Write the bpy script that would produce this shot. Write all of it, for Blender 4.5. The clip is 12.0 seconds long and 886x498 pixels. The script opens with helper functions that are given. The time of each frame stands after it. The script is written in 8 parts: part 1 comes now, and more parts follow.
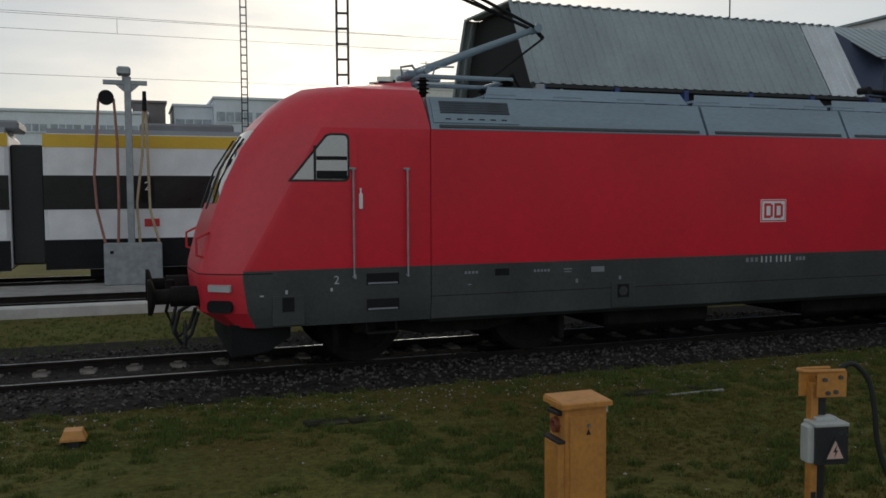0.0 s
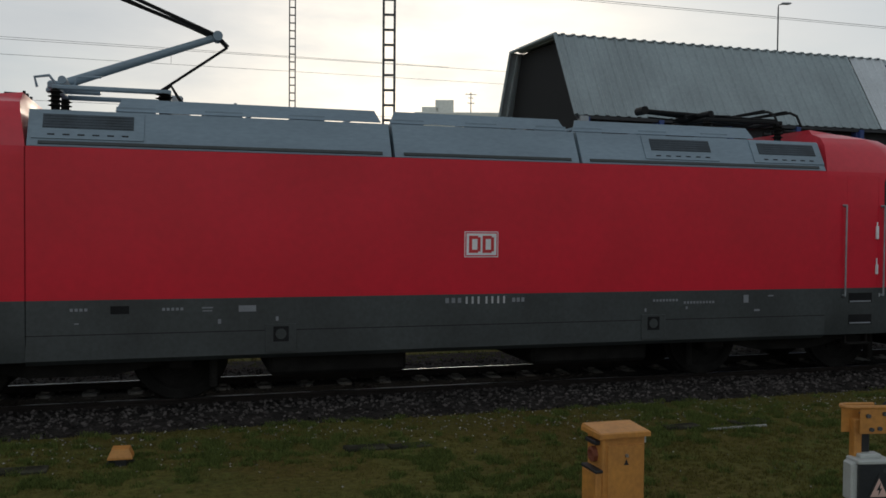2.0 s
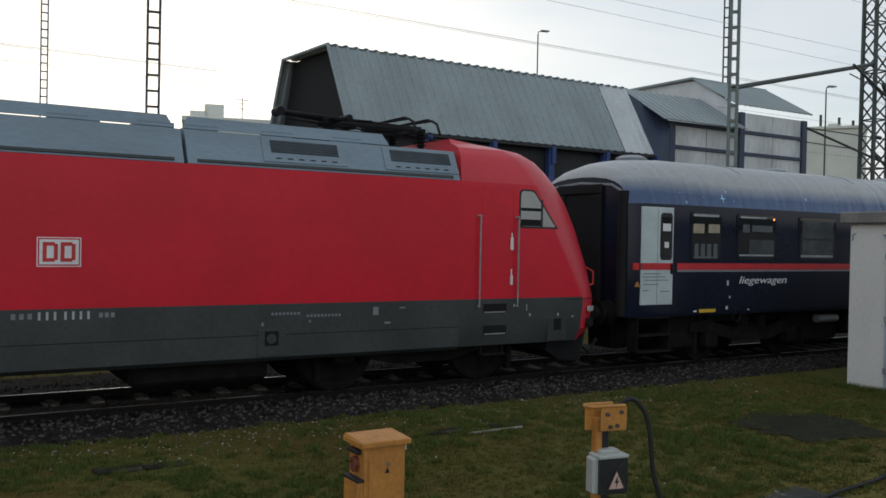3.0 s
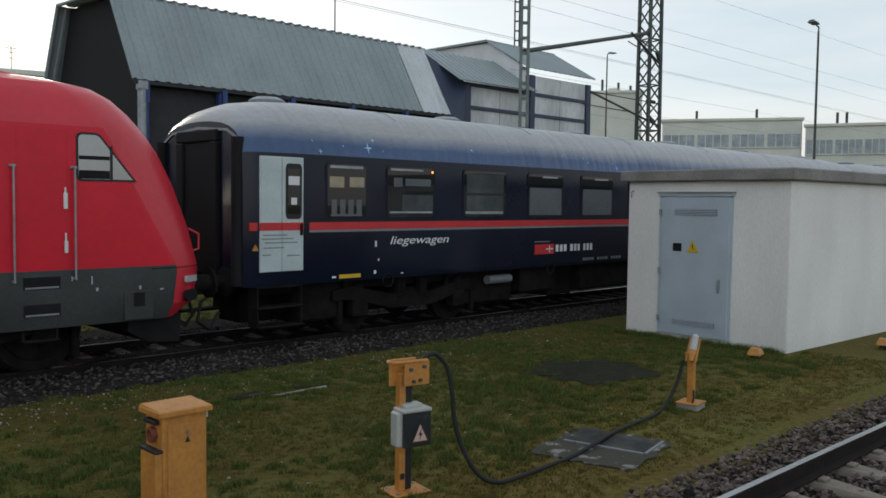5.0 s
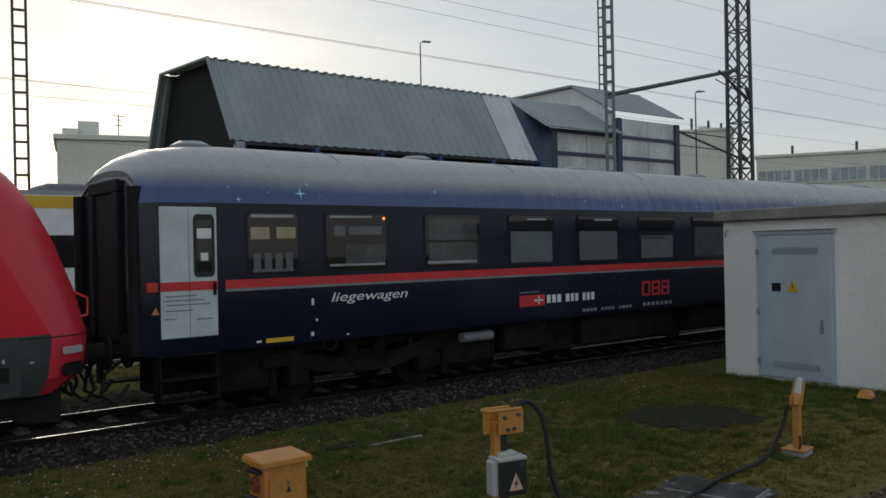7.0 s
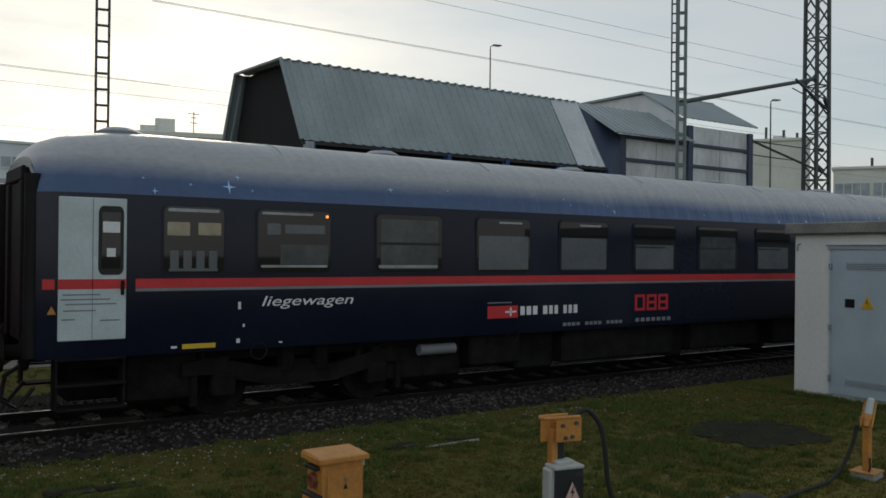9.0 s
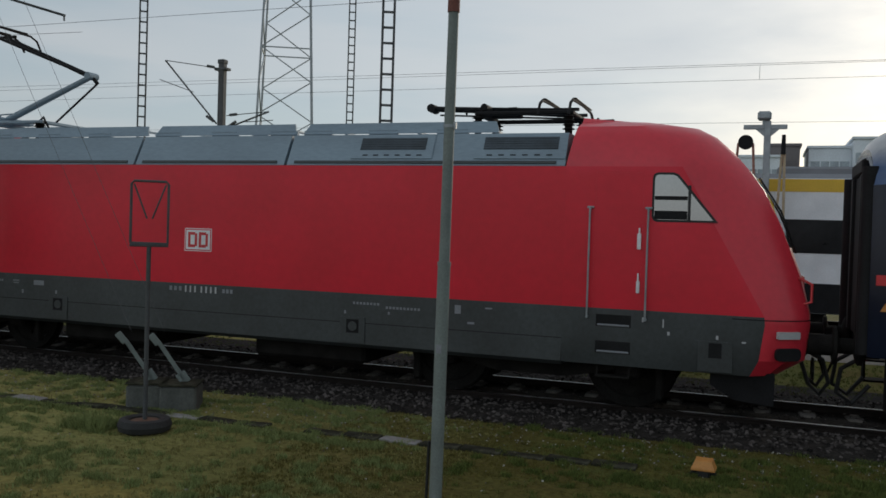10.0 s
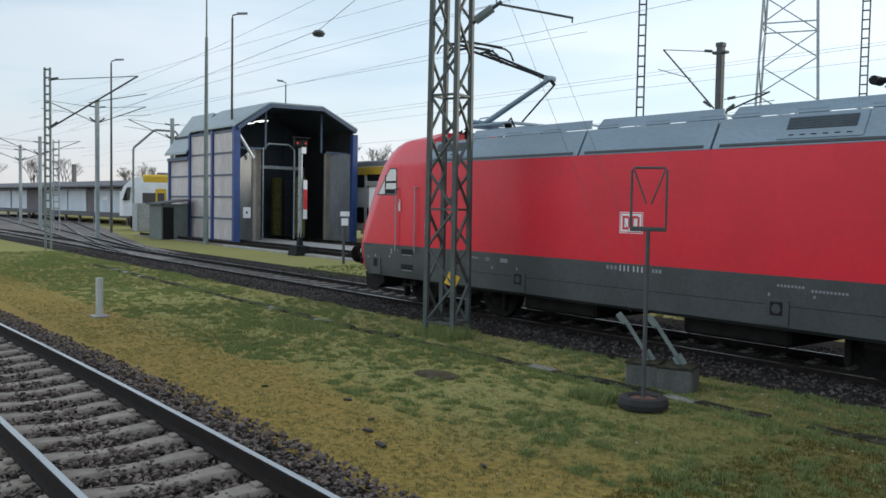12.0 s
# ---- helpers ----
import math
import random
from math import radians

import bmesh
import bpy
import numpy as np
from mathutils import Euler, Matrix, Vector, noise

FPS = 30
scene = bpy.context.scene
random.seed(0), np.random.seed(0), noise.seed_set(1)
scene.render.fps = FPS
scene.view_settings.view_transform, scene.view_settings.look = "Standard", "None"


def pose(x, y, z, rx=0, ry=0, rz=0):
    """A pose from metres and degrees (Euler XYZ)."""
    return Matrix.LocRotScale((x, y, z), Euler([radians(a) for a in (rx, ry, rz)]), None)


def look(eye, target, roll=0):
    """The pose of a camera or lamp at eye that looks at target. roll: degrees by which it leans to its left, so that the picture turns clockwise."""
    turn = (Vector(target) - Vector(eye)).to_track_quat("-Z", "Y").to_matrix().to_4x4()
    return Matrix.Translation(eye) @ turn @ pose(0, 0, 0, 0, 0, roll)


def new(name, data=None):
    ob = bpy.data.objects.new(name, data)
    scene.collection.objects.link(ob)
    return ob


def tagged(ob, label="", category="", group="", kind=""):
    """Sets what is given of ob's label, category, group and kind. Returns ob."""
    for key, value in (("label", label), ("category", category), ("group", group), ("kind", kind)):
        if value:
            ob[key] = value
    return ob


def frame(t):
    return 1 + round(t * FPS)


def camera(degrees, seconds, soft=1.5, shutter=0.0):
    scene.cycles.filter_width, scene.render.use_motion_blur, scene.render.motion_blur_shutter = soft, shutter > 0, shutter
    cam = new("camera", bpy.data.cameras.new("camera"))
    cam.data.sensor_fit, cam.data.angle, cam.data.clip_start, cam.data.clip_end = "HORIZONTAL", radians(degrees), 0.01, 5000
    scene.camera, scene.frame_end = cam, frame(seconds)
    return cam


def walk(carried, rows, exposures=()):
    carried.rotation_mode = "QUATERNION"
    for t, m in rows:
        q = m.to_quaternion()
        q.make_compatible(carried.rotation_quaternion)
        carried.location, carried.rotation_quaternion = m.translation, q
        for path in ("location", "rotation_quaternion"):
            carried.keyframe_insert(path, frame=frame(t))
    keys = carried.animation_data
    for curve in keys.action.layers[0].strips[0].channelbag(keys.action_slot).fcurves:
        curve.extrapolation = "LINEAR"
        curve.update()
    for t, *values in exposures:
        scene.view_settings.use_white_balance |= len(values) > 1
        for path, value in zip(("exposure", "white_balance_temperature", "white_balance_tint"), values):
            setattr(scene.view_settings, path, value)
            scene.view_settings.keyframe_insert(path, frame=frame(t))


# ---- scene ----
cam = camera(54.34, 12.0, soft=1.6, shutter=0.0)
PATH = [
    (0.00, pose(0.052, 0.123, 2.507, 86.49, 0.31, -19.75)),
    (0.50, pose(0.043, 0.101, 2.504, 86.63, 0.35, -18.32)),
    (1.00, pose(0.014, 0.081, 2.499, 86.75, 0.01, -17.09)),
    (1.50, pose(-0.009, 0.047, 2.505, 87.76, -0.24, -16.45)),
    (2.00, pose(0.021, 0.006, 2.502, 88.45, -0.47, -16.90)),
    (2.50, pose(0.061, -0.024, 2.487, 89.22, -1.03, -21.63)),
    (3.00, pose(0.102, 0.010, 2.500, 89.33, -1.18, -31.84)),
    (3.50, pose(0.134, 0.063, 2.490, 89.04, -1.25, -40.90)),
    (3.70, pose(0.135, 0.074, 2.484, 87.74, -1.30, -41.45)),
    (5.30, pose(0.099, 0.025, 2.496, 87.00, -0.64, -45.34)),
    (5.50, pose(0.086, 0.008, 2.493, 87.19, -0.45, -45.22)),
    (6.00, pose(0.056, 0.005, 2.501, 87.93, 0.22, -43.04)),
    (6.50, pose(0.082, -0.000, 2.507, 88.85, 0.78, -40.41)),
    (7.00, pose(0.060, -0.025, 2.515, 90.00, 1.16, -39.08)),
    (7.20, pose(0.064, -0.028, 2.518, 90.15, 0.96, -38.24)),
    (8.80, pose(0.048, -0.049, 2.520, 90.23, -0.60, -35.47)),
    (9.00, pose(0.059, -0.045, 2.521, 90.23, -0.62, -34.83)),
    (9.30, pose(0.005, -0.057, 2.510, 90.33, -0.93, -31.26)),
    (9.50, pose(-0.028, -0.006, 2.493, 89.75, -1.84, -18.54)),
    (9.70, pose(-0.035, -0.015, 2.484, 88.87, -1.88, -1.34)),
    (9.80, pose(-0.051, -0.031, 2.473, 88.74, -1.90, 6.08)),
    (10.00, pose(-0.110, -0.020, 2.503, 88.80, -1.77, 20.12)),
    (10.20, pose(-0.210, 0.006, 2.545, 88.34, -1.87, 32.56)),
    (10.50, pose(-0.290, 0.033, 2.501, 88.07, -2.07, 43.86)),
    (11.00, pose(-0.196, -0.045, 2.492, 88.05, -1.93, 49.67)),
    (11.50, pose(-0.099, -0.094, 2.468, 87.19, -1.25, 52.05)),
    (12.00, pose(-0.087, -0.085, 2.471, 87.16, -1.00, 52.17)),
]
EXPOSURE = [(0.0, 0.36, 6400, 10), (1.0, 0.5, 6450, 10), (1.5, 0.35, 6400, 10), (2.0, 0.34, 6400, 10), (2.5, 0.36, 6450, 10), (3.0, 0.73, 6350, 10), (3.6, 0.91, 6350, 10), (3.7, 1.73, 6300, 10), (4.3, 1.18, 6350, 10), (5.3, 0.89, 6350, 9), (6.0, 0.75, 6400, 9), (7.0, 0.41, 6400, 9), (9.0, 0.37, 6350, 8), (9.5, 0.28, 6350, 8), (10.0, 0.46, 6250, 9), (10.5, 1.1, 6150, 8), (11.0, 1.25, 6150, 8), (11.5, 1.42, 6050, 8), (12.0, 1.35, 5950, 8)]
walk(cam, PATH, EXPOSURE)

# the train's way along its track: seconds, metres along x
TRAVEL = [
    (0.0, -0.000), (0.5, -1.524), (1.0, -3.004), (1.5, -4.394), (2.0, -5.697), (2.5, -6.910), (3.0, -8.066), (3.5, -9.137), (3.7, -9.546), (5.3, -12.520), (5.5, -12.866), (6.0, -13.667), (6.5, -14.408), (7.0, -15.088), (7.2, -15.335), (8.8, -17.098), (9.0, -17.282), (9.3, -17.551), (9.5, -17.725), (10.0, -18.134), (10.5, -18.511), (11.0, -18.837), (11.5, -19.137), (12.0, -19.424)]

# ---- world and sun ----
SUN_AZ, SUN_EL = 16.0, 14.0
world = bpy.data.worlds.new("evening_sky")
scene.world = world
world.use_nodes = True
wn, wl = world.node_tree.nodes, world.node_tree.links
wn.clear()
w_out, w_bg = wn.new("ShaderNodeOutputWorld"), wn.new("ShaderNodeBackground")
w_sky = wn.new("ShaderNodeTexSky")
w_sky.sky_type, w_sky.sun_disc = "NISHITA", False
w_sky.sun_elevation, w_sky.sun_rotation = radians(SUN_EL), radians(SUN_AZ)
w_sky.dust_density, w_sky.air_density = 1.2, 1.0
w_hue = wn.new("ShaderNodeHueSaturation")
w_hue.inputs["Saturation"].default_value = 0.85
w_hue.inputs["Value"].default_value = 0.72
wl.new(w_sky.outputs["Color"], w_hue.inputs["Color"])
w_co, w_map, w_no = wn.new("ShaderNodeTexCoord"), wn.new("ShaderNodeMapping"), wn.new("ShaderNodeTexNoise")
w_map.inputs["Scale"].default_value = (1.0, 1.0, 3.2)
w_no.inputs["Scale"].default_value, w_no.inputs["Detail"].default_value = 2.1, 8.0
w_no.inputs["Roughness"].default_value = 0.55
w_ramp = wn.new("ShaderNodeMapRange")
w_ramp.inputs["From Min"].default_value, w_ramp.inputs["From Max"].default_value = 0.36, 0.66
w_ramp.inputs["To Min"].default_value, w_ramp.inputs["To Max"].default_value = 0.66, 0.95
w_cloud = wn.new("ShaderNodeRGB")
w_cloud.outputs[0].default_value = (5.1, 5.3, 5.4, 1)
w_mix = wn.new("ShaderNodeMix")
w_mix.data_type = "RGBA"
wl.new(w_co.outputs["Generated"], w_map.inputs["Vector"])
wl.new(w_map.outputs["Vector"], w_no.inputs["Vector"])
wl.new(w_no.outputs["Fac"], w_ramp.inputs["Value"])
wl.new(w_ramp.outputs["Result"], w_mix.inputs["Factor"])
wl.new(w_hue.outputs["Color"], w_mix.inputs["A"])
# grey-blue cloud layers, and a warm band low on the horizon
w_m2, w_n2, w_r2, w_lay = wn.new("ShaderNodeMapping"), wn.new("ShaderNodeTexNoise"), wn.new("ShaderNodeMapRange"), wn.new("ShaderNodeMix")
w_m2.inputs["Scale"].default_value = (1.0, 1.0, 7.0)
w_n2.inputs["Scale"].default_value, w_n2.inputs["Detail"].default_value = 2.6, 7.0
w_r2.inputs["From Min"].default_value, w_r2.inputs["From Max"].default_value = 0.40, 0.64
w_lay.data_type = "RGBA"
w_lay.inputs["B"].default_value = (4.2, 4.75, 5.05, 1)
wl.new(w_co.outputs["Generated"], w_m2.inputs["Vector"])
wl.new(w_m2.outputs["Vector"], w_n2.inputs["Vector"])
wl.new(w_n2.outputs["Fac"], w_r2.inputs["Value"])
wl.new(w_r2.outputs["Result"], w_lay.inputs["Factor"])
wl.new(w_cloud.outputs["Color"], w_lay.inputs["A"])
w_sep, w_hr, w_hm = wn.new("ShaderNodeSeparateXYZ"), wn.new("ShaderNodeMapRange"), wn.new("ShaderNodeMix")
w_hr.inputs["From Min"].default_value, w_hr.inputs["From Max"].default_value = 0.11, 0.03
w_hr.inputs["To Max"].default_value = 0.6
w_hm.data_type = "RGBA"
w_hm.inputs["B"].default_value = (5.7, 5.0, 4.6, 1)
wl.new(w_co.outputs["Generated"], w_sep.inputs["Vector"])
wl.new(w_sep.outputs["Z"], w_hr.inputs["Value"])
wl.new(w_hr.outputs["Result"], w_hm.inputs["Factor"])
wl.new(w_lay.outputs["Result"], w_hm.inputs["A"])
# the cloud thins in brightness away from the sun
w_dot, w_dr, w_dm = wn.new("ShaderNodeVectorMath"), wn.new("ShaderNodeMapRange"), wn.new("ShaderNodeMix")
w_dot.operation = "DOT_PRODUCT"
w_dot.inputs[1].default_value = (math.sin(radians(SUN_AZ + 18)), math.cos(radians(SUN_AZ + 18)), 0.0)
w_dr.inputs["From Min"].default_value, w_dr.inputs["From Max"].default_value = -0.4, 0.95
w_dr.inputs["To Min"].default_value, w_dr.inputs["To Max"].default_value = 0.60, 0.89
# and is brightened opposite it, out of view, to fill the train's near side
w_or, w_om = wn.new("ShaderNodeMapRange"), wn.new("ShaderNodeMath")
w_or.inputs["From Min"].default_value, w_or.inputs["From Max"].default_value = -0.4, -0.95
w_or.inputs["To Min"].default_value, w_or.inputs["To Max"].default_value = 1.0, 2.0
w_om.operation = "MULTIPLY"
wl.new(w_dot.outputs["Value"], w_or.inputs["Value"])
wl.new(w_or.outputs["Result"], w_om.inputs[0])
wl.new(w_dr.outputs["Result"], w_om.inputs[1])
w_dm.data_type, w_dm.blend_type = "RGBA", "MULTIPLY"
w_dm.inputs["Factor"].default_value = 1.0
wl.new(w_co.outputs["Generated"], w_dot.inputs[0])
wl.new(w_dot.outputs["Value"], w_dr.inputs["Value"])
wl.new(w_hm.outputs["Result"], w_dm.inputs["A"])
wl.new(w_om.outputs[0], w_dm.inputs["B"])
wl.new(w_dm.outputs["Result"], w_mix.inputs["B"])
wl.new(w_mix.outputs["Result"], w_bg.inputs["Color"])
w_bg.inputs["Strength"].default_value = 0.104
wl.new(w_bg.outputs["Background"], w_out.inputs["Surface"])

sun = new("sun", bpy.data.lights.new("sun", "SUN"))
sun.data.energy, sun.data.angle, sun.data.color = 0.8, radians(14), (1.0, 0.86, 0.68)
_a, _e = radians(SUN_AZ), radians(SUN_EL)
sun.matrix_world = look((0, 0, 60), (-math.sin(_a) * math.cos(_e) * 50, -math.cos(_a) * math.cos(_e) * 50, 60 - math.sin(_e) * 50))


# ---- materials ----
def mat(name, col, rough=0.6, metal=0.0, col2=None, var=0.18, scale=1.5, grain=40.0, bump=0.15, depth=0.003, rnd=0.0, stretch=(1, 1, 1), lo=0.35, hi=0.65, spec=0.5):
    """A surface whose colour drifts at two scales, with fine relief."""
    m = bpy.data.materials.new(name)
    m.use_nodes = True
    n, l = m.node_tree.nodes, m.node_tree.links
    b = n["Principled BSDF"]
    b.inputs["Metallic"].default_value = metal
    b.inputs["Specular IOR Level"].default_value = spec
    co, mp = n.new("ShaderNodeTexCoord"), n.new("ShaderNodeMapping")
    mp.inputs["Scale"].default_value = stretch
    l.new(co.outputs["Object"], mp.inputs["Vector"])
    big, fine = n.new("ShaderNodeTexNoise"), n.new("ShaderNodeTexNoise")
    big.inputs["Scale"].default_value, big.inputs["Detail"].default_value = scale, 6.0
    fine.inputs["Scale"].default_value, fine.inputs["Detail"].default_value = grain, 3.0
    for t in (big, fine):
        l.new(mp.outputs["Vector"], t.inputs["Vector"])
    r = n.new("ShaderNodeMapRange")
    r.inputs["From Min"].default_value, r.inputs["From Max"].default_value = lo, hi
    l.new(big.outputs["Fac"], r.inputs["Value"])
    mx = n.new("ShaderNodeMix")
    mx.data_type = "RGBA"
    if col2 is None:
        col, col2 = tuple(c * (1 - var) for c in col), tuple(min(1, c * (1 + var)) for c in col)
    mx.inputs["A"].default_value, mx.inputs["B"].default_value = (*col, 1), (*col2, 1)
    l.new(r.outputs["Result"], mx.inputs["Factor"])
    hv = n.new("ShaderNodeHueSaturation")
    l.new(mx.outputs["Result"], hv.inputs["Color"])
    g = n.new("ShaderNodeMapRange")
    g.inputs["From Min"].default_value, g.inputs["From Max"].default_value = 0.25, 0.75
    g.inputs["To Min"].default_value, g.inputs["To Max"].default_value = 1 - var, 1 + var
    l.new(fine.outputs["Fac"], g.inputs["Value"])
    if rnd:
        oi, ad = n.new("ShaderNodeObjectInfo"), n.new("ShaderNodeMath")
        ad.operation, ad.inputs[1].default_value = "MULTIPLY_ADD", rnd
        l.new(oi.outputs["Random"], ad.inputs[0])
        l.new(g.outputs["Result"], ad.inputs[2])
        l.new(ad.outputs[0], hv.inputs["Value"])
    else:
        l.new(g.outputs["Result"], hv.inputs["Value"])
    l.new(hv.outputs["Color"], b.inputs["Base Color"])
    q = n.new("ShaderNodeMapRange")
    q.inputs["To Min"].default_value, q.inputs["To Max"].default_value = max(0.02, rough - 0.1), min(1, rough + 0.1)
    l.new(big.outputs["Fac"], q.inputs["Value"])
    l.new(q.outputs["Result"], b.inputs["Roughness"])
    if bump:
        u = n.new("ShaderNodeBump")
        u.inputs["Strength"].default_value, u.inputs["Distance"].default_value = bump, depth
        l.new(fine.outputs["Fac"], u.inputs["Height"])
        l.new(u.outputs["Normal"], b.inputs["Normal"])
    return m


def glow(name, col, power):
    m = bpy.data.materials.new(name)
    m.use_nodes = True
    b = m.node_tree.nodes["Principled BSDF"]
    b.inputs["Base Color"].default_value = (*col, 1)
    b.inputs["Emission Color"].default_value, b.inputs["Emission Strength"].default_value = (*col, 1), power
    return m


BOXW = mat("dull_white_marking", (0.42, 0.43, 0.44), 0.6, var=0.1)
RED = mat("traffic_red_paint", (0.65, 0.012, 0.034), 0.32, var=0.05, scale=0.8, grain=9, bump=0.03, col2=(0.57, 0.013, 0.030), spec=0.34)
# paler copy of the red, with the nose's reflected light painted in
RED_LIT = mat("lit_red_paint", (0.60, 0.03, 0.05), 0.34, var=0.06, scale=0.9, grain=12, bump=0.03)
BAND = mat("basalt_band_paint", (0.036, 0.042, 0.043), 0.5, var=0.2, scale=1.2, grain=20, bump=0.08)
ROOFG = mat("roof_blue_grey_paint", (0.195, 0.26, 0.315), 0.45, var=0.1, scale=1.0, grain=24, bump=0.06, stretch=(0.4, 1, 1.6))
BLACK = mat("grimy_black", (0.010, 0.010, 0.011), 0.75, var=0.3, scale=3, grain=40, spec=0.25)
UNDER = mat("underframe_brake_dust", (0.013, 0.012, 0.011), 0.9, var=0.35, scale=4, grain=50, bump=0.3, spec=0.12)
RUBBER = mat("black_rubber", (0.015, 0.015, 0.016), 0.6, var=0.2, scale=5, grain=60)
STEEL = mat("brushed_steel", (0.45, 0.46, 0.47), 0.35, 0.9, var=0.1, scale=8, grain=120, bump=0.05)
GALV = mat("galvanised_steel", (0.30, 0.33, 0.35), 0.5, 0.6, var=0.14, scale=6, grain=90, bump=0.06)
MASTL = mat("mast_dark_green_paint", (0.07, 0.083, 0.078), 0.65, var=0.2, scale=2.5, grain=50, bump=0.1)
MASTG = mat("mast_grey_green_paint", (0.16, 0.19, 0.18), 0.65, var=0.16, scale=2.5, grain=50, bump=0.1)
# mast grey lightened, distance haze painted into the colour
MASTFAR = mat("mast_hazed_grey", (0.27, 0.31, 0.32), 0.65, var=0.12, scale=2.5, grain=50, bump=0.1)
MASTB = mat("mast_weathered_dark", (0.07, 0.075, 0.078), 0.7, 0.2, var=0.2, scale=3, grain=60, bump=0.1)
WIREM = mat("weathered_copper_wire", (0.09, 0.093, 0.097), 0.7, var=0.1, spec=0.2)
RAILM = mat("rail_rust", (0.020, 0.016, 0.014), 0.85, var=0.25, scale=6, grain=70, bump=0.25, spec=0.15)
RAILT = mat("rail_head_polished", (0.42, 0.43, 0.44), 0.28, 0.95, var=0.06, scale=8, grain=60, bump=0.0, stretch=(0.1, 3, 3))
SLEEP = mat("concrete_sleeper", (0.21, 0.18, 0.15), 0.9, var=0.2, scale=5, grain=60, bump=0.35, rnd=0.3)
CONC = mat("weathered_concrete", (0.30, 0.29, 0.275), 0.9, var=0.16, scale=2.2, grain=45, bump=0.3)
PALECONC = mat("pale_concrete_edge", (0.48, 0.47, 0.45), 0.85, var=0.12, scale=2.2, grain=45, bump=0.2)
STONE = mat("ballast_stone", (0.14, 0.122, 0.112), 0.9, var=0.35, scale=0.6, grain=9, bump=0.6, depth=0.03, col2=(0.26, 0.235, 0.215), lo=0.4, hi=0.7, spec=0.1)
GLASS = bpy.data.materials.new("dark_window_glass")
GLASS.use_nodes = True
_b = GLASS.node_tree.nodes["Principled BSDF"]
_b.inputs["Base Color"].default_value, _b.inputs["Roughness"].default_value = (0.012, 0.014, 0.016, 1), 0.03
_b.inputs["Specular IOR Level"].default_value = 0.55
# bright metal pane stands in for the sky seen through the cab
CABGLASS = mat("mirrored_cab_glass", (0.30, 0.32, 0.33), 0.06, 0.7, var=0.05, bump=0.0)
YEL = mat("traffic_yellow_paint", (0.54, 0.24, 0.050), 0.5, var=0.14, scale=4, grain=30, bump=0.08, col2=(0.42, 0.185, 0.044))
NAVY = mat("night_blue_paint", (0.008, 0.0115, 0.026), 0.2, var=0.1, scale=0.9, grain=14, bump=0.03, spec=0.32)
ROOFC = mat("starry_coach_roof_paint", (0.055, 0.100, 0.215), 0.36, var=0.10, scale=0.9, grain=18, bump=0.05, stretch=(0.5, 1, 1))
_n, _l = ROOFC.node_tree.nodes, ROOFC.node_tree.links
_hv, _co = next(q for q in _n if q.type == "HUE_SAT"), next(q for q in _n if q.type == "TEX_COORD")
_nz = next(q for q in _n if q.type == "TEX_NOISE")
_sp, _ad, _mr, _mx = _n.new("ShaderNodeSeparateXYZ"), _n.new("ShaderNodeMath"), _n.new("ShaderNodeMapRange"), _n.new("ShaderNodeMix")
_l.new(_co.outputs["Object"], _sp.inputs["Vector"])
_ad.operation, _ad.inputs[1].default_value = "MULTIPLY_ADD", 0.25
_l.new(_nz.outputs["Fac"], _ad.inputs[0])
_l.new(_sp.outputs["Z"], _ad.inputs[2])
_mr.inputs["From Min"].default_value, _mr.inputs["From Max"].default_value = 3.40, 3.70
_mx.data_type = "RGBA"
_mx.inputs["B"].default_value = (0.36, 0.37, 0.385, 1)
_l.new(_ad.outputs[0], _mr.inputs["Value"])
_l.new(_mr.outputs["Result"], _mx.inputs["Factor"])
_l.new(_hv.inputs["Color"].links[0].from_socket, _mx.inputs["A"])
_l.new(_mx.outputs["Result"], _hv.inputs["Color"])
# shallow ripples of the roof skin across the coach
_rm, _rn, _rb = _n.new("ShaderNodeMapping"), _n.new("ShaderNodeTexNoise"), _n.new("ShaderNodeBump")
_rm.inputs["Scale"].default_value = (3.2, 0.6, 0.6)
_rn.inputs["Scale"].default_value, _rn.inputs["Detail"].default_value = 1.0, 2.0
_rb.inputs["Strength"].default_value, _rb.inputs["Distance"].default_value = 0.9, 0.07
_l.new(_co.outputs["Object"], _rm.inputs["Vector"])
_l.new(_rm.outputs["Vector"], _rn.inputs["Vector"])
_l.new(_rn.outputs["Fac"], _rb.inputs["Height"])
_l.new(_rb.outputs["Normal"], next(q for q in _n if q.type == "BSDF_PRINCIPLED").inputs["Normal"])
GREYR = mat("coach_roof_grey", (0.27, 0.295, 0.33), 0.45, var=0.12, scale=0.9, grain=20, bump=0.06, stretch=(0.6, 1, 1))
WHITEP = mat("white_paint", (0.74, 0.75, 0.77), 0.5, var=0.06, scale=2, grain=30, bump=0.04)
MINT = mat("pale_mint_door_paint", (0.50, 0.58, 0.60), 0.5, var=0.07, scale=3, grain=30, bump=0.05)
STRIPE = mat("signal_red_stripe", (0.55, 0.03, 0.035), 0.45, var=0.08, scale=2, grain=30, bump=0.03)
GREYS = mat("grey_marking", (0.20, 0.21, 0.23), 0.6, var=0.1)
YBAND = mat("regional_yellow_band", (0.66, 0.42, 0.03), 0.45, var=0.06, scale=1.5, grain=20, bump=0.04)


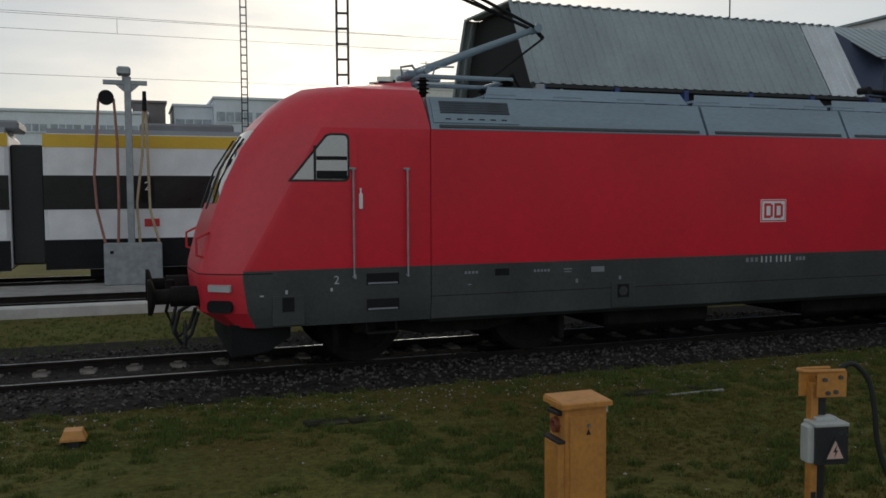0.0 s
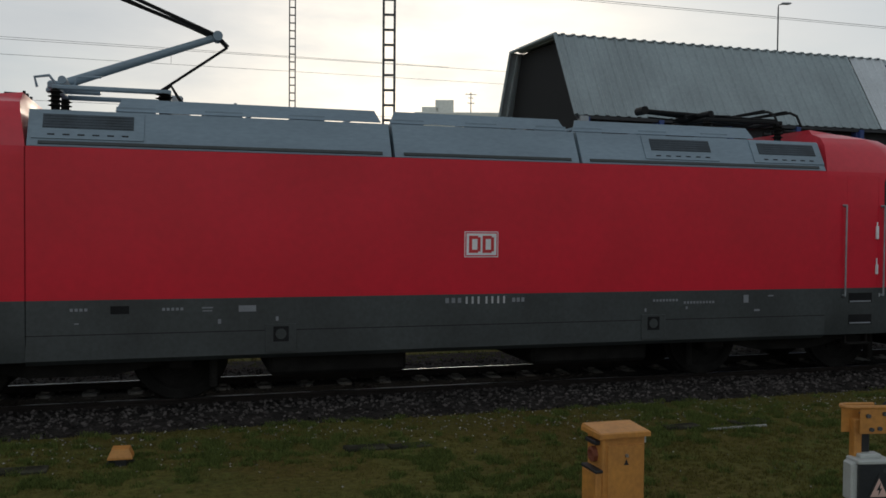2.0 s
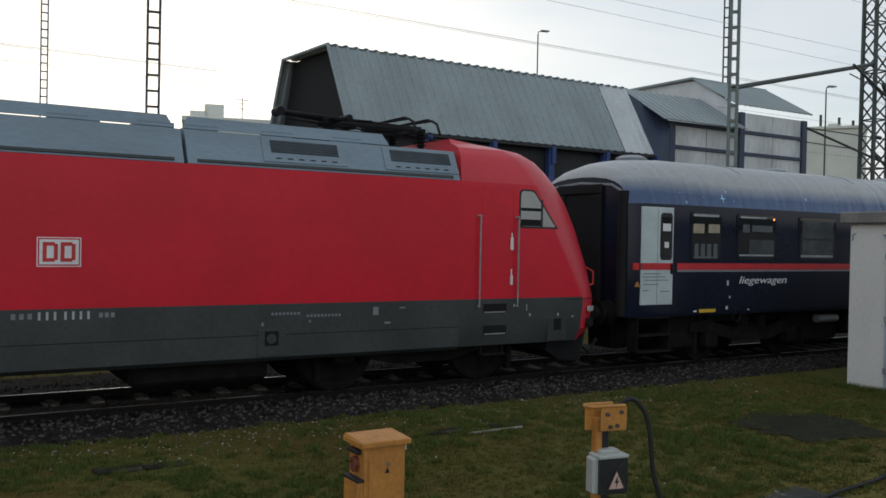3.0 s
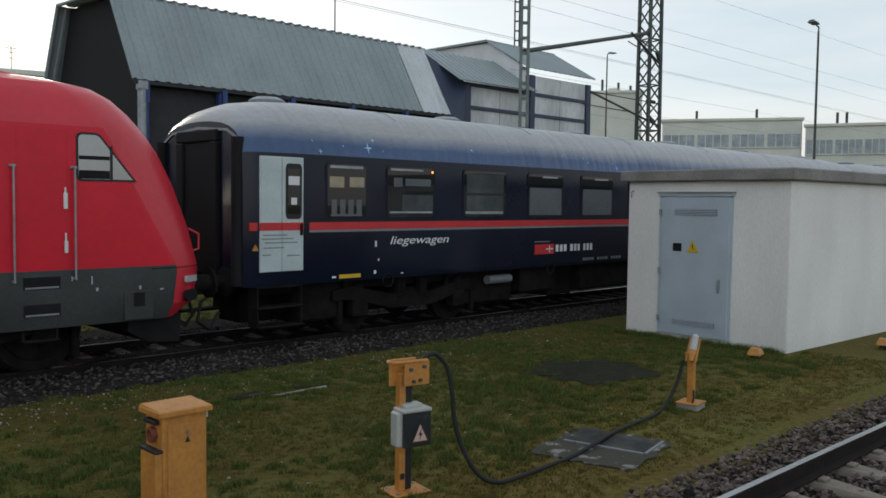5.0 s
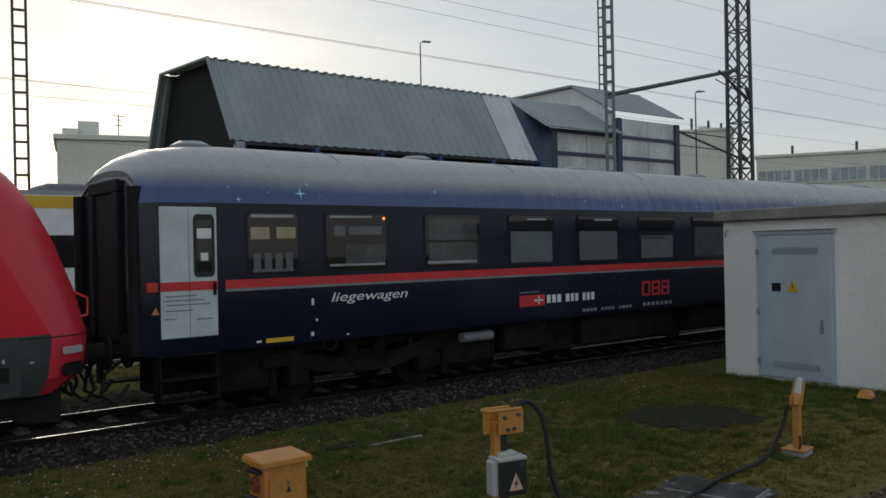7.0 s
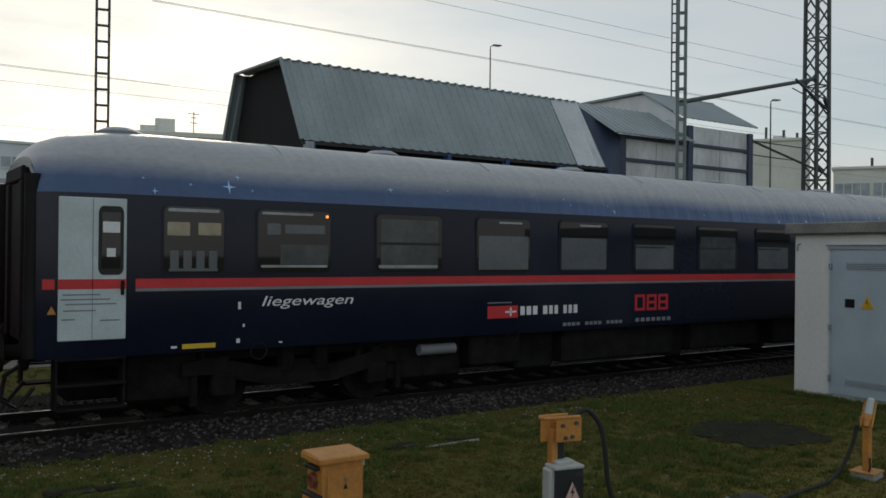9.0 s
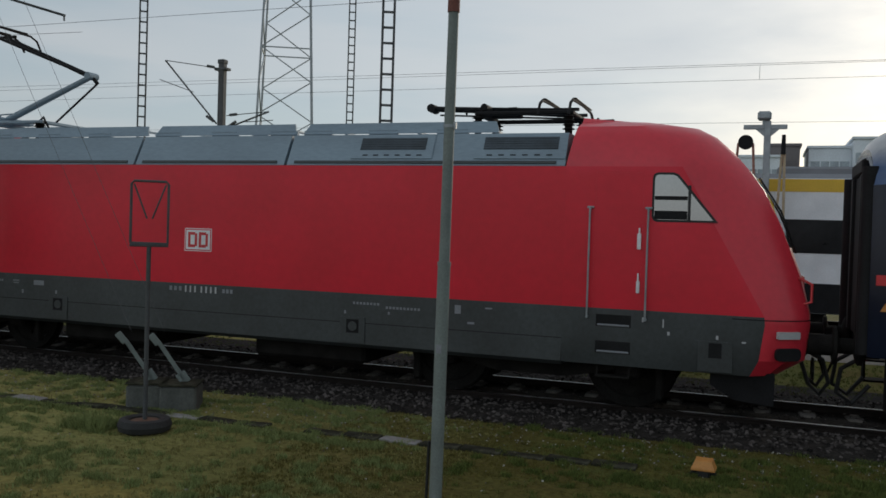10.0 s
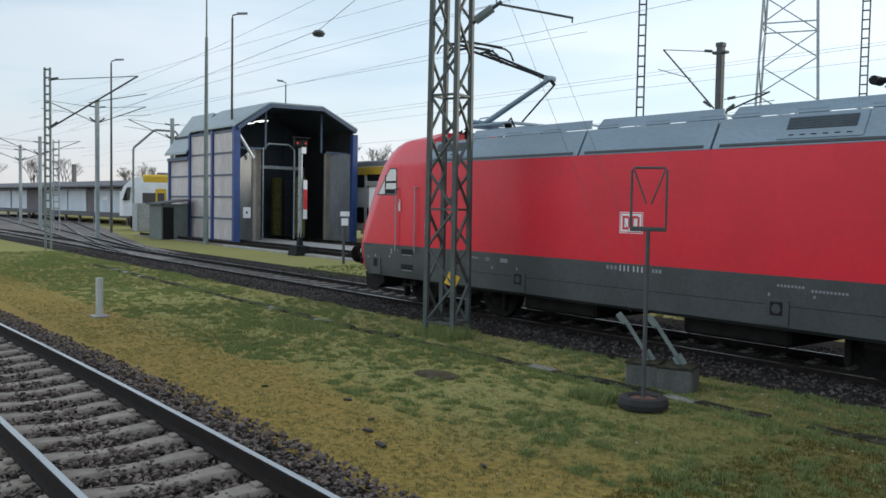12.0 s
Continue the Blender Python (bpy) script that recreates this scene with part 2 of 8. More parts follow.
# ---- mesh helpers ----
class Shape:
    """Gathers vertices and faces of one mesh; i is the material of what is added next."""

    def __init__(self):
        self.v, self.f, self.m, self.i = [], [], [], 0

    def add(self, verts, faces):
        k = len(self.v)
        self.v += [tuple(p) for p in verts]
        self.f += [tuple(a + k for a in q) for q in faces]
        self.m += [self.i] * len(faces)
        return self

    def box(self, x0, x1, y0, y1, z0, z1, b=0.0, turn=None):
        c, h = Vector(((x0 + x1) / 2, (y0 + y1) / 2, (z0 + z1) / 2)), Vector((abs(x1 - x0) / 2, abs(y1 - y0) / 2, abs(z1 - z0) / 2))
        b = min(b, h.x * 0.45, h.y * 0.45, h.z * 0.45)
        S = [(i, j, k) for i in (-1, 1) for j in (-1, 1) for k in (-1, 1)]
        if b <= 0:
            vs = [Vector((s[0] * h.x, s[1] * h.y, s[2] * h.z)) for s in S]
            fs = [(0, 1, 3, 2), (4, 6, 7, 5), (0, 4, 5, 1), (2, 3, 7, 6), (0, 2, 6, 4), (1, 5, 7, 3)]
        else:
            vs, at = [], {}
            for n, s in enumerate(S):
                for a in range(3):
                    d = [h.x - b, h.y - b, h.z - b]
                    d[a] = h[a]
                    at[n, a] = len(vs)
                    vs.append(Vector([s[q] * d[q] for q in range(3)]))
            fs = []
            for a, quads in enumerate((((0, 1, 3, 2), (4, 6, 7, 5)), ((0, 4, 5, 1), (2, 3, 7, 6)), ((0, 2, 6, 4), (1, 5, 7, 3)))):
                fs += [tuple(at[n, a] for n in q) for q in quads]
            for n in range(8):
                for a, bit in enumerate((4, 2, 1)):
                    o = n ^ bit
                    if o > n:
                        p, q = [k for k in range(3) if k != a]
                        fs.append((at[n, p], at[o, p], at[o, q], at[n, q]))
                fs.append((at[n, 0], at[n, 1], at[n, 2]))
        return self.add([(c + (turn @ v if turn else v)) for v in vs], fs)

    def cyl(self, p, q, r, n=10, r2=None, cap=True):
        p, q = Vector(p), Vector(q)
        d = (q - p).normalized()
        a = d.orthogonal().normalized()
        c = d.cross(a)
        r2 = r if r2 is None else r2
        vs = [p + (a * math.cos(t) + c * math.sin(t)) * r for t in (2 * math.pi * k / n for k in range(n))]
        vs += [q + (a * math.cos(t) + c * math.sin(t)) * r2 for t in (2 * math.pi * k / n for k in range(n))]
        fs = [(k, (k + 1) % n, n + (k + 1) % n, n + k) for k in range(n)]
        if cap:
            fs += [tuple(range(n)), tuple(range(n, 2 * n))]
        return self.add(vs, fs)

    def tube(self, pts, r, n=8):
        pts = [Vector(p) for p in pts]
        vs, ref = [], None
        for k, p in enumerate(pts):
            d = (pts[min(k + 1, len(pts) - 1)] - pts[max(k - 1, 0)]).normalized()
            a = d.orthogonal() if ref is None else ref - d * ref.dot(d)
            a.normalize()
            ref, c = a, d.cross(a)
            vs += [p + (a * math.cos(t) + c * math.sin(t)) * r for t in (2 * math.pi * j / n for j in range(n))]
        fs = [(k * n + j, k * n + (j + 1) % n, (k + 1) * n + (j + 1) % n, (k + 1) * n + j) for k in range(len(pts) - 1) for j in range(n)]
        return self.add(vs, fs + [tuple(range(n)), tuple(range(len(vs) - n, len(vs)))])

    def prism(self, poly, axis, a, b):
        """A polygon drawn in the two other axes, drawn out from a to b along axis."""
        def at(u, v, w):
            return {"x": (w, u, v), "y": (u, w, v), "z": (u, v, w)}[axis]
        n = len(poly)
        return self.add([at(u, v, w) for w in (a, b) for u, v in poly],
                        [(k, (k + 1) % n, n + (k + 1) % n, n + k) for k in range(n)] + [tuple(range(n)), tuple(range(n, 2 * n))])

    def loft(self, rings, closed=True, caps=True):
        n = len(rings[0])
        vs = [p for r in rings for p in r]
        m = n if closed else n - 1
        fs = [(k * n + j, k * n + (j + 1) % n, (k + 1) * n + (j + 1) % n, (k + 1) * n + j) for k in range(len(rings) - 1) for j in range(m)]
        if caps and closed:
            fs += [tuple(range(n)), tuple(range(len(vs) - n, len(vs)))]
        return self.add(vs, fs)

    def sweep(self, prof, path):
        """A closed profile (sideways, up) along a level path."""
        rings = []
        for k, p in enumerate(path):
            a, b = path[max(k - 1, 0)], path[min(k + 1, len(path) - 1)]
            dx, dy = b[0] - a[0], b[1] - a[1]
            s = math.hypot(dx, dy)
            rings.append([(p[0] - dy / s * u, p[1] + dx / s * u, p[2] + w) for u, w in prof])
        return self.loft(rings)

    def lathe(self, prof, n=14, axis="z", at=(0, 0, 0)):
        rings = []
        for r, w in prof:
            ring = []
            for k in range(n):
                t = 2 * math.pi * k / n
                u, v = r * math.cos(t), r * math.sin(t)
                ring.append({"x": (at[0] + w, at[1] + u, at[2] + v), "y": (at[0] + u, at[1] + w, at[2] + v), "z": (at[0] + u, at[1] + v, at[2] + w)}[axis])
            rings.append(ring)
        return self.loft(rings)

    def mesh(self, name, mats, smooth=32, fix=True):
        me = bpy.data.meshes.new(name)
        me.from_pydata(self.v, [], self.f)
        for m in (mats if isinstance(mats, (list, tuple)) else [mats]):
            me.materials.append(m)
        me.polygons.foreach_set("material_index", self.m)
        if fix:
            bm = bmesh.new()
            bm.from_mesh(me)
            bmesh.ops.recalc_face_normals(bm, faces=bm.faces)
            bm.to_mesh(me)
            bm.free()
        if smooth:
            me.shade_smooth()
            me.set_sharp_from_angle(angle=radians(smooth))
        return me


def part(name, shape, mats, parent=None, label="", at=None, smooth=32, fix=True):
    me = shape if isinstance(shape, bpy.types.Mesh) else shape.mesh(name, mats, smooth, fix)
    ob = new(name, me)
    if parent is not None:
        ob.parent = parent
    if at is not None:
        ob.matrix_basis = at
    return tagged(ob, label)


def thing(name, label, category, m=None, group="", kind=""):
    ob = new(name)
    ob.empty_display_size = 0.2
    if m is not None:
        ob.matrix_basis = m
    return tagged(ob, label, category, group, kind)


def lone(name, shape, mats, label, category, m=None, group="", kind="", smooth=32, fix=True):
    return tagged(part(name, shape, mats, None, "", m, smooth, fix), label, category, group, kind)


def lettering(name, text, size, mats, parent, at, label="", shear=0.0, squeeze=1.0):
    cu = bpy.data.curves.new(name, "FONT")
    cu.body, cu.size, cu.extrude, cu.shear, cu.align_x, cu.align_y = text, size, 0.002, shear, "CENTER", "CENTER"
    ob = bpy.data.objects.new(name, cu)
    me = bpy.data.meshes.new_from_object(ob)
    bpy.data.objects.remove(ob)
    me.transform(Matrix.Diagonal((squeeze, 1, 1, 1)))
    me.materials.clear()
    me.materials.append(mats)
    return part(name, me, None, parent, label, at)


def rounded(x0, x1, z0, z1, r):
    """Outline of an upright rectangle with rounded corners."""
    pts = []
    for cx, cz, a0 in ((x1 - r, z1 - r, 0), (x0 + r, z1 - r, 90), (x0 + r, z0 + r, 180), (x1 - r, z0 + r, 270)):
        pts += [(cx + r * math.cos(radians(a0 + k * 30)), cz + r * math.sin(radians(a0 + k * 30))) for k in range(4)]
    return pts


def interp(x, xs, ys):
    return float(np.interp(x, xs, ys))


# ---- ground and tracks ----
def grass_material():
    m = mat("mossy_winter_grass", (0.108, 0.100, 0.027), 0.95, col2=(0.080, 0.088, 0.024), var=0.35, scale=0.9, grain=14, bump=0.9, depth=0.04, spec=0.1)
    n, l = m.node_tree.nodes, m.node_tree.links
    hv = next(q for q in n if q.type == "HUE_SAT")
    old = hv.inputs["Color"].links[0].from_socket
    co = next(q for q in n if q.type == "TEX_COORD")
    no, r, mx = n.new("ShaderNodeTexNoise"), n.new("ShaderNodeMapRange"), n.new("ShaderNodeMix")
    no.inputs["Scale"].default_value, no.inputs["Detail"].default_value = 0.32, 8.0
    no.inputs["Roughness"].default_value = 0.7
    r.inputs["From Min"].default_value, r.inputs["From Max"].default_value = 0.44, 0.60
    mx.data_type = "RGBA"
    mx.inputs["B"].default_value = (0.092, 0.072, 0.021, 1)
    l.new(co.outputs["Object"], no.inputs["Vector"])
    l.new(no.outputs["Fac"], r.inputs["Value"])
    l.new(r.outputs["Result"], mx.inputs["Factor"])
    l.new(old, mx.inputs["A"])
    # a yellow moss strip along the platform track
    sx, mr, m2 = n.new("ShaderNodeSeparateXYZ"), n.new("ShaderNodeMath"), n.new("ShaderNodeMapRange")
    l.new(co.outputs["Object"], sx.inputs["Vector"])
    mr.operation, mr.inputs[1].default_value = "MULTIPLY_ADD", 3.2
    l.new(no.outputs["Fac"], mr.inputs[0])
    l.new(sx.outputs["Y"], mr.inputs[2])
    m2.inputs["From Min"].default_value, m2.inputs["From Max"].default_value = 8.3, 7.1
    l.new(mr.outputs[0], m2.inputs["Value"])
    m3 = n.new("ShaderNodeMix")
    m3.data_type = "RGBA"
    m3.inputs["B"].default_value = (0.25, 0.178, 0.050, 1)
    my, mk = n.new("ShaderNodeMapRange"), n.new("ShaderNodeMath")
    my.inputs["From Min"].default_value, my.inputs["From Max"].default_value = 5.0, -5.0
    my.inputs["To Min"].default_value, my.inputs["To Max"].default_value = 0.18, 1.0
    mk.operation = "MULTIPLY"
    l.new(sx.outputs["X"], my.inputs["Value"])
    l.new(my.outputs["Result"], mk.inputs[0])
    l.new(m2.outputs["Result"], mk.inputs[1])
    l.new(mk.outputs[0], m3.inputs["Factor"])
    # grass colour painted brighter towards -x, standing in for brighter exposure there
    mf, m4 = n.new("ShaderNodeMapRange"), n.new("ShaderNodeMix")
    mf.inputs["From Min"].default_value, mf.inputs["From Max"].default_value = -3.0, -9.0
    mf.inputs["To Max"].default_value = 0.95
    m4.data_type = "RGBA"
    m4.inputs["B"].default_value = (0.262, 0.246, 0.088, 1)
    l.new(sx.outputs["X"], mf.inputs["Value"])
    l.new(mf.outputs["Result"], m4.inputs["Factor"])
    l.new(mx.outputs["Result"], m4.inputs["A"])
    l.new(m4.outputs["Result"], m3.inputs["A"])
    l.new(m3.outputs["Result"], hv.inputs["Color"])
    return m


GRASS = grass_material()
# bed colour taken darker to carry the shade under the train
BED = mat("ballast_bed", (0.016, 0.014, 0.013), 0.95, var=0.4, scale=6, grain=22, bump=1.0, depth=0.03, col2=(0.034, 0.030, 0.027), spec=0.1)

RAIL_Z = 0.15
TRACK_Y = 12.88

g = Shape()
xs = sorted({*range(-60, 61, 2), *range(-600, 601, 60), -2500, 2500})
ys = sorted({*range(-4, 41, 2), 60, 100, 200, 400, 900, 3000, -40, -300})
for x in xs:
    for y in ys:
        g.v.append((x, y, noise.noise((x * 0.21, y * 0.21, 0)) * 0.03 if -60 < x < 60 and 4 < y < 10 else 0.0))
for a in range(len(xs) - 1):
    for b in range(len(ys) - 1):
        k = len(ys)
        g.f.append((a * k + b, (a + 1) * k + b, (a + 1) * k + b + 1, a * k + b + 1))
g.m = [0] * len(g.f)
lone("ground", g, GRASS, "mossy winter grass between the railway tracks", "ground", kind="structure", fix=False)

RAIL = [(-0.075, -0.17), (0.075, -0.17), (0.075, -0.155), (0.012, -0.135), (0.012, -0.045), (0.036, -0.03), (0.036, -0.004), (0.030, 0.0), (-0.030, 0.0), (-0.036, -0.004), (-0.036, -0.03), (-0.012, -0.045), (-0.012, -0.135), (-0.075, -0.155)]


def rail_shape(path):
    s = Shape()
    s.sweep(RAIL, path)
    n = len(RAIL)
    for k in range((len(path) - 1) * n):
        if k % n == 7:
            s.m[k] = 1
    return s


def offset(path, d):
    out = []
    for k, p in enumerate(path):
        a, b = path[max(k - 1, 0)], path[min(k + 1, len(path) - 1)]
        dx, dy = b[0] - a[0], b[1] - a[1]
        s = math.hypot(dx, dy)
        out.append((p[0] - dy / s * d, p[1] + dx / s * d, p[2]))
    return out


def sleeper_mesh(material):
    """A prestressed sleeper: waisted and dipped in the middle, with rounded shoulders."""
    s = Shape()
    rings = []
    for y, w, z in ((-1.30, 0.10, -0.07), (-1.22, 0.125, -0.055), (-0.95, 0.14, -0.012), (-0.60, 0.14, 0.0), (-0.42, 0.125, -0.008), (-0.2, 0.105, -0.026), (0.0, 0.10, -0.03), (0.2, 0.105, -0.026), (0.42, 0.125, -0.008), (0.60, 0.14, 0.0), (0.95, 0.14, -0.012), (1.22, 0.125, -0.055), (1.30, 0.10, -0.07)):
        rings.append([(-w - 0.015, y, z - 0.15), (-w, y, z - 0.03), (-w + 0.03, y, z), (w - 0.03, y, z), (w, y, z - 0.03), (w + 0.015, y, z - 0.15)])
    s.loft(rings)
    for y in (-0.7525, 0.7525):
        for d in (-0.12, 0.12):
            s.box(-0.06, 0.06, y + d - 0.035, y + d + 0.035, -0.005, 0.03, 0.01)
    return s.mesh("sleeper", material, 40)


# sleeper copy darkened, the train's shade put into its colour
DARKSLEEP = mat("darkened_concrete_sleeper", (0.095, 0.084, 0.074), 0.7, var=0.3, scale=4, grain=50, bump=0.3, col2=(0.19, 0.17, 0.15), lo=0.45, hi=0.7, rnd=0.4, spec=0.25)
SLEEPER, SLEEPER_DARK = sleeper_mesh(SLEEP), sleeper_mesh(DARKSLEEP)


def track(name, path, label, pieces, sunk=0.0, darkened=False):
    """Two rails on sleepers; sleepers within pieces (x from, x to) are single, the rest joined."""
    t = thing(name, label, "railway track", kind="structure")
    for d in (-0.7525, 0.7525):
        part("rail", rail_shape(offset(path, d)), [RAILM, RAILT], t, "rusty rail with a polished head", fix=True, smooth=30)
    rest = Shape()
    pos, left = 0.0, 0.3
    for k in range(len(path) - 1):
        a, b = Vector(path[k]), Vector(path[k + 1])
        d = (b - a).length
        ang = math.atan2(b.y - a.y, b.x - a.x)
        while left < d:
            p = a + (b - a) * (left / d)
            m = pose(p.x, p.y, p.z - 0.18 - sunk, 0, 0, math.degrees(ang) + random.uniform(-0.6, 0.6))
            if pieces[0] < p.x < pieces[1]:
                part("sleeper", SLEEPER_DARK if darkened else SLEEPER, None, t, "", m)
            else:
                q = Shape().box(-0.13, 0.13, -1.3, 1.3, -0.16, 0.0, 0.02)
                rest.add([m @ Vector(v) for v in q.v], q.f)
            left += 0.62
        left -= d
    if rest.v:
        tagged(part("far_sleepers", rest, DARKSLEEP if darkened else SLEEP, t, "", smooth=0, fix=False), kind="stuff")
    return t


def bed(name, path, half, top, label):
    prof = [(-half - 0.25, -0.02 - top), (-half, top * 0.5), (-half * 0.8, top), (half * 0.8, top), (half, top * 0.5), (half + 0.25, -0.02 - top)]
    return lone(name, Shape().sweep([(u, w) for u, w in prof], [(p[0], p[1], 0.0) for p in path]), BED, label, "ballast", kind="structure")


def near_y(x):
    return 2.43 - (0.0009 if x > -6 else 0.0016) * (x + 6) ** 2


near_path = [(x, near_y(x), 0.30) for x in range(-44, 41, 2)]
main_path = [(x, TRACK_Y, RAIL_Z) for x in range(-34, 71, 4)]
bed("ballast_bed_near", near_path, 1.45, 0.055, "grey-brown crushed stone ballast under the platform track")
shoulder = [(-2.15, -0.03), (-1.95, 0.04), (-1.6, 0.075), (-0.86, 0.07), (-0.68, 0.02), (0.68, 0.02), (0.86, 0.07), (1.6, 0.06), (2.2, -0.03)]
lone("ballast_bed_main", Shape().sweep(shoulder, [(p[0], p[1], 0.0) for p in [(-70, TRACK_Y), *main_path]]), BED, "dark crushed stone ballast under the main track", "ballast", kind="structure")
# dark strip added behind the train in place of shade on the grass
bed("dark_strip_beyond", [(x, 15.3, 0.0) for x in range(-60, 71, 10)], 0.75, 0.015, "dark strip added beyond the main track for shade under the coaches")
track("track_near", near_path, "platform track with concrete sleepers and polished rails", (-26, 16))
track("track_main", [(-66, TRACK_Y + 0.6, RAIL_Z), (-50, TRACK_Y + 0.25, RAIL_Z), *main_path], "main track with polished rails on concrete sleepers", (-22, 18), sunk=-0.066, darkened=True)


# ---- locomotive: local x along the track from its middle, z from the rail head ----
LOCO_X, LOCO_L = 9.745, 8.947
NZ = [0.65, 0.85, 1.30, 1.40, 1.90, 2.56, 3.00, 3.27, 3.50, 3.70, 3.83, 3.92]
N_FRONT = [0.34, 0.05, 0.0, 0.012, 0.14, 0.39, 0.61, 0.80, 1.00, 1.22, 1.46, 1.95]
N_CREASE = [0.72, 0.62, 0.56, 0.57, 0.85, 1.22, 1.46, 1.62, 1.76, 1.92, 2.10, 2.40]
N_HALF = [1.45, 1.475, 1.475, 1.475, 1.475, 1.475, 1.475, 1.475, 1.405, 1.32, 1.20, 0.95]
N_FLAT = [0.92, 1.02, 1.05, 1.05, 1.04, 1.02, 0.99, 0.96, 0.92, 0.86, 0.78, 0.62]


def nose_ring(z, end):
    f, c, h, w = (interp(z, NZ, q) for q in (N_FRONT, N_CREASE, N_HALF, N_FLAT))
    pts = []
    side = [(end, h), (c + 0.10, h), (c, h - 0.012), (f + (c - f) * 0.45, w + (h - w) * 0.66), (f + (c - f) * 0.12, w + (h - w) * 0.22), (f + 0.02, w), (f - 0.035 * (1 if z < 3.3 else 0), 0.0)]
    pts = [(s, y) for s, y in side] + [(s, -y) for s, y in reversed(side[:-1])]
    return [(-LOCO_L + s, y, z) for s, y in pts]


def loco_cab(parent, flip):
    m = pose(0, 0, 0, 0, 0, 180) if flip else None
    zs = [0.65, 0.72, 0.85, 1.05, 1.3, 1.4, 1.55, 1.75, 1.9, 2.2, 2.56, 2.8, 3.0, 3.15, 3.27, 3.38, 3.5, 3.6, 3.7, 3.77, 3.83, 3.88, 3.92]
    s = Shape()
    rings = [nose_ring(z, interp(z, [0.65, 3.27, 3.92], [3.13, 3.13, 3.02])) for z in zs]
    s.loft(rings)
    n = len(rings[0])
    k = 0
    for a in range(len(zs) - 1):
        for b in range(n):
            mid = (zs[a] + zs[a + 1]) / 2
            if mid < 1.4 and (b in (0, 1) or b >= n - 3):
                s.m[k] = 1
            elif b in (2, 3, 4, 5, 6, 7, 8, 9) or mid > 3.3:
                s.m[k] = 2
            k += 1
    cab = part("cab", s, [RED, BAND, RED_LIT], parent, "red driver's cab with a raked chamfered nose", m, smooth=24)
    # cab roof wedge, a little higher at the back
    r = Shape()
    r.loft([[(-LOCO_L + q, -w, 3.90), (-LOCO_L + q, w, 3.90), (-LOCO_L + q, w * 0.93, z), (-LOCO_L + q, -w * 0.93, z)] for q, w, z in ((1.9, 0.60, 3.905), (2.4, 0.93, 3.93), (3.02, 0.98, 3.985))])
    part("roof_wedge", r, RED_LIT, cab)
    for sy in (-1, 1):
        # side window with its rubber frame
        win = [(1.22, 2.585), (1.905, 2.585), (1.94, 2.60), (1.955, 2.635), (1.955, 3.115), (1.94, 3.15), (1.905, 3.165), (1.73, 3.165), (1.68, 3.145), (1.64, 3.10)]
        fr = Shape().prism([(-LOCO_L + x, z) for x, z in [(1.16, 2.56), (1.92, 2.555), (1.965, 2.575), (1.985, 2.62), (1.985, 3.13), (1.965, 3.175), (1.92, 3.195), (1.72, 3.195), (1.66, 3.17), (1.61, 3.11)]], "y", sy * 1.47, sy * 1.479)
        f = part("window_frame", fr, RUBBER, cab, smooth=0)
        part("side_window", Shape().prism([(-LOCO_L + x, z) for x, z in win], "y", sy * 1.479, sy * 1.483), CABGLASS, cab, "reflecting cab side window", smooth=0)
        b = Shape().box(-LOCO_L + 1.50, -LOCO_L + 1.535, sy * 1.479, sy * 1.489, 2.585, 3.03)
        part("window_bar", b, RUBBER, cab)
        # far window frame's outline and a lower dark band, painted on the pane
        part("inner_frame", Shape().box(-LOCO_L + 1.54, -LOCO_L + 1.95, sy * 1.4825, sy * 1.4845, 2.84, 2.89), BLACK, cab, smooth=0)
        part("pane_dark_strip", Shape().box(-LOCO_L + 1.54, -LOCO_L + 1.95, sy * 1.4825, sy * 1.4845, 2.59, 2.70), BLACK, cab, smooth=0)
        d = Shape()
        for x in (2.10, 2.72):
            d.box(-LOCO_L + x - 0.006, -LOCO_L + x + 0.006, sy * 1.474, sy * 1.4775, 1.40, 3.2)
        d.box(-LOCO_L + 2.10, -LOCO_L + 2.72, sy * 1.474, sy * 1.4775, 3.19, 3.2)
        part("door_seam", d, RED, cab, smooth=0)
        for x in (2.02, 2.775):
            h = Shape().cyl((-LOCO_L + x, sy * 1.53, 1.27), (-LOCO_L + x, sy * 1.53, 2.73), 0.0135, 8)
            for z in (1.28, 2.72):
                h.cyl((-LOCO_L + x, sy * 1.47, z), (-LOCO_L + x, sy * 1.53, z), 0.02, 8)
            h.box(-LOCO_L + x - 0.045, -LOCO_L + x + 0.045, sy * 1.475, sy * 1.50, 2.715, 2.745, 0.006)
            part("handrail", h, GALV, cab, "steel boarding handrail")
        h = Shape().box(-LOCO_L + 2.105, -LOCO_L + 2.155, sy * 1.476, sy * 1.51, 2.19, 2.40, 0.012).cyl((-LOCO_L + 2.13, sy * 1.49, 2.40), (-LOCO_L + 2.13, sy * 1.49, 2.47), 0.012, 6)
        part("door_handle", h, WHITEP, cab, "pale door handle")
        if flip:
            h = Shape().box(-LOCO_L + 2.105, -LOCO_L + 2.15, sy * 1.476, sy * 1.51, 1.62, 1.78, 0.012).cyl((-LOCO_L + 2.13, sy * 1.49, 1.78), (-LOCO_L + 2.13, sy * 1.49, 1.88), 0.012, 6)
            part("door_handle", h, WHITEP, cab, "pale door handle")
        # recessed steps in the dark band
        for z in (1.24, 0.89):
            st = Shape().box(-LOCO_L + 2.20, -LOCO_L + 2.66, sy * 1.40, sy * 1.478, z - 0.08, z + 0.08)
            p = part("step_recess", st, BLACK, cab)
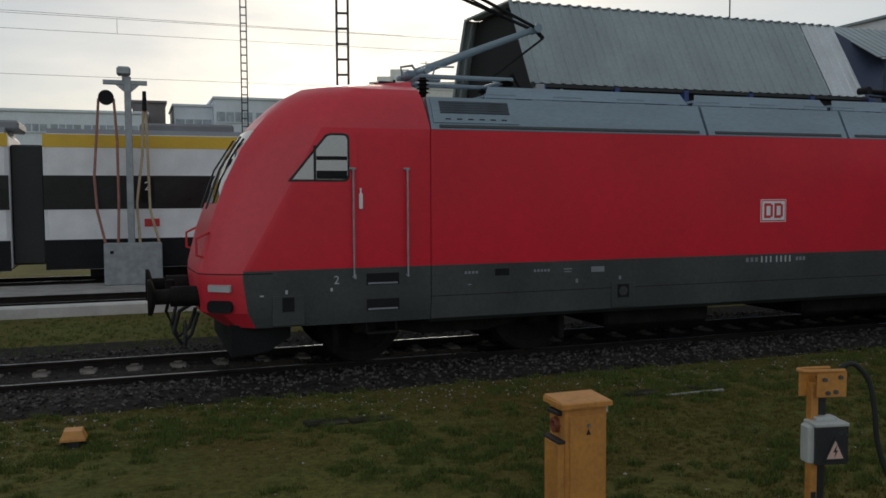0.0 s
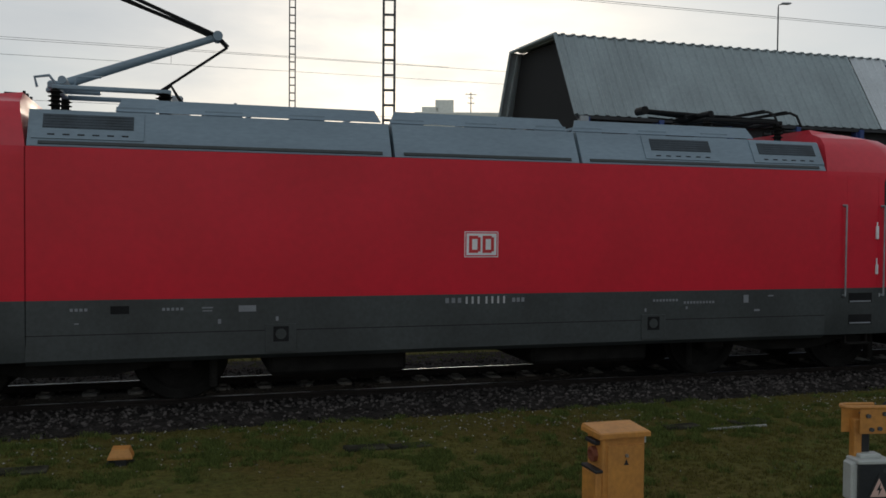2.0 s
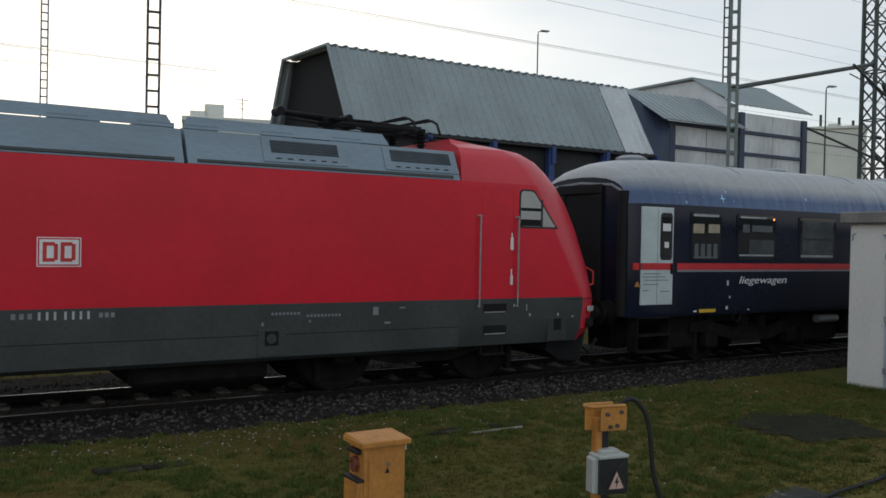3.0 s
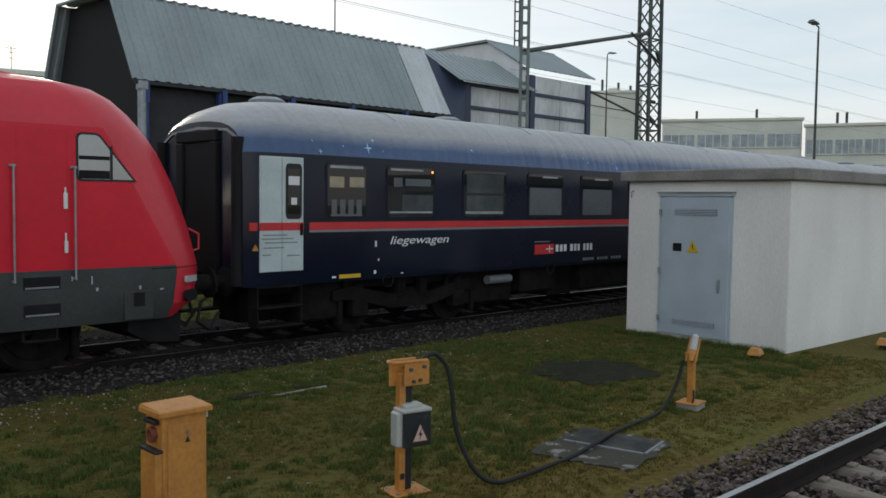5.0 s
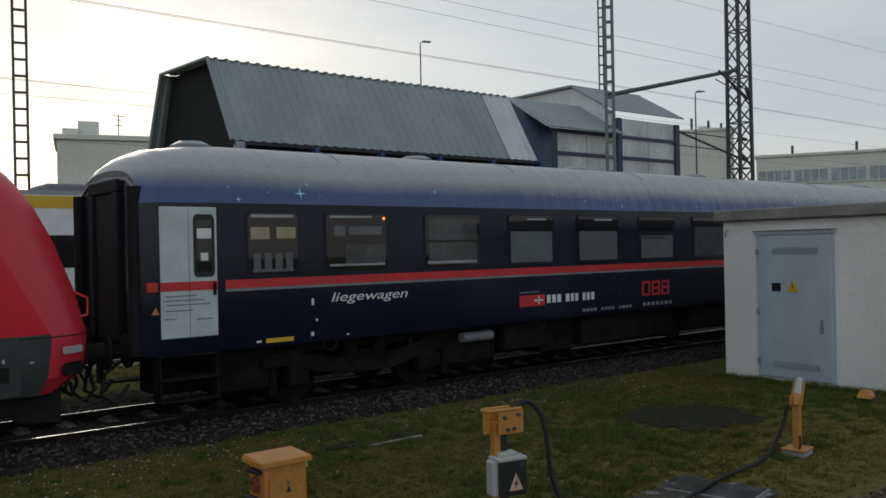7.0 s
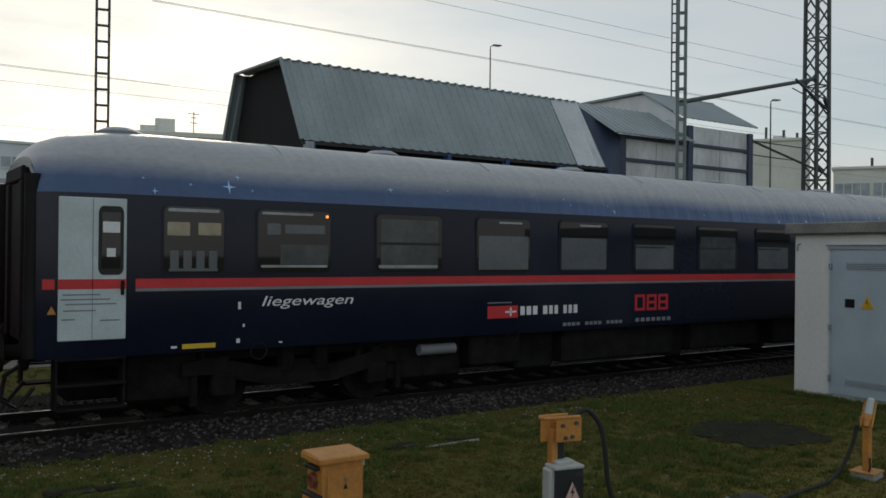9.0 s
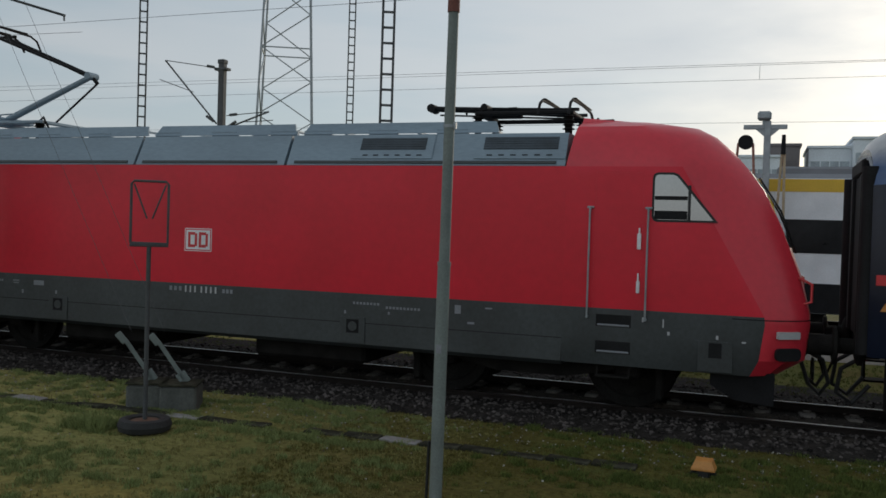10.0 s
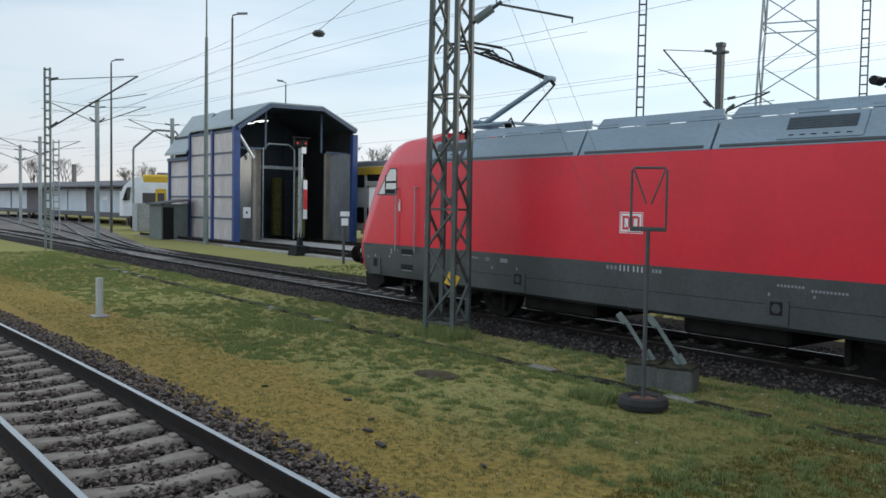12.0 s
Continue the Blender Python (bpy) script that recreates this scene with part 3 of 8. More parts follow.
            q = Shape().box(-LOCO_L + 2.22, -LOCO_L + 2.64, sy * 1.42, sy * 1.486, z - 0.072, z - 0.045, 0.006)
            part("step_tread", q, GREYS, p)
        st = Shape().box(-LOCO_L + 2.20, -LOCO_L + 2.66, sy * 1.30, sy * 1.46, 0.48, 0.51, 0.006)
        for x in (2.22, 2.64):
            st.box(-LOCO_L + x - 0.015, -LOCO_L + x + 0.015, sy * 1.36, sy * 1.40, 0.48, 0.70)
        part("lower_step", st, UNDER, cab)
        # jacking pocket near the nose
        j = Shape().box(-LOCO_L + 0.93, -LOCO_L + 1.35, sy * 1.474, sy * 1.488, 0.67, 1.06, 0.008)
        p = part("pocket_plate", j, BAND, cab)
        part("pocket", Shape().box(-LOCO_L + 1.06, -LOCO_L + 1.22, sy * 1.478, sy * 1.491, 0.85, 1.04), BLACK, p)
        for x, z, w, hh in ((1.12, 1.11, 0.03, 0.05), (0.80, 1.07, 0.05, 0.02), (2.05, 1.28, 0.02, 0.06), (1.72, 1.12, 0.03, 0.045)):
            part("stencil", Shape().box(-LOCO_L + x - w / 2, -LOCO_L + x + w / 2, sy * 1.476, sy * 1.479, z - hh / 2, z + hh / 2), BOXW, cab)
        # lamps and recess on the corner of the nose
        c = Vector((-LOCO_L + 0.281, sy * 1.34, 1.18))
        lamp = Shape().prism(rounded(-0.16, 0.16, -0.045, 0.045, 0.012), "y", -0.022, 0.022)
        rot3 = Matrix.Rotation(radians(-sy * 143.5), 4, "Z")
        part("lamp", lamp, BOXW, cab, "dim white marker lamp", Matrix.Translation(c) @ rot3)
        dk = Shape().prism(rounded(-0.18, 0.18, -0.08, 0.08, 0.06), "y", -0.022, 0.022)
        part("lower_lamp_recess", dk, BLACK, cab, "", Matrix.Translation(c + Vector((0.0, 0, -0.24))) @ rot3)
        # red grab loop and rearview camera pod beside the windscreen
        loop = Shape().tube([(-LOCO_L + 0.16, sy * 1.08, 1.55), (-LOCO_L + 0.02, sy * 1.10, 1.60), (-LOCO_L + 0.02, sy * 1.10, 1.82), (-LOCO_L + 0.18, sy * 1.08, 1.90)], 0.018, 6)
        part("grab_loop", loop, STRIPE, cab)
        # buffer
        bf = Shape()
        bf.lathe([(0.02, -0.62), (0.235, -0.615), (0.24, -0.57), (0.20, -0.545), (0.10, -0.52), (0.10, -0.34), (0.135, -0.33), (0.135, 0.02), (0.16, 0.03), (0.16, 0.10), (0.02, 0.10)], 18, "x", (-LOCO_L + 0.02, sy * 0.875, 1.05))
        part("buffer", bf, UNDER, cab, "black round side buffer")
        hose = Shape().tube([(-LOCO_L + 0.1, sy * 0.42, 0.95), (-LOCO_L - 0.18, sy * 0.42, 0.80), (-LOCO_L - 0.26, sy * 0.40, 0.50), (-LOCO_L - 0.16, sy * 0.36, 0.33), (-LOCO_L - 0.02, sy * 0.30, 0.45), (-LOCO_L + 0.08, sy * 0.26, 0.75)], 0.028, 8)
        part("brake_hose", hose, RUBBER, cab)
    # windscreen
    w = Shape()
    rows = []
    for z in (2.28, 2.6, 2.9, 3.15, 3.27):
        f, c2 = interp(z, NZ, N_FRONT), interp(z, NZ, N_FLAT)
        rows.append([(-LOCO_L + f - 0.012 + (0.0 if abs(y) < 0.9 else 0.03) - 0.03 * (1 - abs(y)), y * c2, z) for y in (-0.97, -0.5, 0.0, 0.5, 0.97)])
    w.loft(rows, closed=False, caps=False)
    part("windscreen", w, GLASS, cab, "raked reflecting windscreen", smooth=30, fix=False)
    for y in (-0.55, 0.35):
        wp = Shape().tube([(-LOCO_L + interp(2.2, NZ, N_FRONT) - 0.06, y, 2.2), (-LOCO_L + interp(2.75, NZ, N_FRONT) - 0.08, y + 0.2, 2.75), (-LOCO_L + interp(3.2, NZ, N_FRONT) - 0.06, y + 0.1, 3.2)], 0.014, 6)
        part("wiper", wp, RUBBER, cab)
    hk = Shape().box(-LOCO_L - 0.30, -LOCO_L + 0.2, -0.05, 0.05, 0.98, 1.10, 0.02).box(-LOCO_L - 0.34, -LOCO_L - 0.22, -0.05, 0.05, 0.98, 1.2, 0.02)
    hk.tube([(-LOCO_L - 0.28, 0, 1.0), (-LOCO_L - 0.34, 0, 0.75), (-LOCO_L - 0.26, 0, 0.55), (-LOCO_L - 0.16, 0, 0.75)], 0.025, 6)
    part("coupling_hook", hk, UNDER, cab)
    seam = Shape().loft([[((x + LOCO_L - 3) * 1.0015 - LOCO_L + 3, y * 1.0025, z) for x, y, z in nose_ring(q, 0.95)] for q in (1.355, 1.368)])
    part("nose_seam", seam, BLACK, cab, "", None, smooth=0)
    pl = Shape().loft([[(-LOCO_L + a, y, z) for y, z in ((-1.25, b), (1.25, b), (1.30, 0.68), (-1.30, 0.68))] for a, b in ((0.42, 0.26), (0.9, 0.30), (1.2, 0.48))])
    part("rail_guard", pl, BLACK, cab)
    wl2 = Shape()
    for k in range(10):
        t0, t1 = 2 * math.pi * k / 10, 2 * math.pi * (k + 1) / 10
        wl2.tube([(-LOCO_L - 0.12, -0.62 + 0.17 * math.cos(t0), 0.52 + 0.17 * math.sin(t0)), (-LOCO_L - 0.12, -0.62 + 0.17 * math.cos(t1), 0.52 + 0.17 * math.sin(t1))], 0.02, 5)
    part("cable_coil", wl2, RUBBER, cab)
    # horns on the cab roof
    for y in (-0.35, -0.1, 0.2):
        h = Shape().cyl((-LOCO_L + 2.72, y, 4.0), (-LOCO_L + 2.95, y, 4.03), 0.06, 8, 0.025).cyl((-LOCO_L + 2.95, y, 3.95), (-LOCO_L + 2.95, y, 4.08), 0.02, 6)
        part("horn", h, BLACK, cab, "black roof horn")
    return cab


def wheelset(r):
    s = Shape()
    prof = [(0.10, -0.03), (0.22, -0.05), (0.24, -0.02), (r - 0.16, -0.015), (r - 0.13, -0.06), (r - 0.005, -0.065), (r, -0.06), (r, 0.045), (r + 0.03, 0.055), (r + 0.03, 0.07), (r - 0.13, 0.07), (r - 0.16, 0.02), (0.2, 0.02), (0.1, 0.02)]
    for sy in (-1, 1):
        s.lathe([(q, -sy * 0.7525 * -1 + (-w if sy > 0 else w)) for q, w in prof], 28, "y", (0, 0, 0))
    s.cyl((0, -0.72, 0), (0, 0.72, 0), 0.09, 12)
    for sy in (-1, 1):
        for k in range(6):
            t = 2 * math.pi * k / 6
            s.cyl((0.30 * math.cos(t) * r / 0.6, sy * 0.80, 0.30 * math.sin(t) * r / 0.6), (0.30 * math.cos(t) * r / 0.6, sy * 0.735, 0.30 * math.sin(t) * r / 0.6), 0.045, 6)
    return s.mesh("wheelset", UNDER)


def bogie(parent, x, base, r, wheels):
    b = Shape()
    for sy in (-1, 1):
        y = sy * 1.05
        b.loft([[(x + a, y - 0.07, z0), (x + a, y + 0.07, z0), (x + a, y + 0.07, z1), (x + a, y - 0.07, z1)] for a, z0, z1 in
                ((-base / 2 - 0.6, 0.62, 0.80), (-base / 2 - 0.2, 0.62, 0.86), (-0.5, 0.40, 0.66), (0.5, 0.40, 0.66), (base / 2 + 0.2, 0.62, 0.86), (base / 2 + 0.6, 0.62, 0.80))])
        for d in (-base / 2, base / 2):
            b.box(x + d - 0.17, x + d + 0.17, y - 0.12, y + 0.14, r - 0.17, r + 0.17, 0.04)
            b.cyl((x + d, y, r + 0.1), (x + d, y, r + 0.42), 0.10, 10)
            b.cyl((x + d - 0.33, y, 0.62), (x + d - 0.30, y + sy * 0.05, 1.0), 0.045, 8)
        b.cyl((x - 0.28, y, 0.6), (x - 0.28, y, 0.98), 0.13, 10).cyl((x + 0.28, y, 0.6), (x + 0.28, y, 0.98), 0.13, 10)
        for d in (-base / 2 - 0.42, base / 2 + 0.42):
            b.box(x + d - 0.05, x + d + 0.05, y - 0.06, y + 0.08, 0.18, 0.62, 0.02)
    b.box(x - 0.35, x + 0.35, -1.05, 1.05, 0.5, 0.75, 0.05)
    f = part("bogie_frame", b, UNDER, parent, "grimy bogie frame")
    for d in (-base / 2, base / 2):
        wheels.append((part("wheelset", WHEELSETS[r], None, parent, "", pose(x + d, 0, r)), x + d, r))
    return f


WHEELSETS = {0.61: wheelset(0.61), 0.46: wheelset(0.46)}


def pantograph(parent, x, up):
    """Single-arm pantograph; its knee points to +x of its own frame."""
    lo = 0.0 if up else -0.08
    p = part("pantograph", Shape().box(x - 0.75, x + 0.75, -0.55, -0.45, 4.10, 4.16, 0.015).box(x - 0.75, x + 0.75, 0.45, 0.55, 4.10, 4.16, 0.015).box(x - 0.75, x - 0.65, -0.5, 0.5, 4.10, 4.16, 0.015).box(x + 0.65, x + 0.75, -0.5, 0.5, 4.10, 4.16, 0.015)
             .cyl((x - 0.62, -0.5, 4.23), (x - 0.62, 0.5, 4.23), 0.055, 10).box(x - 0.85, x - 0.6, -0.15, 0.15, 4.15, 4.27, 0.04).box(x - 0.9, x - 0.2, 0.1, 0.22, 4.14, 4.21, 0.03).tube([(x - 0.95, -0.3, 4.15), (x - 0.98, -0.3, 4.28 + lo), (x - 0.8, -0.3, 4.31 + lo), (x - 0.72, -0.3, 4.2)], 0.02, 6).tube([(x - 0.5, -0.35, 4.15), (x - 0.45, -0.35, 4.30 + lo), (x - 0.15, -0.35, 4.31 + lo)], 0.015, 6), ROOFG if up else BLACK, parent, "roof pantograph, raised to the wire" if up else "roof pantograph, folded down")
    for px in (x - 0.7, x + 0.68):
        for py in (-0.5, 0.5):
            ins = Shape()
            prof = [(0.05, 3.74)]
            for k in range(4):
                prof += [(0.055, 3.87 + k * 0.06), (0.10, 3.885 + k * 0.06), (0.055, 3.905 + k * 0.06)]
            ins.lathe(prof + [(0.05, 4.11)], 10, "z", (px, py, 0))
            part("insulator", ins, UNDER, p)
    if up:
        k, hd = Vector((x + 1.38, 0, 5.03)), Vector((x - 1.05, 0, 6.00))
        foot = Vector((x - 0.62, 0, 4.26))
    else:
        k, hd = Vector((x - 1.62, 0, 4.29)), Vector((x + 0.55, 0, 4.25))
        foot = Vector((x + 0.55, 0, 4.20))
    part("lower_arm", Shape().cyl(foot, k, 0.068 if up else 0.05, 12, 0.05 if up else 0.045).cyl(k - Vector((0, 0.12, 0)), k + Vector((0, 0.12, 0)), 0.07, 10), ROOFG if up else BLACK, p)
    ua = Shape()
    for sy in (-1, 1):
        ua.cyl(k + Vector((0, sy * 0.07, 0)), hd + Vector((0, sy * 0.32, -0.06)), 0.028, 8)
    ua.cyl(k + Vector((0.12, 0, -0.10)), hd + Vector((0.3, 0, -0.16)), 0.014, 6)
    if up:
        ua.cyl(k + Vector((0.14, 0, -0.14)), Vector((x + 0.55, 0, 4.18)), 0.02, 6).cyl(k, k + Vector((0.14, 0, -0.14)), 0.035, 6)
    part("upper_arm", ua, BLACK, p)
    head = Shape()
    for d in (-0.22, 0.22):
        pts = [(hd.x + d, y, hd.z + z) for y, z in ((-0.97, -0.22), (-0.86, -0.04), (-0.70, 0.03), (0, 0.05), (0.70, 0.03), (0.86, -0.04), (0.97, -0.22))]
        head.tube(pts, 0.022, 6).box(hd.x + d - 0.03, hd.x + d + 0.03, -0.6, 0.6, hd.z + 0.05, hd.z + 0.075, 0.008)
    for y in (-0.32, 0.32):
        head.box(hd.x - 0.24, hd.x + 0.24, y - 0.02, y + 0.02, hd.z - 0.08, hd.z - 0.03, 0.01)
    part("collector_head", head, BLACK, p)
    return p


GRILLE = mat("dark_slate_grille", (0.045, 0.06, 0.075), 0.6, var=0.25, scale=3, grain=60, bump=0.4)


def roof_section(parent, x0, x1, slots):
    """Sloped side panel pair of the engine-room roof."""
    s = Shape()
    s.loft([[(x, -1.472, 3.275), (x, -1.235, 3.745), (x, 1.235, 3.745), (x, 1.472, 3.275)] for x in (x0 + 0.025, x1 - 0.025)])
    r = part("roof_section", s, ROOFG, parent, "blue-grey roof section with sloped sides", smooth=0)
    for sy in (-1, 1):
        def place(u, v):
            return Vector((u, sy * (1.472 - 0.237 * v + 0.010), 3.275 + 0.47 * v + 0.005))
        def panel(a, b, v0, v1, th=0.006):
            q = Shape()
            n = Vector((0, sy * 0.893, 0.450))
            c = [place(a, v0), place(b, v0), place(b, v1), place(a, v1)]
            q.loft([[p - n * 0.02 for p in c], [p + n * th for p in c]])
            return q
        part("gutter_rail", panel(x0 + 0.15, x1 - 0.15, 0.05, 0.13), BAND, r, smooth=0)
        for a, b in slots:
            pl = part("vent_plate", panel(a - 0.12, b + 0.12, 0.2, 0.97, 0.004), ROOFG, r, smooth=0)
            gr = part("vent_grille", panel(a, b, 0.48, 0.86, 0.010), GRILLE, r, "dark air intake grille", smooth=0)
            for j in range(5):
                part("grille_slat", panel(a + 0.01, b - 0.01, 0.50 + j * 0.075, 0.515 + j * 0.075, 0.016), GRILLE, gr, smooth=0)
            k = a + 0.06
            while k < b:
                part("vent_slot", panel(k, k + 0.08, 0.29, 0.325, 0.008), BLACK, r, smooth=0)
                k += 0.17
    return r


def build_loco():
    t = thing("locomotive", "red electric locomotive with dark grey skirt and blue-grey roof, rolling slowly", "locomotive", pose(LOCO_X, TRACK_Y, RAIL_Z))
    end = LOCO_L - 3.12
    b = Shape()
    b.loft([[(x, -1.475, 1.40), (x, -1.475, 3.27), (x, 1.475, 3.27), (x, 1.475, 1.40)] for x in (-end, end)])
    body = part("body", b, RED, t, "smooth red engine-room side", smooth=0)
    k = Shape()
    k.loft([[(x, -1.475, 1.40), (x, -1.475, 0.97), (x, -1.475, 0.66), (x, -1.40, 0.60), (x, 1.40, 0.60), (x, 1.475, 0.66), (x, 1.475, 0.97), (x, 1.475, 1.40)] for x in (-end, end)])
    skirt = part("skirt", k, BAND, t, "dark grey lower side band", smooth=20)
    for sy in (-1, 1):
        part("seam", Shape().box(-end, end, sy * 1.474, sy * 1.4765, 0.965, 0.975), BLACK, skirt, smooth=0)
        for x in (-2.75, 2.75):
            pk = part("pocket_plate", Shape().box(x - 0.22, x + 0.18, sy * 1.474, sy * 1.490, 0.68, 1.05, 0.01), BAND, skirt)
            part("pocket_rim", Shape().cyl((x - 0.02, sy * 1.49, 0.92), (x - 0.02, sy * 1.498, 0.92), 0.07, 14), BAND, pk)
            part("pocket", Shape().box(x - 0.12, x + 0.08, sy * 1.479, sy * 1.493, 0.82, 1.02), BLACK, pk)
        for x, z, w, h in ((-2.82, 1.12, 0.035, 0.055), (-3.55, 1.10, 0.04, 0.06), (2.6, 1.12, 0.03, 0.05), (3.3, 1.14, 0.03, 0.04), (4.35, 1.26, 0.09, 0.12), (4.55, 1.08, 0.10, 0.03), (4.8, 1.30, 0.10, 0.02), (2.95, 1.26, 0.45, 0.02), (3.55, 1.22, 0.6, 0.015), (-4.75, 1.27, 0.22, 0.10), (-4.1, 1.27, 0.3, 0.02), (-5.2, 1.28, 0.25, 0.02), (-5.25, 1.11, 0.05, 0.015), (-3.7, 1.28, 0.14, 0.02), (-3.7, 1.24, 0.12, 0.015), (-3.2, 1.26, 0.22, 0.08)):
            m2 = BLACK if (w, h) == (0.22, 0.10) else GREYS
            n2 = max(1, int(w / 0.055)) if w > 0.24 else 1
            for j in range(n2):
                q0, q1 = (x - w / 2, x + w / 2) if n2 == 1 else (x - w / 2 + j * 0.055, x - w / 2 + j * 0.055 + 0.035)
                dz = h / 2 if n2 == 1 else 0.018
                part("stencil", Shape().box(q0, q1, sy * 1.476, sy * 1.479, z - dz, z + dz), m2, skirt, smooth=0)
        # running number, reduced to bars
        x = -0.42
        for w, m2 in ((0.05, GREYS), (0.05, GREYS), (0.05, GREYS)):
            part("number_bar", Shape().box(sy * -1 * (x - 0.1), sy * -1 * (x - 0.1 + w), sy * 1.476, sy * 1.479, 1.28, 1.35), m2, skirt, smooth=0)
            x += 0.09
        for k2 in range(7):
            x0 = -0.225 + k2 * 0.088 + (0.03 if k2 > 2 else 0)
            part("number_bar", Shape().box(-sy * x0, -sy * (x0 + 0.028), sy * 1.476, sy * 1.479, 1.265, 1.365), BOXW, skirt, smooth=0)
        for k2 in range(3):
            x0 = 0.47 + k2 * 0.07
            part("number_bar", Shape().box(-sy * x0, -sy * (x0 + 0.045), sy * 1.476, sy * 1.479, 1.28, 1.34), GREYS, skirt, smooth=0)
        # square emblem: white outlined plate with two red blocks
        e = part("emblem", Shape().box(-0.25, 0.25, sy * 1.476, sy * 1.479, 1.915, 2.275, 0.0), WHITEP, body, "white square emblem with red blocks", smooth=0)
        part("emblem_field", Shape().box(-0.238, 0.238, sy * 1.478, sy * 1.4805, 1.927, 2.263), RED, e, smooth=0)
        part("emblem_plate", Shape().box(-0.222, 0.222, sy * 1.4795, sy * 1.482, 1.943, 2.247), WHITEP, e, smooth=0)
        for x in (-0.10, 0.10):
            sh = Shape()
            sh.box(x - 0.085, x - 0.04, sy * 1.481, sy * 1.4835, 1.975, 2.215).box(x - 0.04, x + 0.05, sy * 1.481, sy * 1.4835, 2.17, 2.215).box(x - 0.04, x + 0.05, sy * 1.481, sy * 1.4835, 1.975, 2.02).box(x + 0.04, x + 0.085, sy * 1.481, sy * 1.4835, 1.995, 2.195)
            part("emblem_block", sh, STRIPE, e, smooth=0)
    for flip in (False, True):
        cab = loco_cab(t, flip)
        for sy in (-1, 1):
            txt = "1" if flip else "2"
            lettering("end_number", txt, 0.16, BOXW, cab, Matrix.Translation((-LOCO_L + 1.79, sy * 1.477, 1.24)) @ (pose(0, 0, 0, 90, 0, 0) if sy < 0 else pose(0, 0, 0, 90, 0, 180)))
    e0 = -end
    roof_section(t, e0 + 0.0, -1.27, [(e0 + 0.19, e0 + 1.24)])
    roof_section(t, -1.27, 1.52, [])
    roof_section(t, 1.52, end, [(2.72, 3.75), (4.62, 5.68)])
    # raised side plates along the roof's crown, standing clear of the deck on small feet
    for x0, x1 in ((e0 + 1.0, -1.35), (-1.22, 1.46), (1.58, 4.75)):
        for sy in (-1, 1):
            q = Shape().loft([[(x, sy * 1.05, 3.782), (x - d, sy * 0.95, 3.955), (x - d, sy * 0.925, 3.955), (x, sy * 1.025, 3.782)] for x, d in ((x0, -0.08), (x1, 0.08))])
            pn = part("crown_panel", q, ROOFG, t, "blue-grey raised roof panel", smooth=0)
            for x in np.arange(x0 + 0.25, x1 - 0.1, 1.1):
                part("panel_foot", Shape().box(x - 0.24, x + 0.24, sy * 0.98, sy * 1.03, 3.74, 3.84), ROOFG, pn, smooth=0)
        for x in (x0 + 0.3, (x0 + x1) / 2, x1 - 0.3):
            part("crown_tie", Shape().box(x - 0.03, x + 0.03, -0.96, 0.96, 3.88, 3.91), ROOFG, t, smooth=0)
    ins = Shape().lathe([(0.06, 3.74)] + [p for k in range(4) for p in ((0.055, 3.93 + k * 0.05), (0.11, 3.945 + k * 0.05), (0.055, 3.96 + k * 0.05))] + [(0.03, 4.14)], 12, "z", (-4.25, -0.5, 0))
    ins.tube([(-4.25, -0.5, 4.14), (-4.15, -0.5, 4.22), (-4.08, -0.5, 4.1), (-3.98, -0.5, 3.95)], 0.02, 6)
    part("roof_insulator", ins, UNDER, t, "dark ribbed roof insulator")
    part("roof_box", Shape().box(-3.75, -3.4, -0.6, -0.35, 3.74, 3.99, 0.02).cyl((-3.3, -0.5, 3.74), (-3.3, -0.5, 4.03), 0.02, 6), GALV, t)
    part("roof_cover", Shape().box(0.35, 0.62, -0.55, -0.2, 3.74, 3.99, 0.03), ROOFG, t)
    pantograph(t, -4.90, True)
    pantograph(t, 4.95, False)
    for x in (-5.35, 5.35):
        bogie(t, x, 2.65, 0.61, WHEELS_LOCO)
    for a, b in ((-2.9, -1.0), (0.9, 2.8)):
        part("underfloor_box", Shape().box(a, b, -1.2, 1.2, 0.32, 0.62, 0.05), UNDER, t, "black equipment box under the floor")
    part("underframe", Shape().box(-8.0, 8.0, -0.8, 0.8, 0.55, 0.8, 0.02), UNDER, t)
    return t


WHEELS_LOCO, WHEELS_COACH, WHEELS_NEXT = [], [], []
loco = build_loco()

# ---- sleeping coaches ----
COACH_L = 13.05
COACH_X = 19.30 + COACH_L
C_PROF = [(1.38, 0.98), (1.41, 1.10), (1.415, 1.8), (1.41, 2.6), (1.395, 3.085), (1.385, 3.10), (1.355, 3.25), (1.29, 3.43), (1.18, 3.62), (1.00, 3.80), (0.75, 3.93), (0.40, 4.01), (0.0, 4.04)]
C_MAT = [0, 0, 0, 0, 1, 1, 1, 2, 2, 2, 2, 2]
C_WIN = [(20.84, 21.66), (22.16, 23.30), (24.10, 25.32), (26.04, 27.19), (27.90, 29.10), (29.80, 31.0), (31.70, 32.97), (33.64, 34.84), (35.55, 36.75), (37.45, 38.65), (39.35, 40.55), (41.25, 42.45), (42.95, 43.6)]


def coach_ring(x, k=1.0, drop=0.0):
    full = C_PROF + [(-y, z) for y, z in reversed(C_PROF[:-1])]
    return [(x, y * k, z - drop * max(0, (z - 3.0)) ** 1.3) for y, z in full]


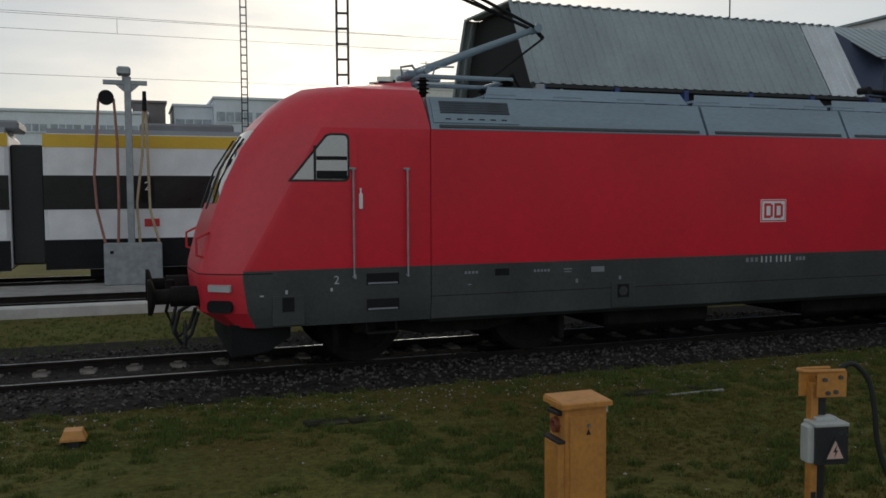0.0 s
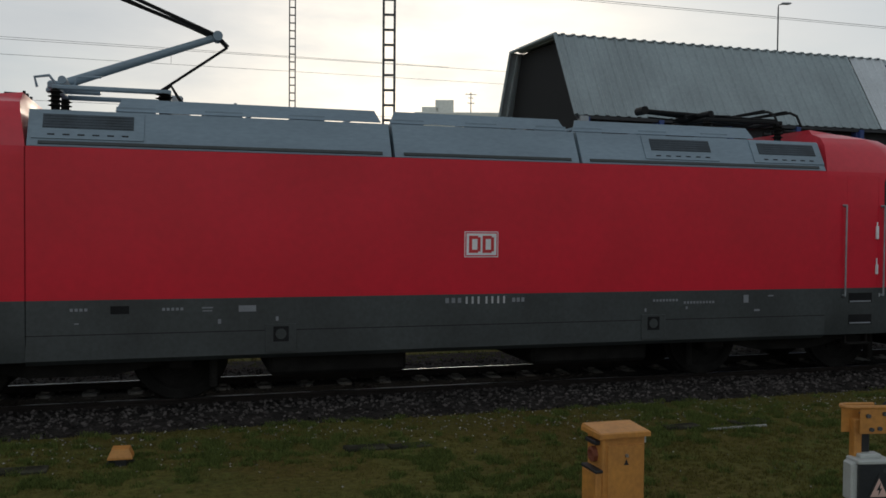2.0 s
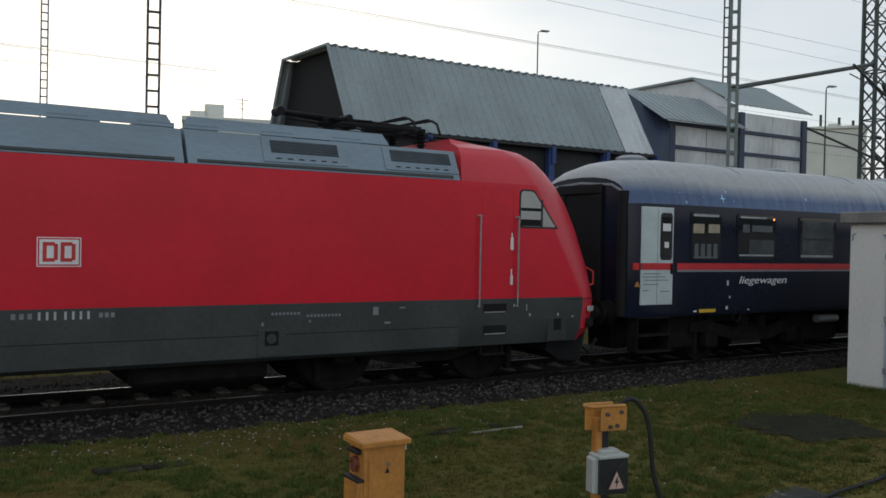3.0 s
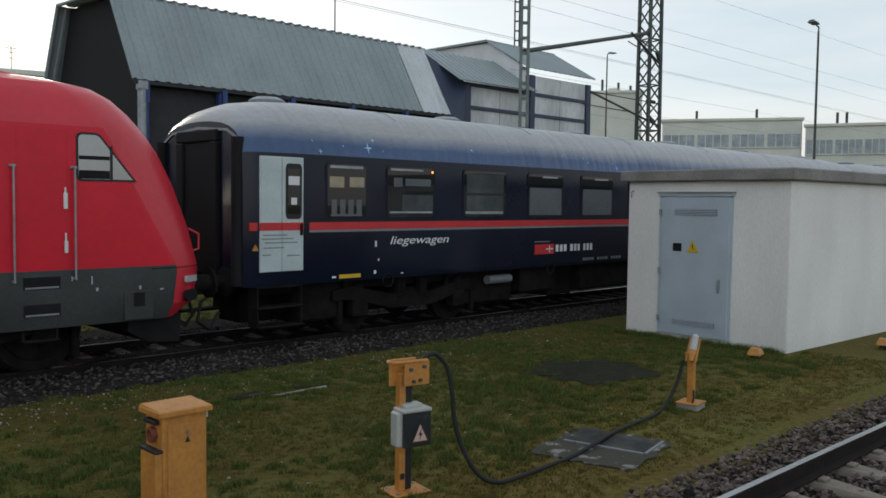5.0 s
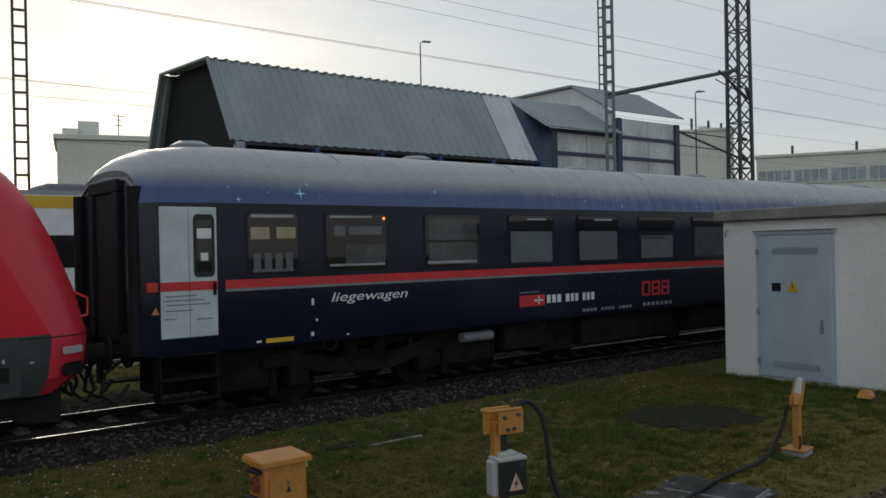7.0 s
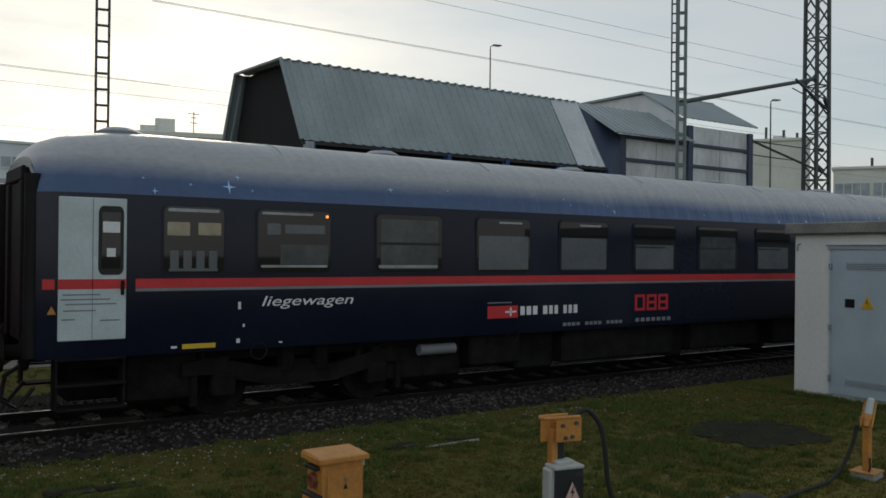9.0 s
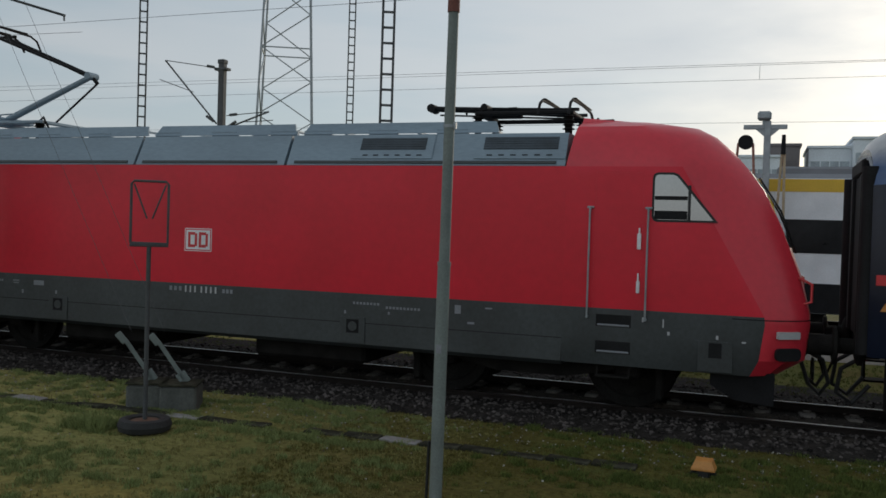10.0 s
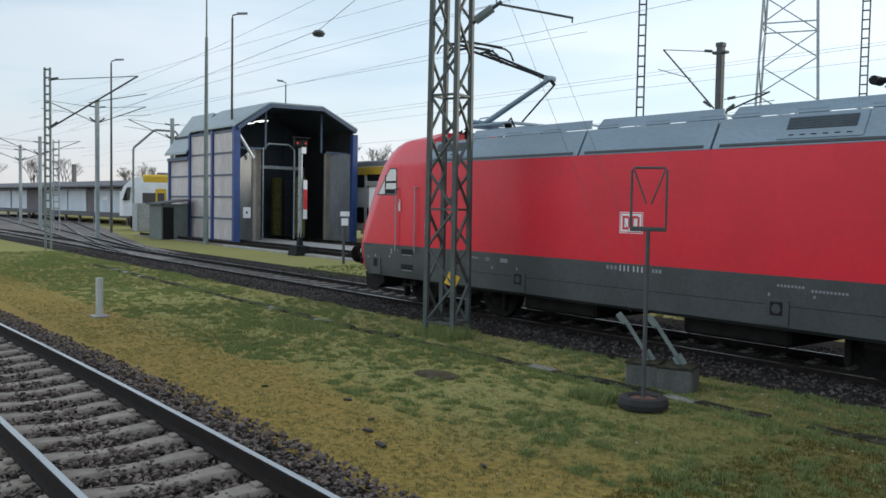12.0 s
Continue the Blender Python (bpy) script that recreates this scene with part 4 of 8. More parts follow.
def build_coach(name, label, x, wheels, lettered):
    t = thing(name, label, "railway coach", pose(x, TRACK_Y, RAIL_Z), group="coaches of the train")
    s = Shape()
    ends = [(-COACH_L, 0.93, 0.42), (-COACH_L + 0.06, 0.965, 0.32), (-COACH_L + 0.2, 0.99, 0.21), (-COACH_L + 0.5, 1.0, 0.10), (-COACH_L + 1.0, 1.0, 0.03), (-COACH_L + 1.6, 1.0, 0.0)]
    rows = ends + [(a, 1.0, 0.0) for a in np.linspace(-COACH_L + 3, COACH_L - 3, 8)] + [(-a, k, d) for a, k, d in reversed(ends)]
    rings = [coach_ring(a, k, d) for a, k, d in rows]
    s.loft(rings)
    n, m2, q = len(rings[0]), len(C_MAT), 0
    for _ in range(len(rings) - 1):
        for b in range(n):
            s.m[q] = C_MAT[b] if b < m2 else (C_MAT[2 * m2 - 1 - b] if b < 2 * m2 else 0)
            q += 1
    body = part("body", s, [NAVY, ROOFC, ROOFC], t, "night-blue coach body with a starry blue and grey roof", smooth=28)
    off = -COACH_X
    for sy in (-1, 1):
        y0 = sy * 1.41
        for a, b in C_WIN:
            fr = part("window_frame", Shape().prism(rounded(a + off - 0.03, b + off + 0.03, 2.03, 2.98, 0.10), "y", y0 - sy * 0.02, y0 + sy * 0.010), NAVY, body, smooth=0)
            part("pane", Shape().prism(rounded(a + off, b + off, 2.06, 2.95, 0.08), "y", y0, y0 + sy * 0.014), GLASS, fr, smooth=0)

            def inset(name, u0, u1, z0, z1, m2, lift=0.016):
                return part(name, Shape().prism(rounded(a + off + u0 * (b - a), a + off + u1 * (b - a), z0, z1, 0.015), "y", y0 + sy * 0.013, y0 + sy * lift), m2, fr, smooth=0)
            k = C_WIN.index((a, b))
            if k == 0:
                # platform reflections painted on the pane as cream and grey patches
                inset("blind_and_reflection", 0.05, 0.42, 2.56, 2.74, CREAM_REFL)
                inset("blind_and_reflection", 0.56, 0.95, 2.57, 2.74, CREAM_REFL)
                inset("pale_pane_bar", 0.06, 0.92, 2.88, 2.925, PALEB)
                for j in range(4):
                    inset("reflected_strip", 0.10 + j * 0.215, 0.24 + j * 0.215, 2.12, 2.36, BLINDM)
                inset("sill", 0.08, 0.9, 2.08, 2.12, BLINDM)
            elif k == 1:
                # pale sill is a painted highlight, the amber dot a lamp's reflection
                inset("blind_and_reflection", 0.30, 0.97, 2.17, 2.46, BLINDD)
                inset("reflected_strip", 0.12, 0.30, 2.60, 2.76, BLINDM)
                inset("reflected_strip", 0.36, 0.92, 2.62, 2.75, BLINDM)
                inset("pale_pane_bar", 0.05, 0.75, 2.885, 2.92, PALEB)
                inset("sill", 0.04, 0.96, 2.13, 2.165, PALEB, 0.018)
                inset("lamp_reflection", 0.93, 0.97, 2.86, 2.90, AMBER_REFL, 0.018)
            elif k == 2:
                inset("blind_and_reflection", 0.06, 0.94, 2.10, 2.88, BLINDD)
                inset("sash_bar", 0.02, 0.98, 2.48, 2.52, RUBBER, 0.019)
                inset("sill", 0.03, 0.93, 2.12, 2.165, PALEB, 0.019)
            elif k in (3, 4):
                inset("blind_and_reflection", 0.03, 0.97, 2.09, 2.66, BLINDM)
                inset("pale_pane_bar", 0.4, 0.85, 2.87, 2.905, PALEB)
            else:
                inset("blind_and_reflection", 0.05, 0.95, 2.09, 2.56 if k % 2 else 2.75, BLINDM if k % 3 else BLINDD)
                inset("sash_bar", 0.02, 0.75, 2.50, 2.53, RUBBER, 0.019)
        st = Shape().box(20.48 + off, 44.4 + off, y0, y0 + sy * 0.008, 1.86, 1.985)
        part("stripe", st, STRIPE, body, "red waist stripe", smooth=0)
        part("stripe", Shape().box(20.48 + off, 44.4 + off, y0, y0 + sy * 0.007, 1.82, 1.858), GREYS, body, smooth=0)
        part("stripe", Shape().box(19.36 + off, 19.50 + off, y0 - sy * 0.03, y0 + sy * 0.006, 1.86, 1.985), STRIPE, body, smooth=0)
        for d0, d1 in ((19.54, 20.36), (44.35, 45.12)):
            d = part("door", Shape().box(d0 + off, d1 + off, y0 - sy * 0.03, y0 + sy * 0.014, 1.21, 3.02, 0.01), MINT, body, "pale folding entrance door with a tall window")
            part("door_seam", Shape().box(d0 + off + 0.40, d0 + off + 0.408, y0, y0 + sy * 0.017, 1.22, 3.0), GREYS, d, smooth=0)
            w = Shape()
            pts = []
            for cx, cz, a0 in ((0.72, 2.83, 0), (0.53, 2.83, 90), (0.53, 2.13, 180), (0.72, 2.13, 270)):
                for k in range(5):
                    t2 = radians(a0 + k * 22.5)
                    pts.append((d0 + off + cx + 0.06 * math.cos(t2), cz + 0.09 * math.sin(t2)))
            w.prism([(px + (0.0), pz) for px, pz in pts], "y", y0, y0 + sy * 0.020)
            dw = part("door_window", w, RUBBER, d, smooth=0)
            part("door_pane", Shape().box(d0 + off + 0.51, d0 + off + 0.74, y0, y0 + sy * 0.024, 2.12, 2.84), GLASS, d, smooth=0)
            part("notice", Shape().box(d0 + off + 0.52, d0 + off + 0.73, y0, y0 + sy * 0.026, 2.58, 2.72), WHITEP, d, smooth=0)
            part("notice", Shape().box(d0 + off + 0.57, d0 + off + 0.68, y0, y0 + sy * 0.026, 2.27, 2.38), WHITEP, d, smooth=0)
            part("door_stripe", Shape().box(d0 + off, d1 + off, y0, y0 + sy * 0.017, 1.86, 1.985), STRIPE, d, smooth=0)
            part("door_lever", Shape().box(d1 + off - 0.07, d1 + off - 0.03, y0, y0 + sy * 0.05, 1.78, 1.97, 0.01), BLACK, d)
            for z, a, b in ((1.78, 0.05, 0.5), (1.72, 0.03, 0.62), (1.66, 0.08, 0.70), (1.58, 0.06, 0.45), (1.47, 0.04, 0.2), (1.45, 0.5, 0.74)):
                part("door_marking", Shape().box(d0 + off + a, d0 + off + b, y0, y0 + sy * 0.016, z, z + 0.018), GREYS, d, smooth=0)
            stp = Shape()
            for z, w2 in ((0.98, 0.10), (0.66, 0.14), (0.36, 0.16)):
                stp.box(d0 + off - 0.02, d1 + off + 0.02, y0 - sy * 0.30, y0 + sy * (w2 - 0.12), z - 0.03, z, 0.006)
            for xx in (d0 + off, d1 + off):
                stp.box(xx - 0.015, xx + 0.015, y0 - sy * 0.30, y0 - sy * 0.04, 0.36, 1.0)
            part("entrance_steps", stp, UNDER, body)
        tri = Shape().prism([(19.42 + off, 1.55), (19.52 + off, 1.55), (19.47 + off, 1.65)], "y", y0 - sy * 0.03, y0 + sy * 0.006)
        part("warning_mark", tri, YEL, body, smooth=0)
        part("yellow_plate", Shape().box(21.10 + off, 21.56 + off, y0, y0 + sy * 0.006, 1.035, 1.10), YBAND, body, smooth=0)
        for x0, w, z, h in ((21.86, 0.05, 1.08, 0.06), (21.88, 0.04, 1.55, 0.10), (22.5, 0.05, 1.05, 0.02), (20.95, 0.08, 1.05, 0.03), (21.95, 0.03, 1.30, 0.04)):
            part("stencil", Shape().box(x0 + off, x0 + off + w, y0, y0 + sy * 0.006, z, z + h), WHITEP, body, smooth=0)
        if lettered and sy < 0:
            lettering("inscription", "liegewagen", 0.205, WHITEP, body, Matrix.Translation((22.955 + off, y0 + sy * 0.006, 1.645)) @ pose(0, 0, 0, 90, 0, 0), "white italic lettering", 0.25, 1.66)
            fl = part("red_emblem", Shape().box(26.28 + off, 26.94 + off, y0, y0 + sy * 0.006, 1.26, 1.47), STRIPE, body, "red rectangular emblem with a white arrow mark", smooth=0)
            part("emblem_mark", Shape().box(26.66 + off, 26.90 + off, y0, y0 + sy * 0.009, 1.35, 1.38).box(26.765 + off, 26.795 + off, y0, y0 + sy * 0.009, 1.29, 1.44), WHITEP, fl, smooth=0)
            part("small_caption", Shape().box(26.28 + off, 26.80 + off, y0, y0 + sy * 0.006, 1.515, 1.535), GREYS, body, smooth=0)
            x0 = 27.0
            for k, w in enumerate((0.115, 0.12, 0.12, 0, 0.12, 0.10, 0.10, 0, 0.10, 0.10, 0.11)):
                if w:
                    part("brand_bar", Shape().box(x0 + off, x0 + off + w - 0.02, y0, y0 + sy * 0.006, 1.30, 1.45), WHITEP, body, smooth=0)
                x0 += w + 0.025 if w else 0.09
            for k in range(3):
                x1 = 29.86 + k * 0.33
                b = Shape().box(x1 + off, x1 + off + 0.28, y0, y0 + sy * 0.006, 1.55, 1.60).box(x1 + off, x1 + off + 0.28, y0, y0 + sy * 0.006, 1.29, 1.34).box(x1 + off, x1 + off + 0.06, y0, y0 + sy * 0.006, 1.34, 1.55).box(x1 + off + 0.22, x1 + off + 0.28, y0, y0 + sy * 0.006, 1.34, 1.55)
                if k:
                    b.box(x1 + off + 0.06, x1 + off + 0.22, y0, y0 + sy * 0.006, 1.42, 1.47)
                part("brand_block", b, STRIPE, body, "", smooth=0)
            for k in range(14):
                if k not in (4, 9):
                    part("number_bar", Shape().box(28.0 + k * 0.11 + off, 28.08 + k * 0.11 + off, y0, y0 + sy * 0.005, 1.07, 1.13), GREYS, body, smooth=0)
            for k in range(7):
                part("number_bar", Shape().box(29.88 + k * 0.15 + off, 29.98 + k * 0.15 + off, y0, y0 + sy * 0.005, 1.08, 1.15), GREYS, body, smooth=0)
        # stars on the roof's lower curve
        rs = random.Random(5)
        for k in range(26):
            sx = rs.uniform(-COACH_L + 1.2, COACH_L - 0.5)
            zz = rs.uniform(3.13, 3.40)
            if k == 0:
                sx, zz = 21.75 + off, 3.25
            big = rs.random() < 0.25
            yy = interp(zz, [p[1] for p in C_PROF], [p[0] for p in C_PROF]) + 0.002
            d = Matrix.Rotation(radians(sy * (20 if zz < 3.3 else 32)), 4, "X")
            r = 0.10 if k == 0 else (0.05 if big else 0.024)
            pts = []
            for j in range(8):
                t2 = math.pi * j / 4
                q2 = r * (1.0 if j % 2 == 0 else 0.2)
                pts.append((q2 * math.cos(t2), q2 * math.sin(t2)))
            sp = Shape().prism(pts, "y", -0.006, 0.006)
            part("painted_star", sp, STARM, body, "", Matrix.Translation((sx, sy * yy, zz)) @ d, smooth=0)
    for e in (-1, 1):
        for y0, y1, z0, z1 in ((-0.64, -0.42, 1.15, 3.26), (0.42, 0.64, 1.15, 3.26), (-0.64, 0.64, 3.26, 3.45)):
            part("gangway_bulge", Shape().box(e * (COACH_L - 0.02), e * (COACH_L + 0.07), y0, y1, z0, z1, 0.06), BLACK, body, "black rubber gangway bulge")
        part("end_door", Shape().box(e * (COACH_L - 0.03), e * (COACH_L + 0.03), -0.42, 0.42, 1.15, 3.25), BLACK, body)
        hood = Shape().loft([[(e * (COACH_L - 0.25), y, z), (e * (COACH_L + 0.02), y * 0.96, z - 0.01), (e * (COACH_L + 0.02), y * 0.96, z - 0.05), (e * (COACH_L - 0.25), y, z - 0.04)] for y, z in ((-1.25, 3.30), (-0.9, 3.46), (0, 3.52), (0.9, 3.46), (1.25, 3.30))])
        part("end_hood", hood, GREYR, body, "grey curved end canopy")
        for sy in (-1, 1):
            part("corner_pillar", Shape().cyl((e * (COACH_L + 0.02), sy * 1.20, 1.0), (e * (COACH_L + 0.02), sy * 1.20, 3.3), 0.10, 12), BLACK, body, "rounded dark corner pillar")
            bf = Shape().lathe([(0.02, 0.0), (0.24, 0.01), (0.24, 0.05), (0.10, 0.08), (0.10, 0.25), (0.14, 0.26), (0.14, 0.55), (0.02, 0.56)], 16, "x", (0, 0, 0))
            part("buffer", bf, UNDER, body, "", Matrix.Translation((e * (COACH_L + 0.36), sy * 0.875, 1.05)) @ pose(0, 0, 0, 0, 0, 0 if e < 0 else 180))
            hs = Shape().tube([(e * (COACH_L - 0.1), sy * 0.4, 0.9), (e * (COACH_L + 0.2), sy * 0.4, 0.7), (e * (COACH_L + 0.25), sy * 0.38, 0.38), (e * (COACH_L + 0.05), sy * 0.36, 0.25), (e * (COACH_L - 0.15), sy * 0.36, 0.5)], 0.03, 8)
            part("brake_hose", hs, RUBBER, body)
    half = [(p[0] + 0.004, p[1] + 0.004) for p in C_PROF[5:]]
    arc = half + [(-y, z) for y, z in reversed(half[:-1])]
    for x1 in np.arange(-COACH_L + 3.4, COACH_L - 1.6, 3.9):
        part("roof_seam", Shape().tube([(x1, y, z) for y, z in arc[4:-4]], 0.007, 4), GREYR, body, "")
    for x1 in np.arange(-COACH_L + 1.3, COACH_L, 4.4):
        part("roof_vent", Shape().lathe([(0.30, 4.0), (0.32, 4.05), (0.20, 4.11), (0.02, 4.13)], 14, "z", (x1, 0, 0)), GREYR, body, "low round roof vent")
    for x1 in (-9.3, 9.3):
        bogie(t, x1, 2.5, 0.46, wheels)
    for a, b, z in ((-6.3, -5.2, 0.45), (-4.2, -1.2, 0.38), (-0.6, 1.6, 0.42), (2.2, 4.8, 0.40), (5.4, 6.6, 0.5)):
        part("underfloor_box", Shape().box(a, b, -1.25, 1.25, z, 1.0, 0.04), UNDER, t, "dark equipment box under the floor")
    part("underframe", Shape().box(-12.6, 12.6, -1.0, 1.0, 0.8, 1.02, 0.02), UNDER, t)
    # boxes and centre block added to fill gaps and darken the underside
    for a, b in ((-8.0, -6.35), (-5.15, -4.25), (-1.15, -0.65), (1.65, 2.15), (4.85, 5.35), (6.65, 8.0), (-11.9, -10.9), (10.9, 11.9)):
        part("underfloor_box", Shape().box(a, b, -1.05, 1.05, 0.30, 1.0, 0.04), UNDER, t)
    part("centre_filler", Shape().box(-12.5, 12.5, -0.35, 0.35, 0.28, 0.85, 0.03), UNDER, t, "dark filler block added along the coach underside")
    part("air_tank", Shape().cyl((-7.3, -1.18, 0.78), (-6.6, -1.18, 0.78), 0.09, 12), GREYS, t)
    for x1 in (-10.15, -5.5):
        rg = Shape()
        for k in range(12):
            t0, t1 = 2 * math.pi * k / 12, 2 * math.pi * (k + 1) / 12
            rg.cyl((x1 + 0.12 * math.cos(t0), -1.40, 0.95 + 0.12 * math.sin(t0)), (x1 + 0.12 * math.cos(t1), -1.40, 0.95 + 0.12 * math.sin(t1)), 0.014, 5)
        part("lifting_ring", rg, UNDER, t)
    return t


BLINDM = mat("grey_blind_and_reflection", (0.115, 0.128, 0.14), 0.15, var=0.10, scale=1.5, grain=20, bump=0.02)
BLINDD = mat("dim_window_blind", (0.065, 0.075, 0.078), 0.12, var=0.2, scale=1.2, grain=8, bump=0.0)
PALEB = mat("pale_pane_marks", (0.30, 0.32, 0.34), 0.3, var=0.15, scale=3, grain=20)
CREAM_REFL = mat("cream_pane_reflection", (0.36, 0.31, 0.22), 0.3, var=0.12, scale=3, grain=20)
# glow stands in for a lamp reflected in the pane
AMBER_REFL = glow("amber_lamp_reflection", (1.0, 0.24, 0.06), 1.5)
STARM = mat("pale_blue_star_paint", (0.40, 0.66, 0.95), 0.5, var=0.05)
coach = build_coach("sleeping_coach", "night-blue sleeping coach with a red waist stripe and pale doors", COACH_X, WHEELS_COACH, True)
next_coach = build_coach("sleeping_coach", "night-blue sleeping coach coupled behind another", COACH_X + 26.6, WHEELS_NEXT, False)


# ---- buildings and standing stock ----
SHEET = mat("grey_corrugated_sheet", (0.27, 0.32, 0.335), 0.45, 0.25, var=0.10, scale=0.7, grain=12, bump=0.08, stretch=(1, 1, 0.5))
SHEETPALE = mat("new_zinc_sheet", (0.55, 0.58, 0.60), 0.4, 0.5, var=0.08, scale=1, grain=14, bump=0.05)
# shade of the hall interiors is put into this dark colour
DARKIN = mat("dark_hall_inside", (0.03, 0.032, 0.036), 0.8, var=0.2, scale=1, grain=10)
BLUEF = mat("hall_blue_frame", (0.028, 0.06, 0.20), 0.5, var=0.12, scale=2, grain=30)
SLATEB = mat("slate_blue_sheet", (0.035, 0.05, 0.095), 0.5, var=0.12, scale=2, grain=30)
PANELW = mat("pale_translucent_panel", (0.60, 0.62, 0.63), 0.5, var=0.16, scale=0.8, grain=6, bump=0.05, stretch=(1, 1, 0.35))
PANELM = mat("translucent_wall_panel", (0.50, 0.455, 0.445), 0.5, var=0.14, scale=0.8, grain=6, bump=0.05, stretch=(1, 1, 0.35))
RENDERM = mat("pale_rendered_wall", (0.78, 0.77, 0.75), 0.85, var=0.07, scale=0.9, grain=30, bump=0.2, stretch=(1, 1, 0.4))
SLABM = mat("weathered_roof_slab", (0.23, 0.22, 0.21), 0.9, var=0.2, scale=1.8, grain=30, bump=0.2)
DOORM = mat("pale_blue_grey_door", (0.43, 0.50, 0.57), 0.5, var=0.06, scale=1.5, grain=30, bump=0.04)

hut = thing("switchgear_hut", "low white rendered switchgear hut with a concrete roof slab", "utility hut", pose(14.50, 6.15, 0, 0, 0, -3.5))
HW, HL, HH = 3.32, 7.5, 2.93
part("wall", Shape().box(0, HL, 0, HW, -0.1, HH, 0.02), RENDERM, hut, "white rendered wall with rain streaks")
part("roof", Shape().box(-0.14, HL + 0.1, -0.12, HW + 0.12, HH, HH + 0.21, 0.02), SLABM, hut, "dark weathered roof slab")
hd_ = part("door", Shape().box(-0.035, 0.02, 1.12, 2.52, 0.07, 2.64, 0.008), DOORM, hut, "pale blue-grey steel door with vents")
part("frame", Shape().box(-0.02, 0.02, 1.06, 1.12, 0.03, 2.70).box(-0.02, 0.02, 2.52, 2.58, 0.03, 2.70).box(-0.055, 0.02, 1.04, 2.60, 2.66, 2.71), DOORM, hd_)
part("drip_edge", Shape().box(-0.075, 0.0, 1.02, 2.62, 2.71, 2.735), SLABM, hd_, smooth=0)
for z0, z1 in ((2.30, 2.42), (0.26, 0.36)):
    v = part("vent", Shape().box(-0.042, -0.03, 1.36, 2.24, z0, z1), GREYS, hd_, smooth=0)
    for k in range(4):
        z = z0 + (z1 - z0) * (k + 0.5) / 4
        part("slat", Shape().box(-0.052, -0.04, 1.37, 2.23, z - 0.006, z + 0.008), DOORM, v, smooth=0)
part("warning_triangle", Shape().prism([(1.72, 1.62), (1.96, 1.62), (1.84, 1.85)], "x", -0.043, -0.034), YBAND, hd_, "yellow warning triangle", smooth=0)
part("warning_bolt", Shape().prism([(1.82, 1.65), (1.85, 1.72), (1.83, 1.72), (1.85, 1.79), (1.86, 1.74), (1.85, 1.74)], "x", -0.046, -0.04), BLACK, hd_, smooth=0)
part("notice", Shape().box(-0.043, -0.034, 2.08, 2.26, 1.63, 1.78), BLACK, hd_, "dark blue notice", smooth=0)
part("handle", Shape().box(-0.075, -0.034, 1.27, 1.31, 0.92, 1.16, 0.01), GALV, hd_)
for z in (0.35, 1.25, 2.35):
    part("hinge", Shape().cyl((-0.05, 2.55, z - 0.05), (-0.05, 2.55, z + 0.05), 0.025, 8), GALV, hd_)
part("hook", Shape().tube([(-0.01, 3.2, 2.75), (-0.08, 3.2, 2.73), (-0.08, 3.2, 2.62)], 0.015, 6), GALV, hut)


def corrugated(x0, x1, pitch, lower, upper, depth=0.04):
    """Ribbed sheeting along x between two edge lines given as (y, z)."""
    s = Shape()
    d = Vector((0, upper[0] - lower[0], upper[1] - lower[1]))
    nrm = Vector((0, -d.z, d.y)).normalized()
    if nrm.y > 0 and abs(d.z) > 0.3:
        nrm = -nrm
    if nrm.z < 0 and abs(d.z) <= 0.3:
        nrm = -nrm
    row = []
    x = x0
    while x < x1 - 0.01:
        for u, h in ((0, 0), (0.55, 0), (0.65, depth), (0.9, depth), (1.0, 0)):
            if x + u * pitch <= x1:
                row.append((x + u * pitch, h))
        x += pitch
    rings = []
    for px, h in row:
        a, b = Vector((px, *lower)) + nrm * h, Vector((px, *upper)) + nrm * h
        rings.append([a, b, b - nrm * 0.03, a - nrm * 0.03])
    return s.loft(rings)


